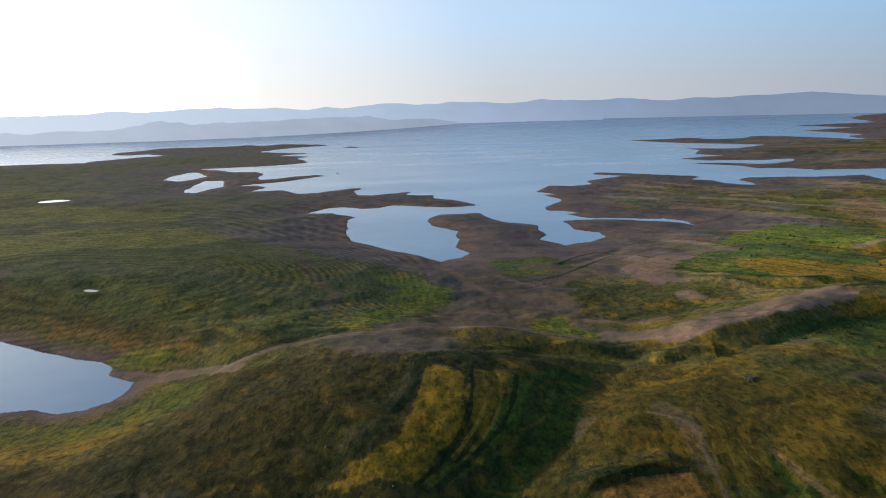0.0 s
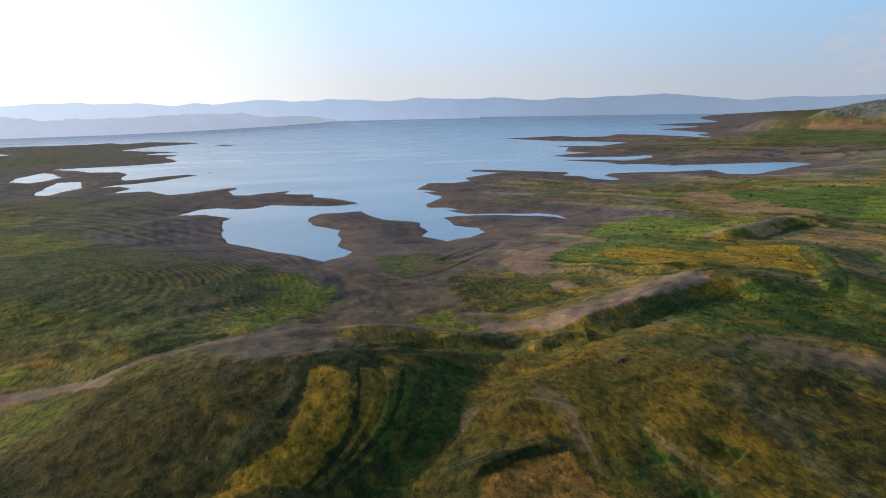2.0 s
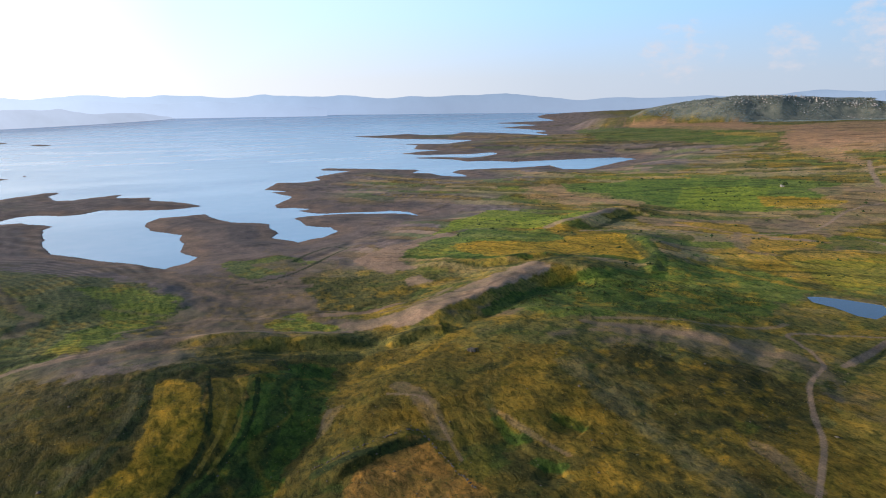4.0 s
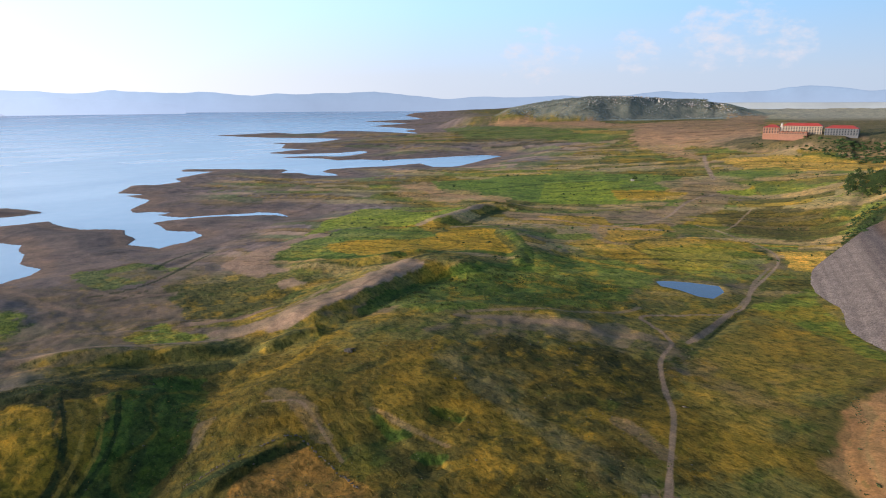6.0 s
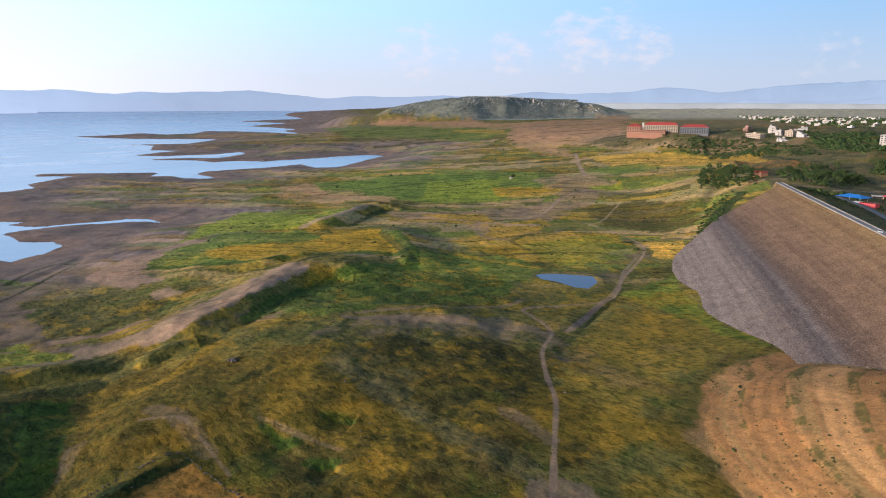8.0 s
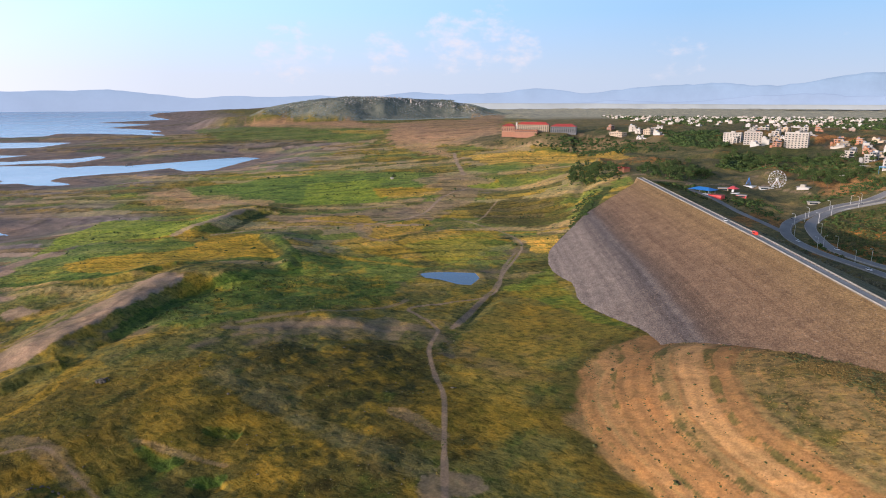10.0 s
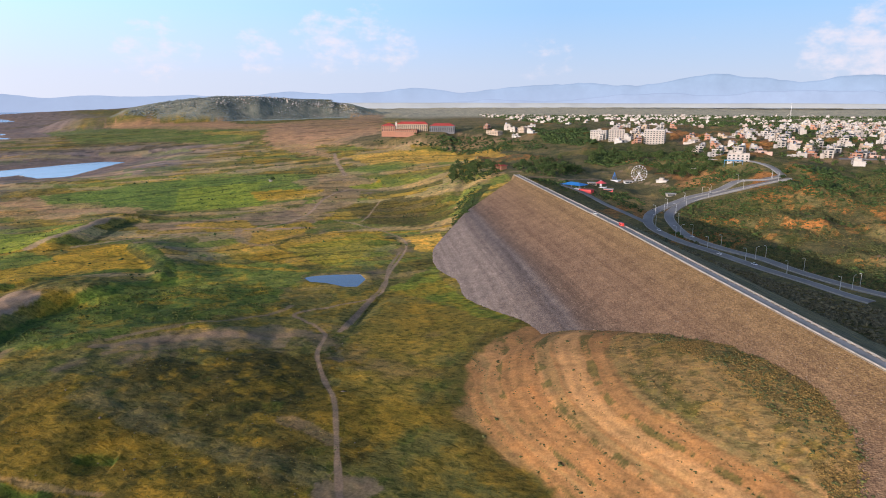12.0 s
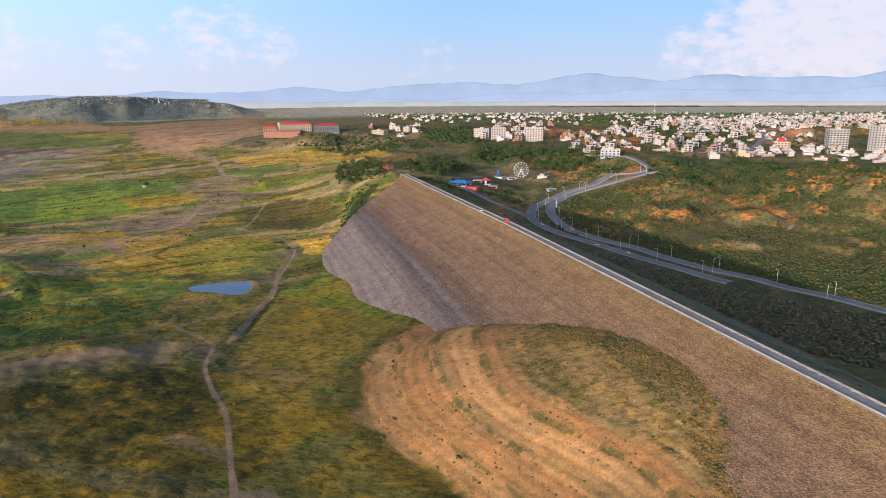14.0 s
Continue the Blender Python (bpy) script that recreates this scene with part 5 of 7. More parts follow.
    l.new(e.outputs[0], mx.inputs[1])
    l.new(d.outputs[0], mx.inputs[2])
    l.new(mx.outputs[0], o.inputs[0])
    return m


def hills(name, label, line, heights, depth, mat, rough, seed, base):
    """A range along a line of places, with its heights; it falls away to both sides."""
    runs = np.concatenate([[0], np.cumsum([math.dist(a, b) for a, b in zip(line[:-1], line[1:])])])
    s = np.linspace(0, runs[-1], 420)
    cx, cy = np.interp(s, runs, [p[0] for p in line]), np.interp(s, runs, [p[1] for p in line])
    top = np.interp(s, runs, heights)
    across = np.linspace(-1, 1, 17)
    r = np.hypot(cx, cy)
    x = cx[:, None] * (1 + across[None, :] * depth / r[:, None])
    y = cy[:, None] * (1 + across[None, :] * depth / r[:, None])
    shape = np.clip(1 - np.abs(across) ** 1.3, 0, 1)[None, :]
    n1 = ripple(s[:, None] + 0 * across[None, :], across[None, :] * depth * 1.2, 420, seed, 6, 0.55)
    z = base + (top[:, None] - base) * shape * (1 + rough * n1)
    return tagged(new(name, grid_mesh(name, x, y, np.where(shape > 0, z, base - 12), mat)), label, "hills", kind="structure")


def ring_line(yaws_, r):
    return [(-math.sin(radians(a)) * r, math.cos(radians(a)) * r) for a in yaws_]


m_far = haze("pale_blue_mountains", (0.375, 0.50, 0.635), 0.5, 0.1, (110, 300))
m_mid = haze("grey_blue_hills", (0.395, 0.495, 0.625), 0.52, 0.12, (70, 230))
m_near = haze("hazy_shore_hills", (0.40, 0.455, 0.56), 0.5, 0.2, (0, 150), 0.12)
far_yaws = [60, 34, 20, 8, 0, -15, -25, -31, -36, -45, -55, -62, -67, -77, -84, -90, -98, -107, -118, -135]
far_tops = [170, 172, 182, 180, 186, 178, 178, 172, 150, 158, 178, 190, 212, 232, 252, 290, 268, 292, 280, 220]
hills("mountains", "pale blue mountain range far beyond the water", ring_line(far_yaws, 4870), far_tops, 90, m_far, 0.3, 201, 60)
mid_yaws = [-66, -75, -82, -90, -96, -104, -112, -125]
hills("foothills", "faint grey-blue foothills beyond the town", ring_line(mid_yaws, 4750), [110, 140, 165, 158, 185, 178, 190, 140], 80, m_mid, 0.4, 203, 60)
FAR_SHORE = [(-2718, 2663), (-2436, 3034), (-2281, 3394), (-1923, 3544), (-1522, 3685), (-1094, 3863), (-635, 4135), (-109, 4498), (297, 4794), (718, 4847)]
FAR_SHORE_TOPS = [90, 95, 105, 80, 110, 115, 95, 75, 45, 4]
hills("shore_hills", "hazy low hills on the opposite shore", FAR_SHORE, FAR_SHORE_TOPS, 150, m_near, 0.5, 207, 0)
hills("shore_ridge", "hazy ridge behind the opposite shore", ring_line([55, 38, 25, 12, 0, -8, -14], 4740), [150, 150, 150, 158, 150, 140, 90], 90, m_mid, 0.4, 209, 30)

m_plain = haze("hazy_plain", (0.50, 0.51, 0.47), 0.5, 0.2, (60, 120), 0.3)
# a low glowing range, added as the plain's fading into haze
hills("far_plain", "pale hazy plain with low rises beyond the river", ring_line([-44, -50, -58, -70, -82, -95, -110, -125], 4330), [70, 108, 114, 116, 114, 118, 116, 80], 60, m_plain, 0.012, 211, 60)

# a pale river far out on the plain
arc = np.radians(np.linspace(-52, -122, 90))
rad = np.stack([4120 + 25 * np.sin(arc * 9), 4165 + 30 * np.sin(arc * 7 + 1)], 0)
rx, ry = -np.sin(arc)[None, :] * rad, np.cos(arc)[None, :] * rad
river = new("river", grid_mesh("river", rx, ry, np.broadcast_to(ground_height(rx, ry).max(axis=0) + 2.5, rx.shape), m_water))
tagged(river, "pale strip of river far out on the plain", "river", kind="structure")

# ---- roads ----
def smooth_line(line, gap=6.0):
    """Points along a soft curve through a line of places, with the way there."""
    p = [np.array(q, float) for q in line]
    p = [2 * p[0] - p[1]] + p + [2 * p[-1] - p[-2]]
    out_ = []
    for a, b, c, d in zip(p[:-3], p[1:-2], p[2:-1], p[3:]):
        k = max(2, int(np.linalg.norm(c - b) / gap))
        for t in np.arange(k) / k:
            out_.append(0.5 * (2 * b + (c - a) * t + (2 * a - 5 * b + 4 * c - d) * t**2 + (3 * b - a - 3 * c + d) * t**3))
    out_.append(p[-2])
    q = np.array(out_)
    way = np.gradient(q, axis=0)
    return q, way / np.linalg.norm(way, axis=1)[:, None]


ROAD_LINES = []
for line, half in ROADS:
    q, way = smooth_line(line)
    z = ground_height(q[:, 0], q[:, 1])
    for _ in range(4):
        z[1:-1] = (z[:-2] + 2 * z[1:-1] + z[2:]) / 4
    z += 0.55
    ROAD_LINES.append((q, way, z))
    off = np.array([half + 1.6, half + 0.05, half, 0, -half, -half - 0.05, -half - 1.6])
    rise = np.array([-1.4, 0.0, 0.02, 0.1, 0.02, 0.0, -1.4])
    x = q[:, :1] - way[:, 1:] * off[None, :]
    y = q[:, 1:] + way[:, :1] * off[None, :]
    ob = new("road", grid_mesh("road", x, y, z[:, None] + rise[None, :], m_road))
    tagged(ob, "grey asphalt road curving through dry scrub" if half > 4 else "narrow grey service road", "road", kind="structure")
    if half > 4:
        for sd_ in (1, -1):
            off = sd_ * np.array([half + 0.3, half + 0.3, half - 0.05, half - 0.05])
            rise = np.array([-0.3, 0.22, 0.22, -0.1])
            kx, ky = q[:, :1] - way[:, 1:] * off[None, :], q[:, 1:] + way[:, :1] * off[None, :]
            kb = new("kerb", grid_mesh("kerb", kx, ky, z[:, None] + rise[None, :], m_kerb))
            tagged(kb, "pale concrete kerb", "kerb", kind="structure")


def tube(bm, a, b, ra, rb, sides=6):
    """A tapered bar from a to b."""
    a, b = Vector(a), Vector(b)
    m = (b - a).to_track_quat("Z", "Y").to_matrix()
    rings = []
    for p, r in ((a, ra), (b, rb)):
        rings.append([bm.verts.new(p + m @ Vector((r * math.cos(k * 2 * math.pi / sides), r * math.sin(k * 2 * math.pi / sides), 0))) for k in range(sides)])
    for k in range(sides):
        bm.faces.new((rings[0][k], rings[0][(k + 1) % sides], rings[1][(k + 1) % sides], rings[1][k]))
    bm.faces.new(rings[0][::-1])
    bm.faces.new(rings[1])


def box(bm, x0, y0, z0_, x1, y1, z1):
    v = [bm.verts.new((x, y, z)) for z in (z0_, z1) for x, y in ((x0, y0), (x1, y0), (x1, y1), (x0, y1))]
    for f in ((3, 2, 1, 0), (4, 5, 6, 7), (0, 1, 5, 4), (1, 2, 6, 5), (2, 3, 7, 6), (3, 0, 4, 7)):
        bm.faces.new([v[i] for i in f])


m_steel = simple("galvanised_steel", (0.62, 0.62, 0.6), 0.45, 1.0, 0.15, metallic=0.5)
m_lamp = simple("lamp_housing", (0.72, 0.72, 0.7), 0.4, 1.0, 0.1)
lamp = tagged(new("street_lamp"), "tall grey steel street lamp beside the road", "lamp", "street lamps along the road")
bm = bmesh.new()
tube(bm, (0, 0, -0.5), (0, 0, 9.3), 0.16, 0.1)
part("pole", bm, m_steel, lamp)
bm = bmesh.new()
tube(bm, (0, 0, 9.2), (1.0, 0, 9.75), 0.08, 0.07)
tube(bm, (1.0, 0, 9.75), (2.1, 0, 9.85), 0.07, 0.06)
part("arm", bm, m_steel, lamp)
bm = bmesh.new()
box(bm, 1.9, -0.2, 9.72, 2.9, 0.2, 9.95)
part("lamp_head", bm, m_lamp, lamp)
bm = bmesh.new()
box(bm, -0.3, -0.3, -0.4, 0.3, 0.3, 0.35)
part("base", bm, m_kerb, lamp)
first = True
for (q, way, z), side_, gap in ((ROAD_LINES[1], 1, 6), (ROAD_LINES[0], 1, 6), (ROAD_LINES[1], -1, 6)):
    for i in range(3, len(q) - 2, gap):
        nx, ny = -way[i, 1] * side_, way[i, 0] * side_
        if side_ < 0 and i % 12 > 6:
            continue
        px0, py0 = q[i, 0] + nx * 5.6, q[i, 1] + ny * 5.6
        m = Matrix.Translation((px0, py0, z[i] - 0.2)) @ Matrix.Rotation(math.atan2(-ny, -nx), 4, "Z")
        if first:
            lamp.matrix_basis, first = m, False
        else:
            stamp(lamp, m)

# ---- vehicles ----
m_tyre = simple("tyre_rubber", (0.025, 0.025, 0.025), 0.9)
m_glass = simple("dark_window_glass", (0.03, 0.04, 0.05), 0.08, 0.5, 0.2, specular=0.6)


def car(label, paint, length=4.3, width=1.75, height=1.45, tall=False):
    ob = tagged(new("bus" if tall else "car"), label, "bus" if tall else "car")
    bm = bmesh.new()
    body_z = height * (0.62 if not tall else 0.95)
    prof = [(-0.5, 0.28), (-0.5, body_z * 0.92), (-0.46, body_z), (0.3 if not tall else 0.47, body_z), (0.47, body_z * (0.82 if not tall else 0.9)), (0.5, body_z * 0.6), (0.5, 0.28)]
    left = [bm.verts.new((x * length, -width / 2, z)) for x, z in prof]
    right = [bm.verts.new((x * length, width / 2, z)) for x, z in prof]
    bm.faces.new(left)
    bm.faces.new(right[::-1])
    for k in range(len(prof)):
        j = (k + 1) % len(prof)
        bm.faces.new((left[j], left[k], right[k], right[j]))
    part("body", bm, paint, ob)
    bm = bmesh.new()
    if tall:
        box(bm, -0.44 * length, -width / 2 - 0.02, height * 0.5, 0.42 * length, width / 2 + 0.02, height * 0.78)
    else:
        lo = [bm.verts.new((x * length, y, body_z - 0.02)) for x, y in ((-0.42, -0.46 * width), (0.27, -0.46 * width), (0.27, 0.46 * width), (-0.42, 0.46 * width))]
        hi = [bm.verts.new((x * length, y, height)) for x, y in ((-0.3, -0.38 * width), (0.1, -0.38 * width), (0.1, 0.38 * width), (-0.3, 0.38 * width))]
        bm.faces.new(hi)
        for k in range(4):
            bm.faces.new((lo[k], lo[(k + 1) % 4], hi[(k + 1) % 4], hi[k]))
    part("windows", bm, m_glass, ob)
    bm = bmesh.new()
    if tall:
        box(bm, -0.47 * length, -width * 0.44, height * 0.95, 0.42 * length, width * 0.44, height + 0.1)
    else:
        box(bm, -0.3 * length, -0.38 * width, height, 0.1 * length, 0.38 * width, height + 0.04)
    part("roof", bm, paint, ob)
    for x in (-0.31, 0.31):
        for y in (-1, 1):
            bm = bmesh.new()
            tube(bm, (x * length, y * width * 0.36, 0.32), (x * length, y * width * 0.5, 0.32), 0.32, 0.32, 10)
            wheel = part("wheel", bm, m_tyre, ob)
            bm = bmesh.new()
            tube(bm, (x * length, y * width * 0.5, 0.32), (x * length, y * width * 0.51, 0.32), 0.18, 0.16, 8)
            part("rim", bm, m_steel, wheel)
    return ob


m_white_paint = simple("white_car_paint", (0.78, 0.78, 0.76), 0.3, 1.0, 0.08, specular=0.5)
m_red_paint = simple("red_car_paint", (0.62, 0.05, 0.03), 0.3, 1.0, 0.08, specular=0.5)
m_grey_paint = simple("grey_car_paint", (0.2, 0.2, 0.22), 0.3, 1.0, 0.08, specular=0.5)


def set_on_crest(ob, s, across):
    a, b = dam_point(s, across), dam_point(s + 2, across)
    ob.matrix_basis = Matrix.Translation((*a, CREST_Z + 0.12)) @ Matrix.Rotation(math.atan2(b[1] - a[1], b[0] - a[0]), 4, "Z")


def set_on_road(ob, which, i, across):
    q, way, z = ROAD_LINES[which]
    ob.matrix_basis = Matrix.Translation((q[i, 0] - way[i, 1] * across, q[i, 1] + way[i, 0] * across, z[i] + 0.06)) @ Matrix.Rotation(math.atan2(way[i, 1], way[i, 0]), 4, "Z")


set_on_crest(car("red mini bus driving along the dam's crest", m_red_paint, 4.8, 1.8, 2.1, True), 291, -3.9)
set_on_crest(car("small white car on the dam's crest", m_white_paint, 3.6, 1.6, 1.5), 244, -2.3)
cars = [("white saloon car on the highway", m_white_paint, 0, -14, 1.8), ("white car following on the highway", m_white_paint, 0, -19, -1.6), ("white car rounding the bend", m_white_paint, 0, 42, 1.6), ("dark grey car on the far bend", m_grey_paint, 0, 30, -1.5), ("white car nearing the bend", m_white_paint, 1, 40, 1.5), ("silver grey car leaving the junction", m_grey_paint, 1, 14, -1.5)]
for label, paint, which, i, across in cars:
    set_on_road(car(label, paint), which, i, across)

# ---- places for houses, trees and bushes ----
TOWN_MID = [(1378, 262), (1436, 74), (1075, 43), (1090, 176)]
TOWN_SLOPE = [(1192, 64), (1396, -66), (839, -52), (934, 20)]
TOWN_CORE = [(1520, -71), (2303, -491), (932, -202), (897, -77)]
TOWN_EAST = [(2759, -586), (3105, -1245), (916, -394), (920, -281), (1074, -293)]
BLUFF = [(1309, 727), (1210, 565), (1225, 486), (1168, 296), (1078, 262), (1135, 507), (1206, 676)]
FAIR_SLOPE = [(719, 193), (684, 145), (675, 99), (656, 55), (704, 63), (738, 90), (708, 118), (727, 154)]
ROADSIDE = [(904, 34), (839, -46), (814, -52), (798, -25), (764, 26), (750, 51), (777, 57), (811, 22)]
TOWN_BACK = [(1782, -95), (2826, -599), (3105, -1245), (2034, -836), (1660, -358), (1395, -77)]
TOWN_FAR = [(3083, 1138), (3278, -114), (3330, -1377), (2517, -1047), (1508, -58), (1520, 387)]
TOWN_WEST = [(1326, 487), (1379, 375), (1198, 320), (1215, 435)]
VILLAGE = [(1923, 2174), (2071, 1990), (2315, 1879), (2684, 1686), (2630, 1537), (2348, 1747), (2023, 1943)]
HILL_AREA = [(1856, 2172), (1980, 2144), (2093, 2012), (2333, 1894), (2698, 1695), (2704, 1472), (2175, 1617), (1975, 1896)]
GROVE = [(848, 354), (889, 326), (840, 267), (724, 233), (725, 295)]
PARK_TREES = [(875, 266), (929, 199), (858, 156), (736, 170), (746, 218)]
WOOD = [(1314, 358), (1353, 257), (1086, 180), (1149, 291)]
WOOD_B = [(1040, 177), (1024, 41), (853, -18), (906, 73), (922, 173)]
FAIR_TREES = [(903, 80), (849, -11), (807, -22), (828, 58)]
VALLEY = [(818, -58), (917, -186), (821, -334), (691, -286), (719, -151), (730, -90)]
SCRUB_AREA = [(572, 34), (717, 24), (763, -56), (877, -178), (746, -299), (661, -374), (389, -236), (428, -187), (504, -94), (576, -9)]
LEE_AREA = [(629, 98), (595, 49), (501, -31), (451, -104), (407, -179), (344, -193), (323, -146), (360, -87), (453, -30), (585, 69)]
BASIN_AREA = [(170, 306), (246, 334), (308, 317), (347, 248), (315, 220), (273, 232), (199, 271)]
BED_AREA = [(187, 455), (327, 634), (509, 760), (752, 854), (1179, 949), (1159, 547), (896, 291), (661, 275), (524, 222), (376, 269), (301, 339)]
NEAR_AREA = [(-115, 225), (-102, 288), (-37, 295), (67, 294), (144, 262), (213, 226), (272, 166), (161, 91), (-97, 184)]
HOTEL = (1235, 580)
BLOCK_A = (1118, 98)
BLOCK_B = (1150, 164)
BLOCK_C = (1192, 201)
TOWER_A = (1066, -351)
TOWER_B = (991, -381)
MANSION = (858, -25)
RED_TANK = (1077, -280)
VILLA = (1246, 419)
VILLA_B = (1277, 369)
WHEEL = (830, 86)
TENT = (710, 141)
STALL = (699, 128)
RIDE = (740, 117)
SWING = (831, 116)
KIOSK = (815, 57)
ROUND_HUT = (776, 249)
CAIRN = (126, 249)
LONE_TREE = (751, 583)
HUT = (750, 588)
BOOTH_A = (824, 98)
BOOTH_B = (741, 127)
BOOTH_C = (732, 107)
BOOTH_D = (892, 26)
BOOTH_E = (755, 42)
BOOTH_F = (907, 4)
BOAT_A = (735, 1266)
BOAT_B = (747, 1127)
BOAT_C = (738, 1247)
WALL_FROM = (37, 194)
WALL_TO = (78, 197)
WALL_END = (81, 155)
MAST = (2886, -235)
MAST_B = (2311, -644)


def floor_at(x, y):
    return float(ground_height(np.array([float(x)]), np.array([float(y)]))[0])


def spread(ring, count, gap, seed, tries=40):
    """Random places inside an outline, no nearer to each other than gap."""
    g = np.random.default_rng(seed)
    xs, ys = [p[0] for p in ring], [p[1] for p in ring]
    got = np.zeros((0, 2))
    for _ in range(tries):
        c = np.stack([g.uniform(min(xs), max(xs), count * 3), g.uniform(min(ys), max(ys), count * 3)], -1)
        c = c[inside(c[:, 0], c[:, 1], ring) > 0]
        for p in c:
            if len(got) == 0 or gap <= 0 or np.min(np.hypot(got[:, 0] - p[0], got[:, 1] - p[1])) > gap:
                got = np.concatenate([got, p[None]])
            if len(got) >= count:
                return got
    return got


# ---- houses ----
def wall_paint(name, colour):
    return simple(name, colour, 0.85, 0.25, 0.15, 0.15, vary=0.34)


m_walls = [wall_paint("white_plaster", (0.43, 0.41, 0.385)), wall_paint("cream_plaster", (0.45, 0.36, 0.265)), wall_paint("grey_cement", (0.43, 0.41, 0.38)), wall_paint("pink_plaster", (0.48, 0.34, 0.28)), wall_paint("bare_brick", (0.36, 0.18, 0.11))]
m_slab = simple("roof_cement", (0.44, 0.415, 0.385), 0.9, 0.3, 0.2, 0.2)
m_tank = simple("blue_plastic_tank", (0.12, 0.2, 0.36), 0.5, 1.0, 0.1)
m_door = simple("brown_wooden_door", (0.2, 0.11, 0.06), 0.6, 1.0, 0.2)
m_redroof = simple("red_roof_sheet", (0.40, 0.06, 0.045), 0.6, 0.3, 0.2, 0.2)


def wall_window(house, x, y, z, turn, w=1.5, h=1.4, cache={}):
    """A dark pane in a proud frame, let onto a wall."""
    key = (w, h)
    if key not in cache:
        bm = bmesh.new()
        box(bm, -w / 2, -0.03, 0, w / 2, 0.06, h)
        a = bpy.data.meshes.new("window")
        bm.to_mesh(a)
        bm.free()
        a.materials.append(m_glass)
        bm = bmesh.new()
        box(bm, -w / 2 - 0.2, -0.05, h, w / 2 + 0.2, 0.45, h + 0.14)
        s = bpy.data.meshes.new("sunshade")
        bm.to_mesh(s)
        bm.free()
        s.materials.append(m_slab)
        cache[key] = (a, s)
    a, s = cache[key]
    win = new("window", a)
    win.parent = house
    win.matrix_basis = Matrix.Translation((x, y, z)) @ Matrix.Rotation(turn, 4, "Z")
    return win


def house(label, w, d, storeys, wall, seed, group="houses of the town"):
    """A flat-roofed house: stepped walls, jutting slabs, dark panes for shaded verandas, parapet, stair head, tank,
    windows and door.
    """
    g = random.Random(seed)
    ob = tagged(new("house"), label, "house", group)
    low, h = (storeys - 1) * 3.1, storeys * 3.1
    side = g.choice((-1, 1))
    x0, x1 = (-w / 2, w * g.uniform(0.05, 0.22)) if side < 0 else (-w * g.uniform(0.05, 0.22), w / 2)
    y1 = d / 2 - g.uniform(1.5, 3.5)
    bm = bmesh.new()
    box(bm, -w / 2, -d / 2, -5, w / 2, d / 2, low)
    wing = g.uniform(0.3, 0.5) * w
    box(bm, -side * w / 2 - (wing if side > 0 else 0), d / 2, -5, -side * w / 2 + (wing if side < 0 else 0), d / 2 + 3.2, 3.0 if storeys < 4 else 6.1)
    part("wall_body", bm, wall, ob)
    bm = bmesh.new()
    box(bm, x0, -d / 2 + 0.4, low + 0.12, x1, y1, h)
    part("upper_storey", bm, wall, ob)
    for k in range(1, storeys):
        bm = bmesh.new()
        box(bm, -w / 2 - 0.5, -d / 2 - 0.5, k * 3.1 - 0.14, w / 2 + 0.5, d / 2 + (1.7 if k < storeys - 1 else 0.8), k * 3.1 + 0.1)
        part("floor_slab", bm, m_slab, ob)
    bm = bmesh.new()
    box(bm, x0 - 0.6, -d / 2 - 0.2, h, x1 + 0.6, y1 + 1.4, h + 0.22)
    part("roof_slab", bm, m_slab, ob)
    bm = bmesh.new()
    box(bm, -w / 2, d / 2 - 0.25, low + 0.12, w / 2, d / 2, low + 1.0)
    part("parapet", bm, wall, ob)
    bm = bmesh.new()
    box(bm, x0 + 0.8, -d * 0.3 - 1.5, h + 0.23, x0 + 4.2, -d * 0.3 + 1.5, h + 2.4)
    part("stair_head", bm, wall, ob)
    bm = bmesh.new()
    tube(bm, (x1 - 1.6, -d * 0.2, h + 0.23), (x1 - 1.6, -d * 0.2, h + 1.6), 0.7, 0.62, 10)
    part("water_tank", bm, m_tank, ob)
    bm = bmesh.new()
    box(bm, side * w * 0.3 - 0.6, d / 2, 0, side * w * 0.3 + 0.6, d / 2 + 0.08, 2.3)
    part("door", bm, m_door, ob)
    for k in range(storeys):
        a, b, y = (-w / 2, w / 2, d / 2) if k < storeys - 1 else (x0, x1, y1)
        wide_ = g.choice((3.6, 5.0))
        base = k * 3.1 + (0.15 if k < storeys - 1 else 0.3)
        # this wide dark pane stands in for a veranda's shaded recess
        wall_window(ob, a + (b - a) * 0.3, y, base + 0.35, 0, wide_, 2.2)
        wall_window(ob, a + (b - a) * 0.78, y, base + 0.8, 0, 1.9, 1.5)
        wall_window(ob, -w / 2 if k < storeys - 1 else x0, -d * 0.1, base + 0.7, math.pi / 2, 2.4, 1.6)
        if k < storeys - 1:
            wall_window(ob, w / 2, d * 0.1, base + 0.7, -math.pi / 2, 2.4, 1.6)
    return ob


def settle(ob, x, y, turn, size=6.0, sink=0.0):
    z = min(floor_at(x + a, y + b) for a in (-size, size) for b in (-size, size))
    ob.matrix_basis = Matrix.Translation((x, y, z - sink)) @ Matrix.Rotation(turn, 4, "Z")
    return ob


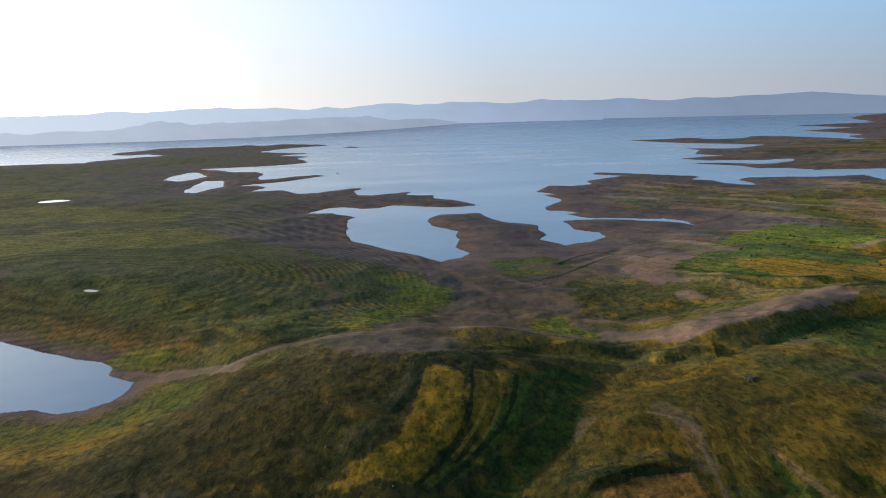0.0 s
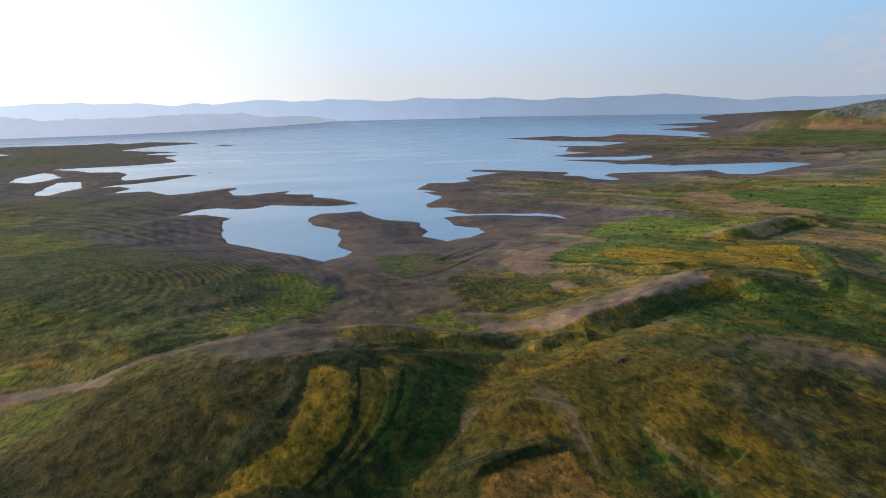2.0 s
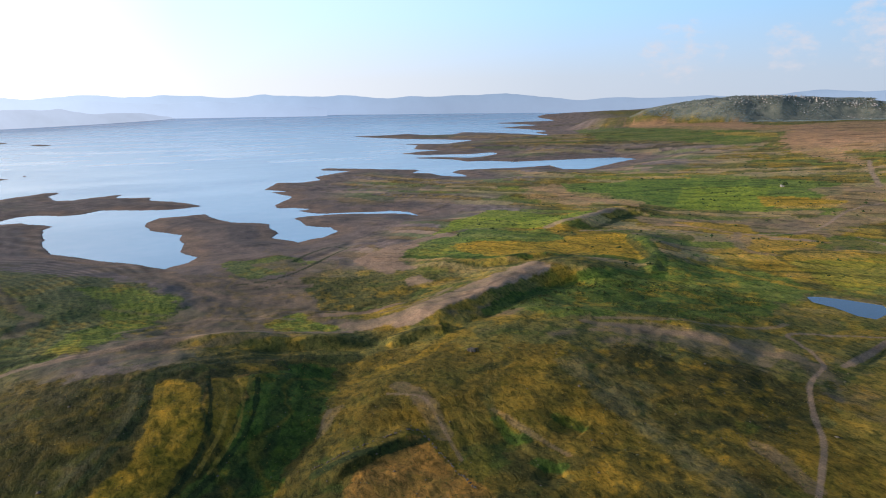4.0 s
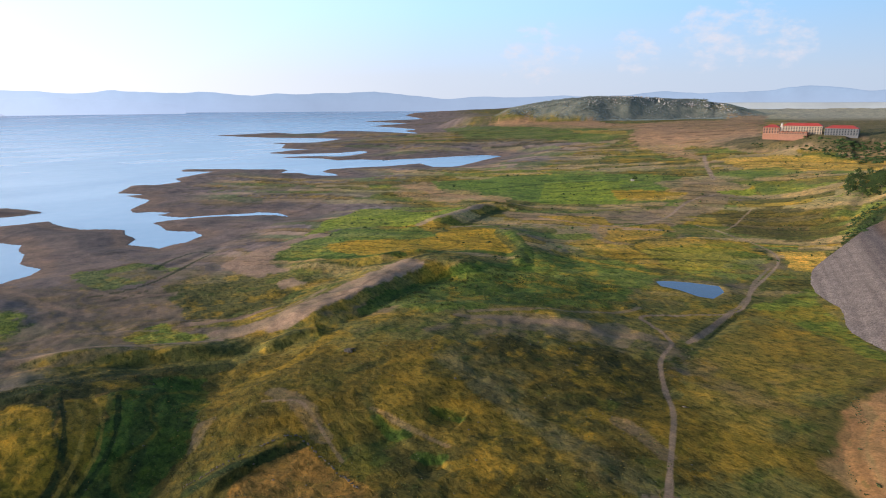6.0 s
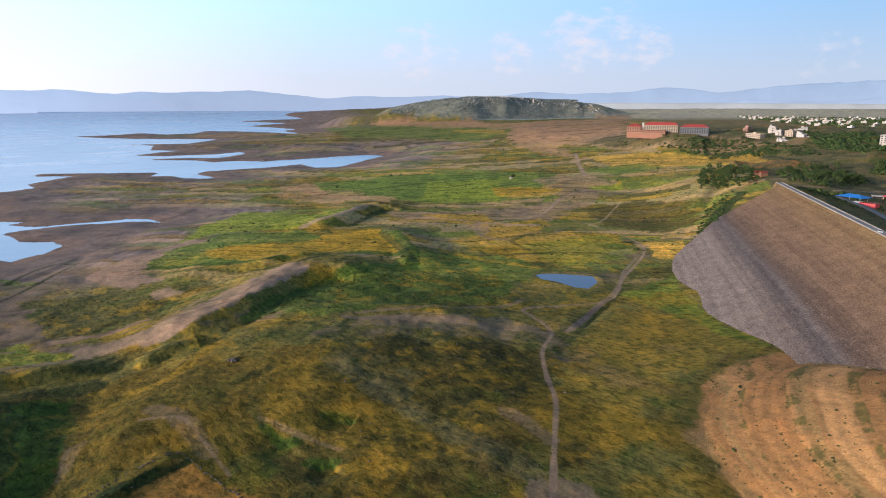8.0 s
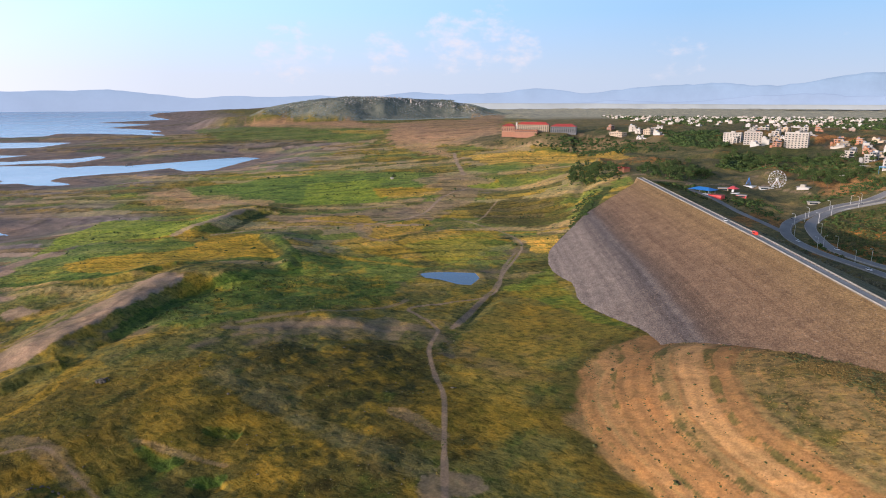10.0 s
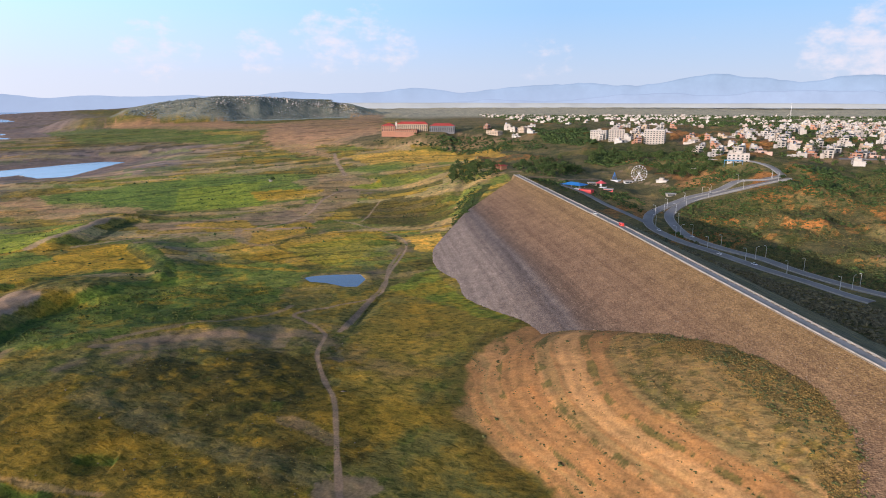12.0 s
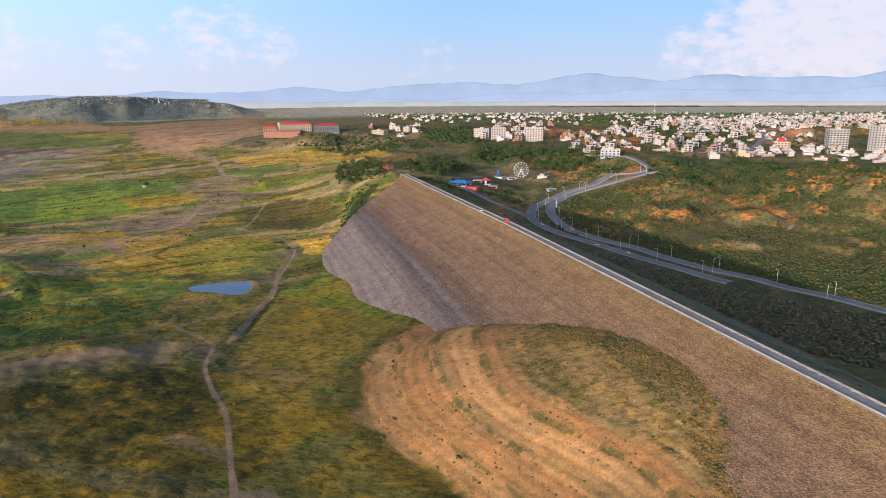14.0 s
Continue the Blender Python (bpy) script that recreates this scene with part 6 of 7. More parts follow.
kinds = [
    house("white three-storey plastered house with stepped flat roofs", 13, 11, 3, m_walls[0], 1),
    house("white four-storey house with deep verandas and roof tank", 12, 13, 4, m_walls[0], 2),
    house("cream three-storey house with flat roof terrace", 15, 11, 3, m_walls[1], 3),
    house("grey cement house, unpainted, four storeys high", 11, 12, 4, m_walls[2], 4),
    house("pinkish two-storey house with flat roof", 14, 10, 2, m_walls[3], 5),
    house("bare brick house still without plaster", 12, 10, 3, m_walls[4], 6),
    house("low white house with a small upper room", 16, 9, 2, m_walls[0], 7),
]
g = random.Random(5)
used = set()


def floors(p, size=0.0):
    """The lowest ground round each place."""
    return np.min([ground_height(p[:, 0] + a, p[:, 1] + b) for a, b in ((-size, -size), (size, -size), (-size, size), (size, size))][: 4 if size else 1], axis=0)


def found_house(pool, weights, x, y, z, turn):
    i = g.choices(range(len(pool)), weights)[0]
    ob = pool[i]
    m = Matrix.Translation((x, y, z)) @ Matrix.Rotation(turn, 4, "Z")
    if ob in used:
        stamp(ob, m)
    else:
        used.add(ob)
        ob.matrix_basis = m


FACING = radians(88)  # most fronts look over the lake bed
for ring, count, gap, seed, pool, weights in (
    (TOWN_MID, 16, 26, 31, kinds, (4, 3, 4, 3, 1, 2, 3)), (TOWN_SLOPE, 22, 20, 32, kinds, (4, 3, 4, 3, 2, 3, 3)), (TOWN_CORE, 130, 14, 33, kinds, (5, 4, 5, 4, 2, 3, 4)),
    (TOWN_EAST, 100, 17, 34, kinds, (4, 4, 5, 3, 2, 2, 3)), (TOWN_WEST, 7, 24, 35, kinds, (2, 1, 5, 1, 1, 1, 2))):
    p = spread(ring, count, gap, seed)
    for (x, y), z in zip(p, floors(p, 5.0)):
        found_house(pool, weights, x, y, z, FACING + g.choice((0, 0, math.pi / 2, math.pi)) + g.uniform(-0.3, 0.3))


# far houses, too small to tell apart
m_farwall, n, l = material("far_house_plaster")
geo = put(n, "ShaderNodeNewGeometry")
c = ramp(n, l, geo.outputs["Random Per Island"], [(0.0, (0.26, 0.25, 0.24)), (0.35, (0.45, 0.41, 0.36)), (0.55, (0.5, 0.475, 0.45)), (0.8, (0.44, 0.39, 0.34)), (1.0, (0.34, 0.22, 0.17))])
finish(n, l, mixed(n, l, "MULTIPLY", 0.5, c.outputs[0], ramp(n, l, grain(n, l, 0.3, 3).outputs["Fac"], [(0.3, (0.7, 0.7, 0.7)), (0.7, (1, 1, 1))]).outputs[0]), 0.85)


def hamlet(name, label, ring, count, gap, seed, clump=-2.0, size_=1.0):
    g_ = random.Random(seed)
    p = spread(ring, count, gap, seed)
    p = p[ripple(p[:, 0], p[:, 1], 160, seed, 3) > clump]
    bm = bmesh.new()
    for (x, y), z in zip(p, floors(p, 5.0)):
        m = Matrix.Translation((x, y, z)) @ Matrix.Rotation(FACING + g_.uniform(-0.4, 0.4), 4, "Z")
        w, d, h = size_ * g_.uniform(7, 15), size_ * g_.uniform(6, 11), (3.0 if size_ < 1 else g_.choice((3.0, 3.4, 6.2, 6.4)))
        k = len(bm.verts)
        box(bm, -w / 2, -d / 2, -4, w / 2, d / 2, h)
        box(bm, -w / 2 - 0.5, -d / 2 - 0.5, h + 0.02, w / 2 + 0.5, d / 2 + 0.5, h + 0.4)
        box(bm, -w * 0.3, -2, h + 0.42, -w * 0.3 + 3.5 * size_, 2, h + 2.6 * size_)
        for i in range(int(h / 3)):
            box(bm, -w * 0.4, d / 2 + 0.02, i * 3.1 + 1, w * 0.4, d / 2 + 0.08, i * 3.1 + 2.4)
        bm.verts.ensure_lookup_table()
        bmesh.ops.transform(bm, matrix=m, verts=bm.verts[k:])
    me = bpy.data.meshes.new(name)
    bm.to_mesh(me)
    bm.free()
    me.materials.append(m_farwall)
    return tagged(new(name, me), label, "houses", kind="stuff")


hamlet("far_town", "pale houses of the far town on the plain", TOWN_FAR, 560, 18, 36, -0.2)
hamlet("hill_village", "white houses of a village on the wooded hill", VILLAGE, 360, 8, 37, -0.35, 0.45)
hamlet("back_rows", "close-set pale houses of the town's back rows", TOWN_BACK, 300, 14, 38)


EAST_ROWS = [(1043, -232), (1095, -334), (939, -370), (894, -354), (913, -285), (930, -209)]
EAST_SLOPE = [(1636, -353), (1600, -474), (1247, -382), (1125, -290), (1191, -253)]
hamlet("east_rows", "low white and cream houses below the towers", EAST_ROWS, 34, 13, 39)
hamlet("slope_rows", "pale houses climbing the orange slope", EAST_SLOPE, 26, 15, 40)


# ---- large buildings ----
def block(label, w, d, storeys, wall, name="apartment_block", trim=None):
    ob = tagged(new(name), label, "building")
    h = storeys * 3.2
    bm = bmesh.new()
    box(bm, -w / 2, -d / 2, -5, w / 2, d / 2, h)
    part("wall_body", bm, wall, ob)
    for k in range(1, storeys + 1):
        bm = bmesh.new()
        box(bm, -w / 2 - 0.5, -d / 2 - 0.5, k * 3.2 - 0.15, w / 2 + 0.5, d / 2 + 1.2, k * 3.2 + 0.15)
        part("floor_slab", bm, m_slab if trim is None else trim, ob)
        bm = bmesh.new()
        box(bm, -w * 0.42, d / 2 + 1.0, k * 3.2 - 3.0, w * 0.42, d / 2 + 1.15, k * 3.2 - 2.2)
        part("balcony_rail", bm, wall, ob)
    bm = bmesh.new()
    for x0, y0, x1, y1 in ((-w / 2, -d / 2, w / 2, -d / 2 + 0.3), (-w / 2, d / 2 - 0.3, w / 2, d / 2), (-w / 2, -d / 2 + 0.3, -w / 2 + 0.3, d / 2 - 0.3), (w / 2 - 0.3, -d / 2 + 0.3, w / 2, d / 2 - 0.3)):
        box(bm, x0, y0, h + 0.15, x1, y1, h + 1.2)
    part("parapet", bm, wall, ob)
    bm = bmesh.new()
    box(bm, -3, -3, h + 0.15, 3, 3, h + 3.6)
    part("lift_house", bm, wall, ob)
    cols = int(w / 4.2)
    for k in range(storeys):
        for i in range(cols):
            wall_window(ob, -w / 2 + (i + 0.5) * w / cols, d / 2, k * 3.2 + 0.8, 0, 2.2, 1.6)
        for i in range(3):
            wall_window(ob, -w / 2, -d / 2 + (i + 0.5) * d / 3, k * 3.2 + 0.9, math.pi / 2, 1.8, 1.6)
            wall_window(ob, w / 2, -d / 2 + (i + 0.5) * d / 3, k * 3.2 + 0.9, -math.pi / 2, 1.8, 1.6)
    return ob


settle(block("white seven-storey apartment block above the scrub", 32, 16, 7, m_walls[0]), *BLOCK_A, FACING)
settle(block("white five-storey apartment block", 26, 15, 6, m_walls[0]), *BLOCK_B, FACING + 0.2)
settle(block("unfinished brown concrete block with open floors", 28, 15, 5, m_walls[2]), *BLOCK_C, FACING)
settle(block("tall cream and white apartment tower", 26, 18, 9, m_walls[0], "apartment_tower"), *TOWER_A, FACING + 0.1)
settle(block("tall white apartment tower beside the road", 22, 18, 10, m_walls[0], "apartment_tower"), *TOWER_B, FACING + 0.3)
mansion = settle(block("white mansion above the road junction with a blue awning", 24, 15, 3, m_walls[0], "mansion"), *MANSION, FACING)
bm = bmesh.new()
box(bm, -6, 9, 2.6, 15, 16, 3.2)
for x in (-5.5, 4.5, 14.5):
    tube(bm, (x, 15.5, -5), (x, 15.5, 2.7), 0.15, 0.15)
part("awning", bm, simple("blue_awning_sheet", (0.08, 0.28, 0.5), 0.5, 0.4, 0.15), mansion, "blue sheet awning")
settle(block("cream terraced villa on the bank", 30, 14, 3, m_walls[1], "villa"), *VILLA, FACING - 0.3)
settle(block("cream villa standing on an orange bank", 16, 12, 3, m_walls[1], "villa"), *VILLA_B, FACING - 0.3)
dome = settle(block("cream hall with a round red roof tank", 22, 16, 3, m_walls[1], "hall"), *RED_TANK, FACING)
bm = bmesh.new()
bmesh.ops.create_uvsphere(bm, u_segments=20, v_segments=12, radius=5.5, matrix=Matrix.Translation((0, 0, 12.0)) @ Matrix.Diagonal((1, 1, 0.85, 1)))
part("dome", bm, simple("bright_red_paint", (0.65, 0.03, 0.04), 0.45, 0.5, 0.1), dome, "bright red dome", smooth=True)

# the red-roofed hotel on its bluff
m_brickwall = wall_paint("red_brick_and_plaster", (0.30, 0.15, 0.10))
m_greywall = wall_paint("bluish_grey_plaster", (0.15, 0.16, 0.18))


def hip(bm, x0, y0, z, x1, y1, rise, over=1.2):
    x0, y0, x1, y1 = x0 - over, y0 - over, x1 + over, y1 + over
    inset = min(x1 - x0, y1 - y0) / 2
    lo = [bm.verts.new((x, y, z)) for x, y in ((x0, y0), (x1, y0), (x1, y1), (x0, y1))]
    if x1 - x0 > y1 - y0:
        a, b = bm.verts.new((x0 + inset, (y0 + y1) / 2, z + rise)), bm.verts.new((x1 - inset, (y0 + y1) / 2, z + rise))
        for f in ((lo[0], lo[1], b, a), (lo[1], lo[2], b), (lo[2], lo[3], a, b), (lo[3], lo[0], a)):
            bm.faces.new(f)
    else:
        a, b = bm.verts.new(((x0 + x1) / 2, y0 + inset, z + rise)), bm.verts.new(((x0 + x1) / 2, y1 - inset, z + rise))
        for f in ((lo[0], lo[1], a), (lo[1], lo[2], b, a), (lo[2], lo[3], b), (lo[3], lo[0], a, b)):
            bm.faces.new(f)
    bm.faces.new(lo[::-1])


hotel = tagged(new("hotel"), "large hotel with red hipped roofs, brick terraces and grey wing", "hotel")
wings = [(72, -14, 112, 16, 19, m_brickwall, m_redroof), (-26, -10, 66, 12, 24, m_walls[1], m_redroof), (-106, -12, -32, 18, 20, m_greywall, m_redroof), (4, 14, 70, 34, 8, m_brickwall, m_brickwall)]
for x0, y0, x1, y1, h, wall, roof in wings:
    bm = bmesh.new()
    box(bm, x0, y0, -12, x1, y1, h)
    wing = part("wing", bm, wall, hotel)
    bm = bmesh.new()
    if roof is m_redroof:
        hip(bm, x0, y0, h, x1, y1, 7)
    else:
        for k in range(6):
            hip(bm, x0 + k * 11, y0, h, x0 + k * 11 + 9.6, y1, 3.5, 0.5)
    part("roof", bm, roof if roof is m_redroof else simple("orange_terrace_roofs", (0.38, 0.16, 0.09), 0.8, 0.3, 0.2), hotel)
    cols = int((x1 - x0) / 6)
    for k in range(1, int(h / 3.8)):
        bm = bmesh.new()
        box(bm, x0 - 0.3, y1, k * 3.8 - 0.2, x1 + 0.3, y1 + 0.9, k * 3.8 + 0.15)
        part("floor_band", bm, m_walls[1] if wall is not m_greywall else m_greywall, wing)
        for i in range(cols):
            win = wall_window(hotel, x0 + (i + 0.5) * (x1 - x0) / cols, y1, k * 3.8 + 0.5, 0, 3.0, 2.4)
bm = bmesh.new()
box(bm, 66.2, 4, -10, 71.5, 10, 28)
hip(bm, 66.2, 4, 28, 71.5, 10, 3, 0.6)
part("tower", bm, m_walls[0], hotel, "pale stair tower")
settle(hotel, *HOTEL, radians(108), 10).scale = (0.7, 0.7, 0.72)

# ---- fairground below the dam ----
m_whitepaint = simple("white_enamel", (0.55, 0.55, 0.56), 0.4, 0.5, 0.1)
m_bluesheet = simple("blue_sheet_roof", (0.03, 0.2, 0.55), 0.5, 0.4, 0.15)
m_redsheet = simple("red_sheet_wall", (0.6, 0.08, 0.08), 0.5, 0.4, 0.15)
wheel = tagged(new("ferris_wheel"), "white steel ferris wheel with many cabins", "ferris wheel")
R, HUB = 9.5, 11.5
for y in (-1.3, 1.3):
    for rr in (R, R * 0.72):
        bm = bmesh.new()
        for k in range(24):
            a, b = k * math.pi / 12, (k + 1) * math.pi / 12
            tube(bm, (rr * math.cos(a), y, HUB + rr * math.sin(a)), (rr * math.cos(b), y, HUB + rr * math.sin(b)), 0.07, 0.07, 5)
        part("rim", bm, m_whitepaint, wheel)
    for k in range(12):
        a = k * math.pi / 6
        bm = bmesh.new()
        tube(bm, (0, y, HUB), (R * math.cos(a), y, HUB + R * math.sin(a)), 0.06, 0.05, 5)
        part("spoke", bm, m_whitepaint, wheel)
    for x in (-6, 6):
        bm = bmesh.new()
        tube(bm, (x, y * 2.2, -1), (0, y, HUB), 0.35, 0.22, 6)
        part("leg", bm, m_whitepaint, wheel)
bm = bmesh.new()
tube(bm, (0, -1.8, HUB), (0, 1.8, HUB), 0.8, 0.8, 12)
part("hub", bm, m_whitepaint, wheel)
for k in range(16):
    a = k * math.pi / 8
    x, z = R * math.cos(a), HUB + R * math.sin(a)
    bm = bmesh.new()
    box(bm, x - 0.4, -0.5, z - 1.3, x + 0.4, 0.5, z - 0.4)
    tube(bm, (x, -1.3, z), (x, 1.3, z), 0.08, 0.08, 5)
    part("cabin", bm, m_whitepaint, wheel)
bm = bmesh.new()
box(bm, -9, -5, -3, 9, 5, 0.7)
part("platform", bm, m_whitepaint, wheel)
settle(wheel, *WHEEL, radians(80), 6)

tent = tagged(new("pavilion"), "open pavilion under a bright blue sheet roof", "pavilion")
bm = bmesh.new()
hip(bm, -12, -7, 3.6, 12, 7, 2.6)
part("roof", bm, m_bluesheet, tent)
for x in (-10, 0, 10):
    for y in (-6, 6):
        bm = bmesh.new()
        tube(bm, (x, y, -3), (x, y, 3.7), 0.2, 0.2)
        part("post", bm, m_whitepaint, tent)
settle(tent, *TENT, radians(70), 6)
stall = tagged(new("stall"), "low red and white fairground stall", "stall")
bm = bmesh.new()
box(bm, -10, -4, -3, 4, 4, 3.4)
part("red_hall", bm, m_redsheet, stall)
bm = bmesh.new()
box(bm, 4.01, -4, -3, 10, 4, 4)
part("white_hall", bm, m_whitepaint, stall)
bm = bmesh.new()
box(bm, -10.6, -4.6, 3.41, 4, 4.6, 3.7)
part("roof", bm, m_redroof, stall)
settle(stall, *STALL, radians(75), 6)
ride = tagged(new("carousel"), "round carousel with red and white canopy", "carousel")
bm = bmesh.new()
bmesh.ops.create_cone(bm, segments=16, radius1=6.5, radius2=0.3, depth=3, cap_ends=True, matrix=Matrix.Translation((0, 0, 6.2)))
part("canopy", bm, m_redsheet, ride)
bm = bmesh.new()
tube(bm, (0, 0, -2), (0, 0, 7.5), 1.4, 1.2, 12)
part("centre_column", bm, m_whitepaint, ride)
bm = bmesh.new()
bmesh.ops.create_cone(bm, segments=16, radius1=7, radius2=7, depth=3, cap_ends=True, matrix=Matrix.Translation((0, 0, -0.9)))
part("deck", bm, m_whitepaint, ride)
settle(ride, *RIDE, 0, 4)
swing = tagged(new("swing_tower"), "blue and white swing ride tower", "swing ride")
bm = bmesh.new()
for x in (-3, 3):
    for y in (-3, 3):
        tube(bm, (x, y, -2), (0, 0, 11), 0.25, 0.2)
part("mast", bm, m_bluesheet, swing)
bm = bmesh.new()
box(bm, -8, -5, -2, 8, 5, 1.6)
part("platform", bm, m_whitepaint, swing)
settle(swing, *SWING, radians(70), 5)
kiosk = tagged(new("kiosk"), "small white kiosk with a flat roof", "kiosk")
bm = bmesh.new()
box(bm, -6, -4, -3, 6, 4, 4)
part("wall_body", bm, m_walls[0], kiosk)
bm = bmesh.new()
box(bm, -7, -5, 4.01, 7, 5, 4.4)
part("roof", bm, m_slab, kiosk)
bm = bmesh.new()
box(bm, -2, -2, 4.41, 3, 3, 7)
part("upper_room", bm, m_walls[0], kiosk)
settle(kiosk, *KIOSK, radians(80), 5)
# booths, low walls and sheds round the rides
for (bx, by), label, paint in ((BOOTH_A, "pale ticket booth beside the rides", m_whitepaint), (BOOTH_B, "cream snack booth with a sheet roof", m_walls[1]), (BOOTH_C, "low red sheet booth", m_redsheet), (BOOTH_D, "white roadside shop with a flat roof", m_walls[0]), (BOOTH_E, "grey cement shed beside the road", m_walls[2]), (BOOTH_F, "white roadside shop with an open front", m_walls[0])):
    booth = tagged(new("booth"), label, "booth", "booths of the fairground")
    bm = bmesh.new()
    box(bm, -5, -3, -2, 5, 3, 3)
    part("wall_body", bm, paint, booth)
    bm = bmesh.new()
    box(bm, -5.6, -3.6, 3.01, 5.6, 4.6, 3.3)
    part("roof", bm, m_slab, booth)
    bm = bmesh.new()
    box(bm, -4, 3.0, 0.9, 4, 3.08, 2.5)
    part("counter_opening", bm, m_glass, booth)
    settle(booth, bx, by, FACING + 0.01 * bx % 0.6, 4)
hut = tagged(new("hut"), "orange brick gate hut at the dam's end", "hut")
bm = bmesh.new()
box(bm, -6, -5, -3, 6, 5, 6)
part("wall_body", bm, m_walls[4], hut)
bm = bmesh.new()
hip(bm, -6, -5, 6.01, 6, 5, 2.4)
part("roof", bm, m_redroof, hut)
settle(hut, *ROUND_HUT, radians(60), 5)
for sx, sy, hh in ((*MAST, 62), (*MAST_B, 40)):
    mast = tagged(new("radio_mast"), "tall slender radio mast over the town", "mast", "radio masts")
    bm = bmesh.new()
    for k in range(3):
        a = k * 2.094
        tube(bm, (2.6 * math.cos(a), 2.6 * math.sin(a), -2), (0.5 * math.cos(a), 0.5 * math.sin(a), hh), 0.3, 0.16, 5)
    part("legs", bm, m_steel, mast)
    for j in range(1, 9):
        bm = bmesh.new()
        rr = 2.6 - 2.1 * j / 9
        for k in range(3):
            a, b = k * 2.094, (k + 1) * 2.094
            tube(bm, (rr * math.cos(a), rr * math.sin(a), hh * j / 9), (rr * math.cos(b), rr * math.sin(b), hh * j / 9), 0.12, 0.12, 4)
        part("brace", bm, m_steel, mast)
    settle(mast, sx, sy, 0, 2)

# ---- on the lake bed ----
m_boat = simple("weathered_white_boat_paint", (0.6, 0.58, 0.52), 0.5, 1.0, 0.2)
for bx, by, turn in (*BOAT_A, 0.4), (*BOAT_B, 2.2), (*BOAT_C, 1.1):
    boat = tagged(new("boat"), "small white wooden boat drawn up at the inlet", "boat", "boats at the inlet")
    bm = bmesh.new()
    rings_ = []
    for u, half, keel in ((-3.4, 0.75, 0.1), (-2, 1.0, -0.1), (0.5, 1.05, -0.15), (2.4, 0.7, 0.0), (3.8, 0.08, 0.5)):
        rings_.append([bm.verts.new(v_) for v_ in ((u, -half, 1.0 + 0.12 * abs(u) / 3), (u, -half * 0.6, keel + 0.15), (u, half * 0.6, keel + 0.15), (u, half, 1.0 + 0.12 * abs(u) / 3))])
    for r0, r1 in zip(rings_[:-1], rings_[1:]):
        for k in range(3):
            bm.faces.new((r0[k], r0[k + 1], r1[k + 1], r1[k]))
    bm.faces.new(rings_[0][::-1])
    bmesh.ops.solidify(bm, geom=bm.faces[:], thickness=0.08)
    part("hull", bm, m_boat, boat)
    for u in (-1.6, 0.2, 1.8):
        bm = bmesh.new()
        box(bm, u - 0.18, -0.72, 0.72, u + 0.18, 0.72, 0.78)
        part("thwart", bm, m_door, boat)
    boat.matrix_basis = Matrix.Translation((bx, by, max(0.1, floor_at(bx, by)) + 0.05)) @ Matrix.Rotation(turn, 4, "Z")
shed = tagged(new("hut"), "small whitewashed hut beside a lone tree", "hut")
bm = bmesh.new()
box(bm, -2.2, -1.7, -1.5, 2.2, 1.7, 2.4)
part("wall_body", bm, m_walls[0], shed)
bm = bmesh.new()
box(bm, -2.6, -2.1, 2.41, 2.6, 2.1, 2.65)
part("roof", bm, m_slab, shed)
bm = bmesh.new()
box(bm, -0.5, 1.7, 0, 0.5, 1.78, 2.0)
part("door", bm, m_door, shed)
settle(shed, HUT[0], HUT[1], radians(60), 2)

# ---- trees ----
def leaf_material(name, dark, light):
    m, n, l = material(name)
    geo = put(n, "ShaderNodeNewGeometry")
    info = put(n, "ShaderNodeObjectInfo")
    c = ramp(n, l, geo.outputs["Random Per Island"], [(0.0, dark), (1.0, light)]).outputs[0]
    c = mixed(n, l, "MULTIPLY", 1.0, c, ramp(n, l, info.outputs["Random"], [(0, (0.7, 0.75, 0.7)), (1, (1.25, 1.15, 1.0))]).outputs[0])
    c = mixed(n, l, "MULTIPLY", 0.7, c, ramp(n, l, grain(n, l, 2.5, 4, 0.7).outputs["Fac"], [(0.35, (0.35, 0.4, 0.35)), (0.65, (1.3, 1.3, 1.2))]).outputs[0])
    finish(n, l, c, 0.8, specular=0.15)
    return m


m_leaf = leaf_material("green_leaves", (0.028, 0.052, 0.018), (0.075, 0.11, 0.034))
m_olive = leaf_material("dusty_scrub_leaves", (0.05, 0.062, 0.026), (0.125, 0.125, 0.048))
m_dry = leaf_material("dry_tussocks", (0.10, 0.075, 0.028), (0.36, 0.22, 0.075))
# hill woods paled and blued: distance haze put into the leaf colour
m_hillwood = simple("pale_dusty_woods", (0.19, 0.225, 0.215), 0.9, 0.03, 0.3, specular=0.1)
m_lee = leaf_material("grey_brown_scrub", (0.075, 0.072, 0.05), (0.17, 0.155, 0.105))
m_basin = leaf_material("yellow_green_weeds", (0.045, 0.06, 0.015), (0.115, 0.125, 0.028))
m_straw = leaf_material("golden_grass_tufts", (0.10, 0.075, 0.015), (0.34, 0.22, 0.03))
m_bark = simple("grey_brown_bark", (0.13, 0.09, 0.06), 0.95, 1.5, 0.3, 0.5)


def tree(label, high, wide, seed):
    g_ = np.random.default_rng(seed)
    ob = tagged(new("tree"), label, "tree", "trees round the town")
    bm = bmesh.new()
    lean = g_.uniform(-0.3, 0.3, 2)
    tube(bm, (0, 0, -0.8), (lean[0], lean[1], high * 0.5), 0.3, 0.17, 7)
    for k in range(5):
        a = k * 1.257 + g_.uniform(-0.3, 0.3)
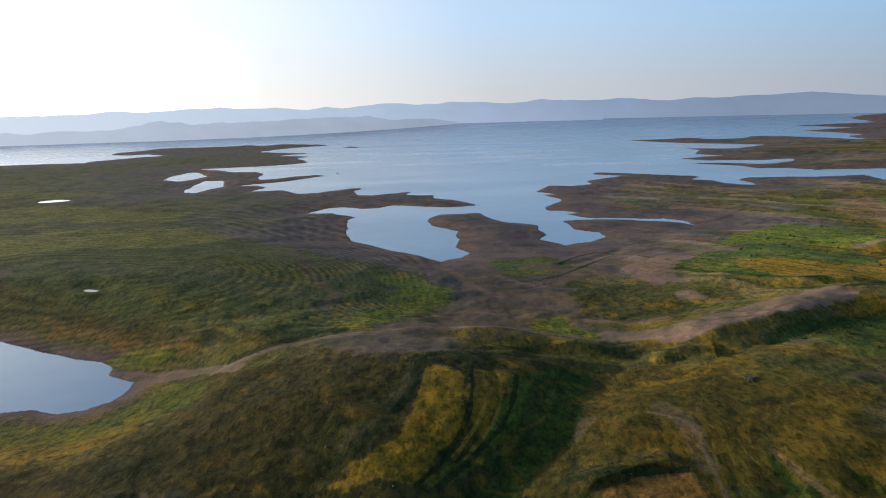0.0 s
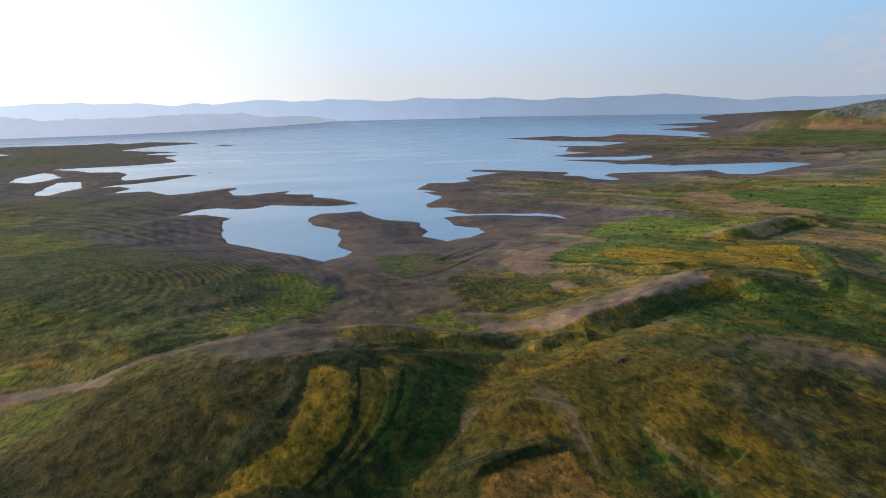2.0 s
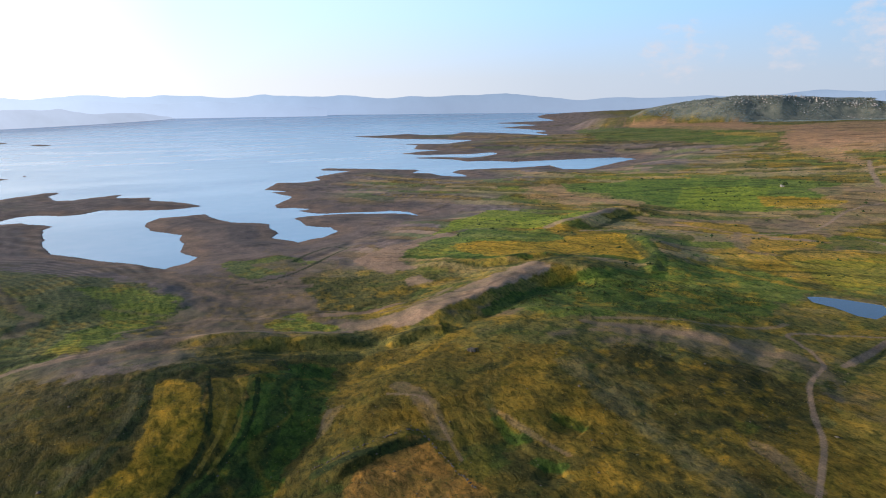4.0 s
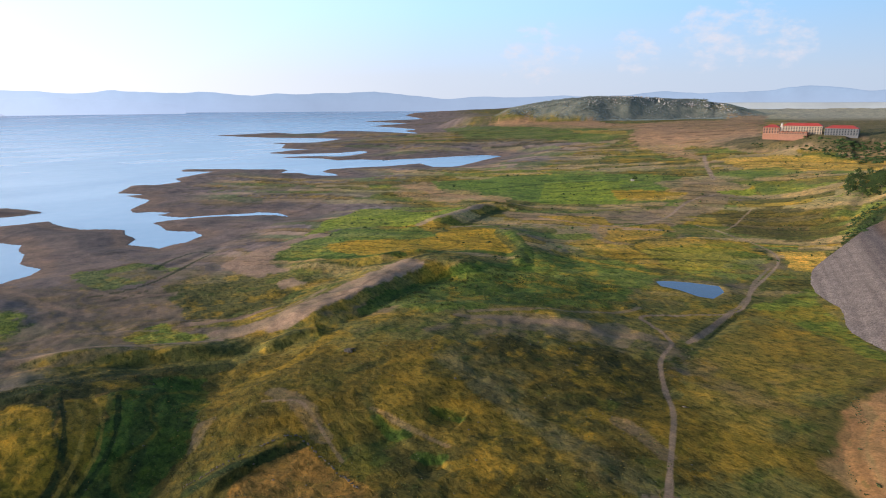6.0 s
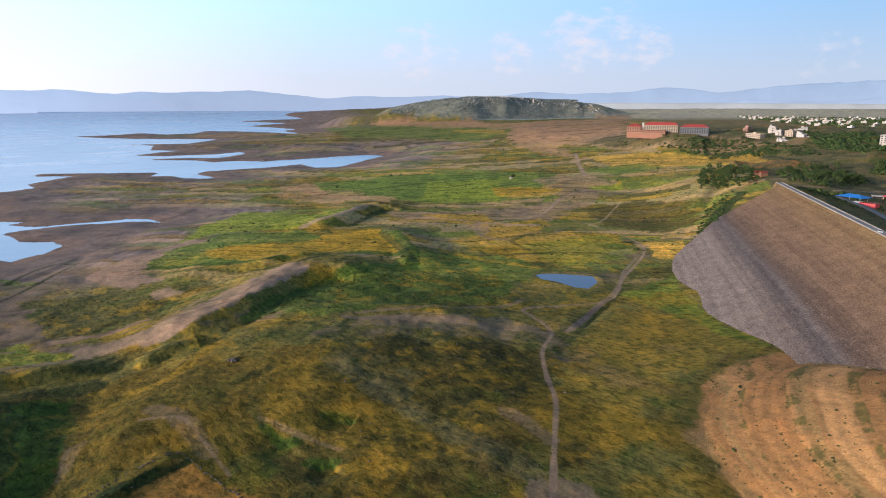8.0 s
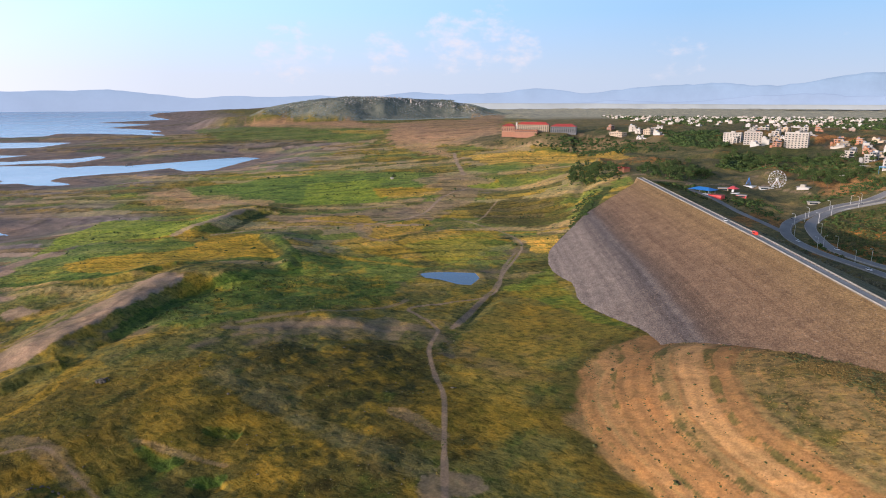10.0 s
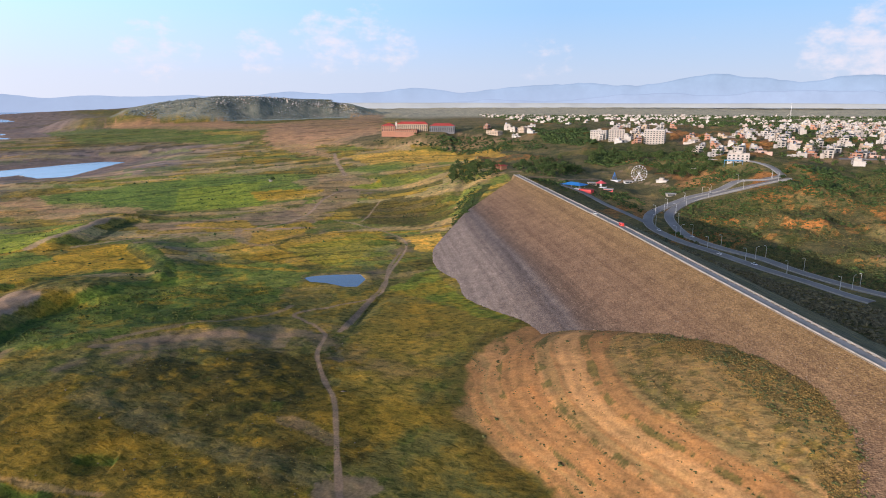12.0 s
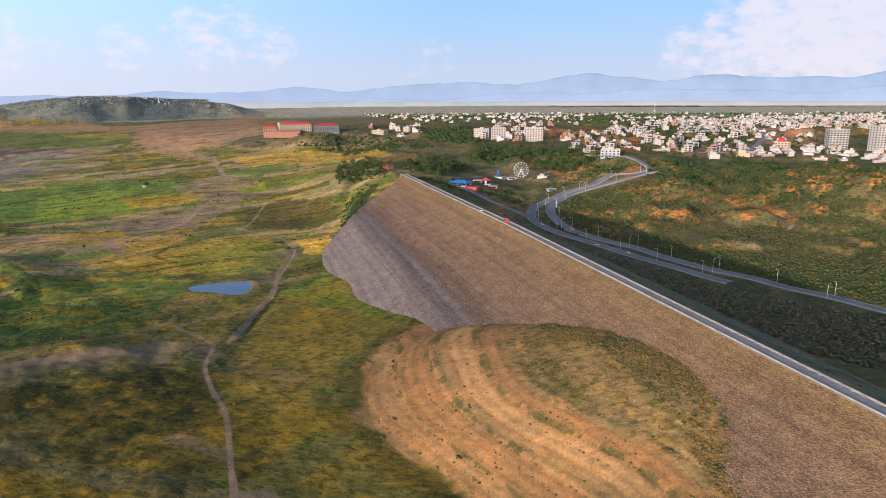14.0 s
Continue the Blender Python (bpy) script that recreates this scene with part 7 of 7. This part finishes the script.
        tube(bm, (lean[0] * 0.7, lean[1] * 0.7, high * g_.uniform(0.28, 0.48)), (wide * 0.34 * math.cos(a), wide * 0.34 * math.sin(a), high * g_.uniform(0.55, 0.8)), 0.14, 0.05, 5)
    part("trunk", bm, m_bark, ob)
    k = 120
    u = g_.normal(size=(k, 3))
    u /= np.linalg.norm(u, axis=1)[:, None]
    rad = g_.uniform(0.45, 1.0, k) ** 0.6
    lump = 1 + 0.35 * np.sin(u[:, 0] * 3 + seed) * np.cos(u[:, 1] * 4 - seed)
    at_ = u * (rad * lump)[:, None] * np.array([wide / 2, wide / 2, high * 0.31]) + np.array([0, 0, high * 0.66])
    crown = new("crown", scatter("crown", m_leaf, at_, g_.uniform(0.35, 0.95, k) * wide / 7, seed + 1, 0.6, 0.75))
    crown.parent = ob
    return ob


tree_kinds = [tree("broad green tree with a rounded uneven crown", 8.0, 8.0, 301), tree("tall dark green tree among the houses", 10.5, 7.5, 302), tree("low spreading acacia with dusty leaves", 5.5, 7.0, 303)]
planted = set()
for ring, count, gap, seed, weights in ((GROVE, 60, 5, 51, (4, 1, 5)), (PARK_TREES, 50, 6, 52, (4, 4, 2)), (WOOD_B, 60, 12, 54, (4, 3, 3)), (FAIR_TREES, 35, 6, 55, (3, 4, 2)), (TOWN_CORE, 60, 14, 56, (4, 4, 1)), (TOWN_EAST, 50, 16, 57, (4, 4, 1)), (TOWN_SLOPE, 26, 10, 58, (4, 3, 2)), (VALLEY, 38, 16, 60, (3, 1, 6)), ([(LONE_TREE[0] - 3, LONE_TREE[1] - 3), (LONE_TREE[0] + 3, LONE_TREE[1] - 3), (LONE_TREE[0], LONE_TREE[1] + 4)], 1, 1, 61, (1, 0, 0))):
    p = spread(ring, count, gap, seed)
    for (x, y), z in zip(p, floors(p)):
        ob = g.choices(tree_kinds, weights)[0]
        s = g.uniform(0.75, 1.25)
        m = Matrix.Translation((x, y, z - 0.15)) @ Matrix.Rotation(g.uniform(0, 6.28), 4, "Z")
        if ob in planted:
            t_ = stamp(ob, m)
        else:
            planted.add(ob)
            t_ = ob
            t_.matrix_basis = m
        t_.scale = (s, s, s * g.uniform(0.9, 1.1))


# ---- bushes and tussocks, past counting ----
def thicket(name, label, ring, count, sizes, mat, seed, lumps=3, clump=0.0, clump_size=40, keep_off=True, rings=0.0, hedges=False):
    g_ = np.random.default_rng(seed)
    xs, ys = [p[0] for p in ring], [p[1] for p in ring]
    p = np.zeros((0, 2))
    while len(p) < count:
        c = np.stack([g_.uniform(min(xs), max(xs), count * 2), g_.uniform(min(ys), max(ys), count * 2)], -1)
        ok = inside(c[:, 0], c[:, 1], ring) > 0
        if clump > -1:
            ok &= ripple(c[:, 0], c[:, 1], clump_size, seed, 4, 0.6) + g_.uniform(-0.25, 0.25, len(c)) > clump
        if rings:
            zz = ground_height(c[:, 0], c[:, 1])
            ok &= np.sin(zz * 2 * math.pi / rings + 3.06 * ripple(c[:, 0], c[:, 1], 70, 76, 2)) < -0.7
        if hedges:
            zq = field_strips(c[:, 0], c[:, 1])
            ok &= zq - np.floor(zq) < 0.14
        if keep_off:
            for line, half in ROADS:
                ok &= np.abs(along(c[:, 0], c[:, 1], line)[0]) > half + 2.5
        p = np.concatenate([p, c[ok]])
    p = p[:count]
    size = g_.uniform(sizes[0], sizes[1], count) * (0.6 + 0.8 * g_.uniform(0, 1, count) ** 2)
    z = ground_height(p[:, 0], p[:, 1])
    at_ = np.concatenate([np.stack([p[:, 0] + size * g_.uniform(-0.7, 0.7, count), p[:, 1] + size * g_.uniform(-0.7, 0.7, count), z + size * g_.uniform(0.1, 0.55, count)], -1) for _ in range(lumps)])
    me = scatter(name, mat, at_, np.tile(size, lumps) * g_.uniform(0.5, 0.9, count * lumps), seed + 1, 0.55, 0.8)
    return tagged(new(name, me), label, "bushes", kind="stuff")


thicket("scrub_bushes", "dusty green thorn scrub over eroded orange hills", SCRUB_AREA, 20000, (0.5, 1.7), m_olive, 401, 3, -0.1, 46)
thicket("low_scrub", "low dry shrubs between the thorn scrub", SCRUB_AREA, 9000, (0.3, 0.8), m_dry, 416, 2, -0.2, 30)
thicket("gully_thickets", "dark green thickets along the gullies", SCRUB_AREA, 2600, (1.0, 2.4), m_leaf, 426, 4, 0.2, 120)
thicket("lee_bushes", "dark scrub in the shade of the dam", LEE_AREA, 4200, (0.7, 2.0), m_lee, 402, 3, -0.5, 40)
thicket("valley_bushes", "green bushes in the valley", VALLEY, 1800, (1.5, 3.0), m_leaf, 403, 4, -0.1, 50)
thicket("basin_bushes", "low green bushes on the damp lake bed", BASIN_AREA, 1300, (0.35, 0.9), m_basin, 404, 2, -0.05, 22)
thicket("mound_bushes", "scattered dark bushes on the sandy mound", MOUND, 2600, (0.15, 0.5), m_olive, 405, 3, 0.0, 14, rings=1.55)
thicket("mound_shrubs", "a few larger dark shrubs on the sandy mound", MOUND, 70, (0.6, 1.1), m_olive, 419, 4, -2)
MOUND_CROWN = [(280, 12), (262, -15), (234, -38), (205, -51), (165, -57), (140, -60), (160, -44), (195, -34), (225, -18), (250, 2), (266, 14)]
thicket("mound_tussocks", "dry grass tussocks on the mound", MOUND_CROWN, 7000, (0.2, 0.5), m_dry, 406, 2, -0.05, 14)
thicket("mound_grass", "thin dry grass lower on the mound", [(288, 34), (262, -15), (225, -45), (150, -58), (130, -42), (165, -22), (205, 2), (236, 22), (262, 34)], 3600, (0.14, 0.4), m_dry, 424, 2, 0.08, 22)
thicket("mound_weeds", "brown weeds among the dry grass on the mound", MOUND_CROWN, 1300, (0.25, 0.7), m_olive, 423, 3, 0.1, 14)
thicket("abutment_bushes", "dark bushes where the dam meets the hillside", [(705, 262), (640, 252), (560, 228), (520, 212), (560, 212), (640, 232), (695, 232)], 320, (0.7, 1.8), m_leaf, 428, 3, -0.2, 25)
thicket("grove_bushes", "green bushes at the end of the dam", GROVE, 260, (0.9, 2.2), m_leaf, 407, 3, -2)
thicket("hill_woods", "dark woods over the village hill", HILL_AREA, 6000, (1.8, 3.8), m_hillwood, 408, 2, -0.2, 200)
thicket("bluff_shrubs", "dark shrubs and rubble below the hotel", BLUFF, 900, (1.6, 3.4), m_leaf, 420, 3, -0.1, 60)
thicket("fair_shrubs", "dark bushes on the slope behind the dam", FAIR_SLOPE, 500, (0.9, 2.2), m_leaf, 421, 3, -0.05, 25)
thicket("roadside_bushes", "bushes beside the road junction", ROADSIDE, 420, (1.0, 2.4), m_leaf, 422, 3, -0.1, 30)
thicket("wood", "dark green wood between the town and the bluff", WOOD, 900, (2, 4), m_leaf, 412, 4, -0.3, 60)
thicket("wood_edge", "green trees and bushes above the fairground", WOOD_B, 1100, (1.5, 3.2), m_leaf, 413, 4, -0.1, 50)
thicket("park_shrubs", "dark shrubs round the fairground", PARK_TREES, 500, (1.0, 2.6), m_leaf, 414, 3, -0.3, 30)
thicket("east_trees", "garden trees between eastern houses", TOWN_EAST, 900, (2, 4), m_leaf, 415, 4, 0.0, 60)
thicket("town_shrubs", "green garden shrubs between the houses", TOWN_CORE, 2400, (1.6, 3.2), m_leaf, 409, 3, -0.2, 50)
thicket("back_trees", "dark trees between the back rows of houses", TOWN_BACK, 3200, (2.2, 4.4), m_leaf, 427, 3, -0.2, 70)
thicket("far_woods", "dark trees between far houses", TOWN_FAR, 8000, (2.5, 5.5), m_leaf, 410, 2, -0.2, 260)
thicket("bed_bushes", "sparse dark bushes over the lake bed", BED_AREA, 700, (0.7, 1.9), m_leaf, 417, 2, 0.12, 60)
thicket("bank_bushes", "dark weeds and bushes along old field banks", BED_AREA, 1500, (0.4, 1.1), m_leaf, 418, 2, -0.05, 110, hedges=True)
thicket("meadow_tussocks", "yellow-green tufts of grass on the near meadows", NEAR_AREA, 7000, (0.1, 0.3), m_basin, 411, 2, 0.0, 16)
thicket("meadow_grass", "dry golden tufts of grass on the near meadows", NEAR_AREA, 6000, (0.1, 0.26), m_straw, 425, 2, 0.0, 20)

# ---- stones on the near meadow ----
m_field = simple("lichen_grey_stone", (0.13, 0.11, 0.085), 0.9, 2.0, 0.3, 0.5, vary=0.3)


def stone_mesh(seed):
    bm = bmesh.new()
    bmesh.ops.create_icosphere(bm, subdivisions=1, radius=0.5)
    g_ = random.Random(seed)
    for v in bm.verts:
        v.co *= g_.uniform(0.72, 1.2)
        v.co.z *= 0.75
    me = bpy.data.meshes.new("stone")
    bm.to_mesh(me)
    bm.free()
    me.materials.append(m_field)
    return me


stones = [stone_mesh(k) for k in range(5)]
cairn = tagged(new("cairn"), "heap of grey field stones on the meadow", "cairn")
cz = floor_at(*CAIRN)
cairn.matrix_basis = Matrix.Translation((*CAIRN, cz))
for k in range(46):
    a, rr = g.uniform(0, 6.28), 2.4 * math.sqrt(g.random())
    s = g.uniform(0.7, 1.5)
    st = new("stone", g.choice(stones))
    st.parent = cairn
    st.matrix_basis = Matrix.Translation((rr * math.cos(a), rr * math.sin(a), max(0.1, (2.4 - rr) * 0.55 * g.random()))) @ Matrix.Rotation(g.uniform(0, 6), 4, "Z") @ Matrix.Diagonal((s, s, s, 1))
for label, a, b in (("old dry stone field wall along a bank", WALL_FROM, WALL_TO), ("tumbled field wall running downhill", WALL_TO, WALL_END)):
    wall = tagged(new("field_wall"), label, "wall")
    cx, cy = (a[0] + b[0]) / 2, (a[1] + b[1]) / 2
    wall.matrix_basis = Matrix.Translation((cx, cy, floor_at(cx, cy)))
    size = math.dist(a, b)
    p = np.array([(a[0] + (b[0] - a[0]) * t_ + g.uniform(-0.45, 0.45), a[1] + (b[1] - a[1]) * t_ + g.uniform(-0.45, 0.45)) for t_ in (g.random() for _ in range(int(size * 1.1)))])
    for (x, y), z in zip(p, floors(p) - floor_at(cx, cy)):
        s = g.uniform(0.45, 1.0)
        st = new("stone", g.choice(stones))
        st.parent = wall
        st.matrix_basis = Matrix.Translation((x - cx, y - cy, z + g.uniform(0.0, 0.35))) @ Matrix.Rotation(g.uniform(0, 6), 4, "Z") @ Matrix.Diagonal((s, s, s, 1))
p = spread(NEAR_AREA, 450, 0, 77)
gg = np.random.default_rng(78)
sz = gg.uniform(0.12, 0.4, len(p)) * (1 + 1.2 * (gg.uniform(0, 1, len(p)) > 0.93))
rocks = new("field_stones", scatter("field_stones", m_field, np.stack([p[:, 0], p[:, 1], ground_height(p[:, 0], p[:, 1]) + sz * 0.3], -1), sz, 79, 0.4, 0.7))
tagged(rocks, "grey stones strewn over the meadow", "stones", kind="stuff")
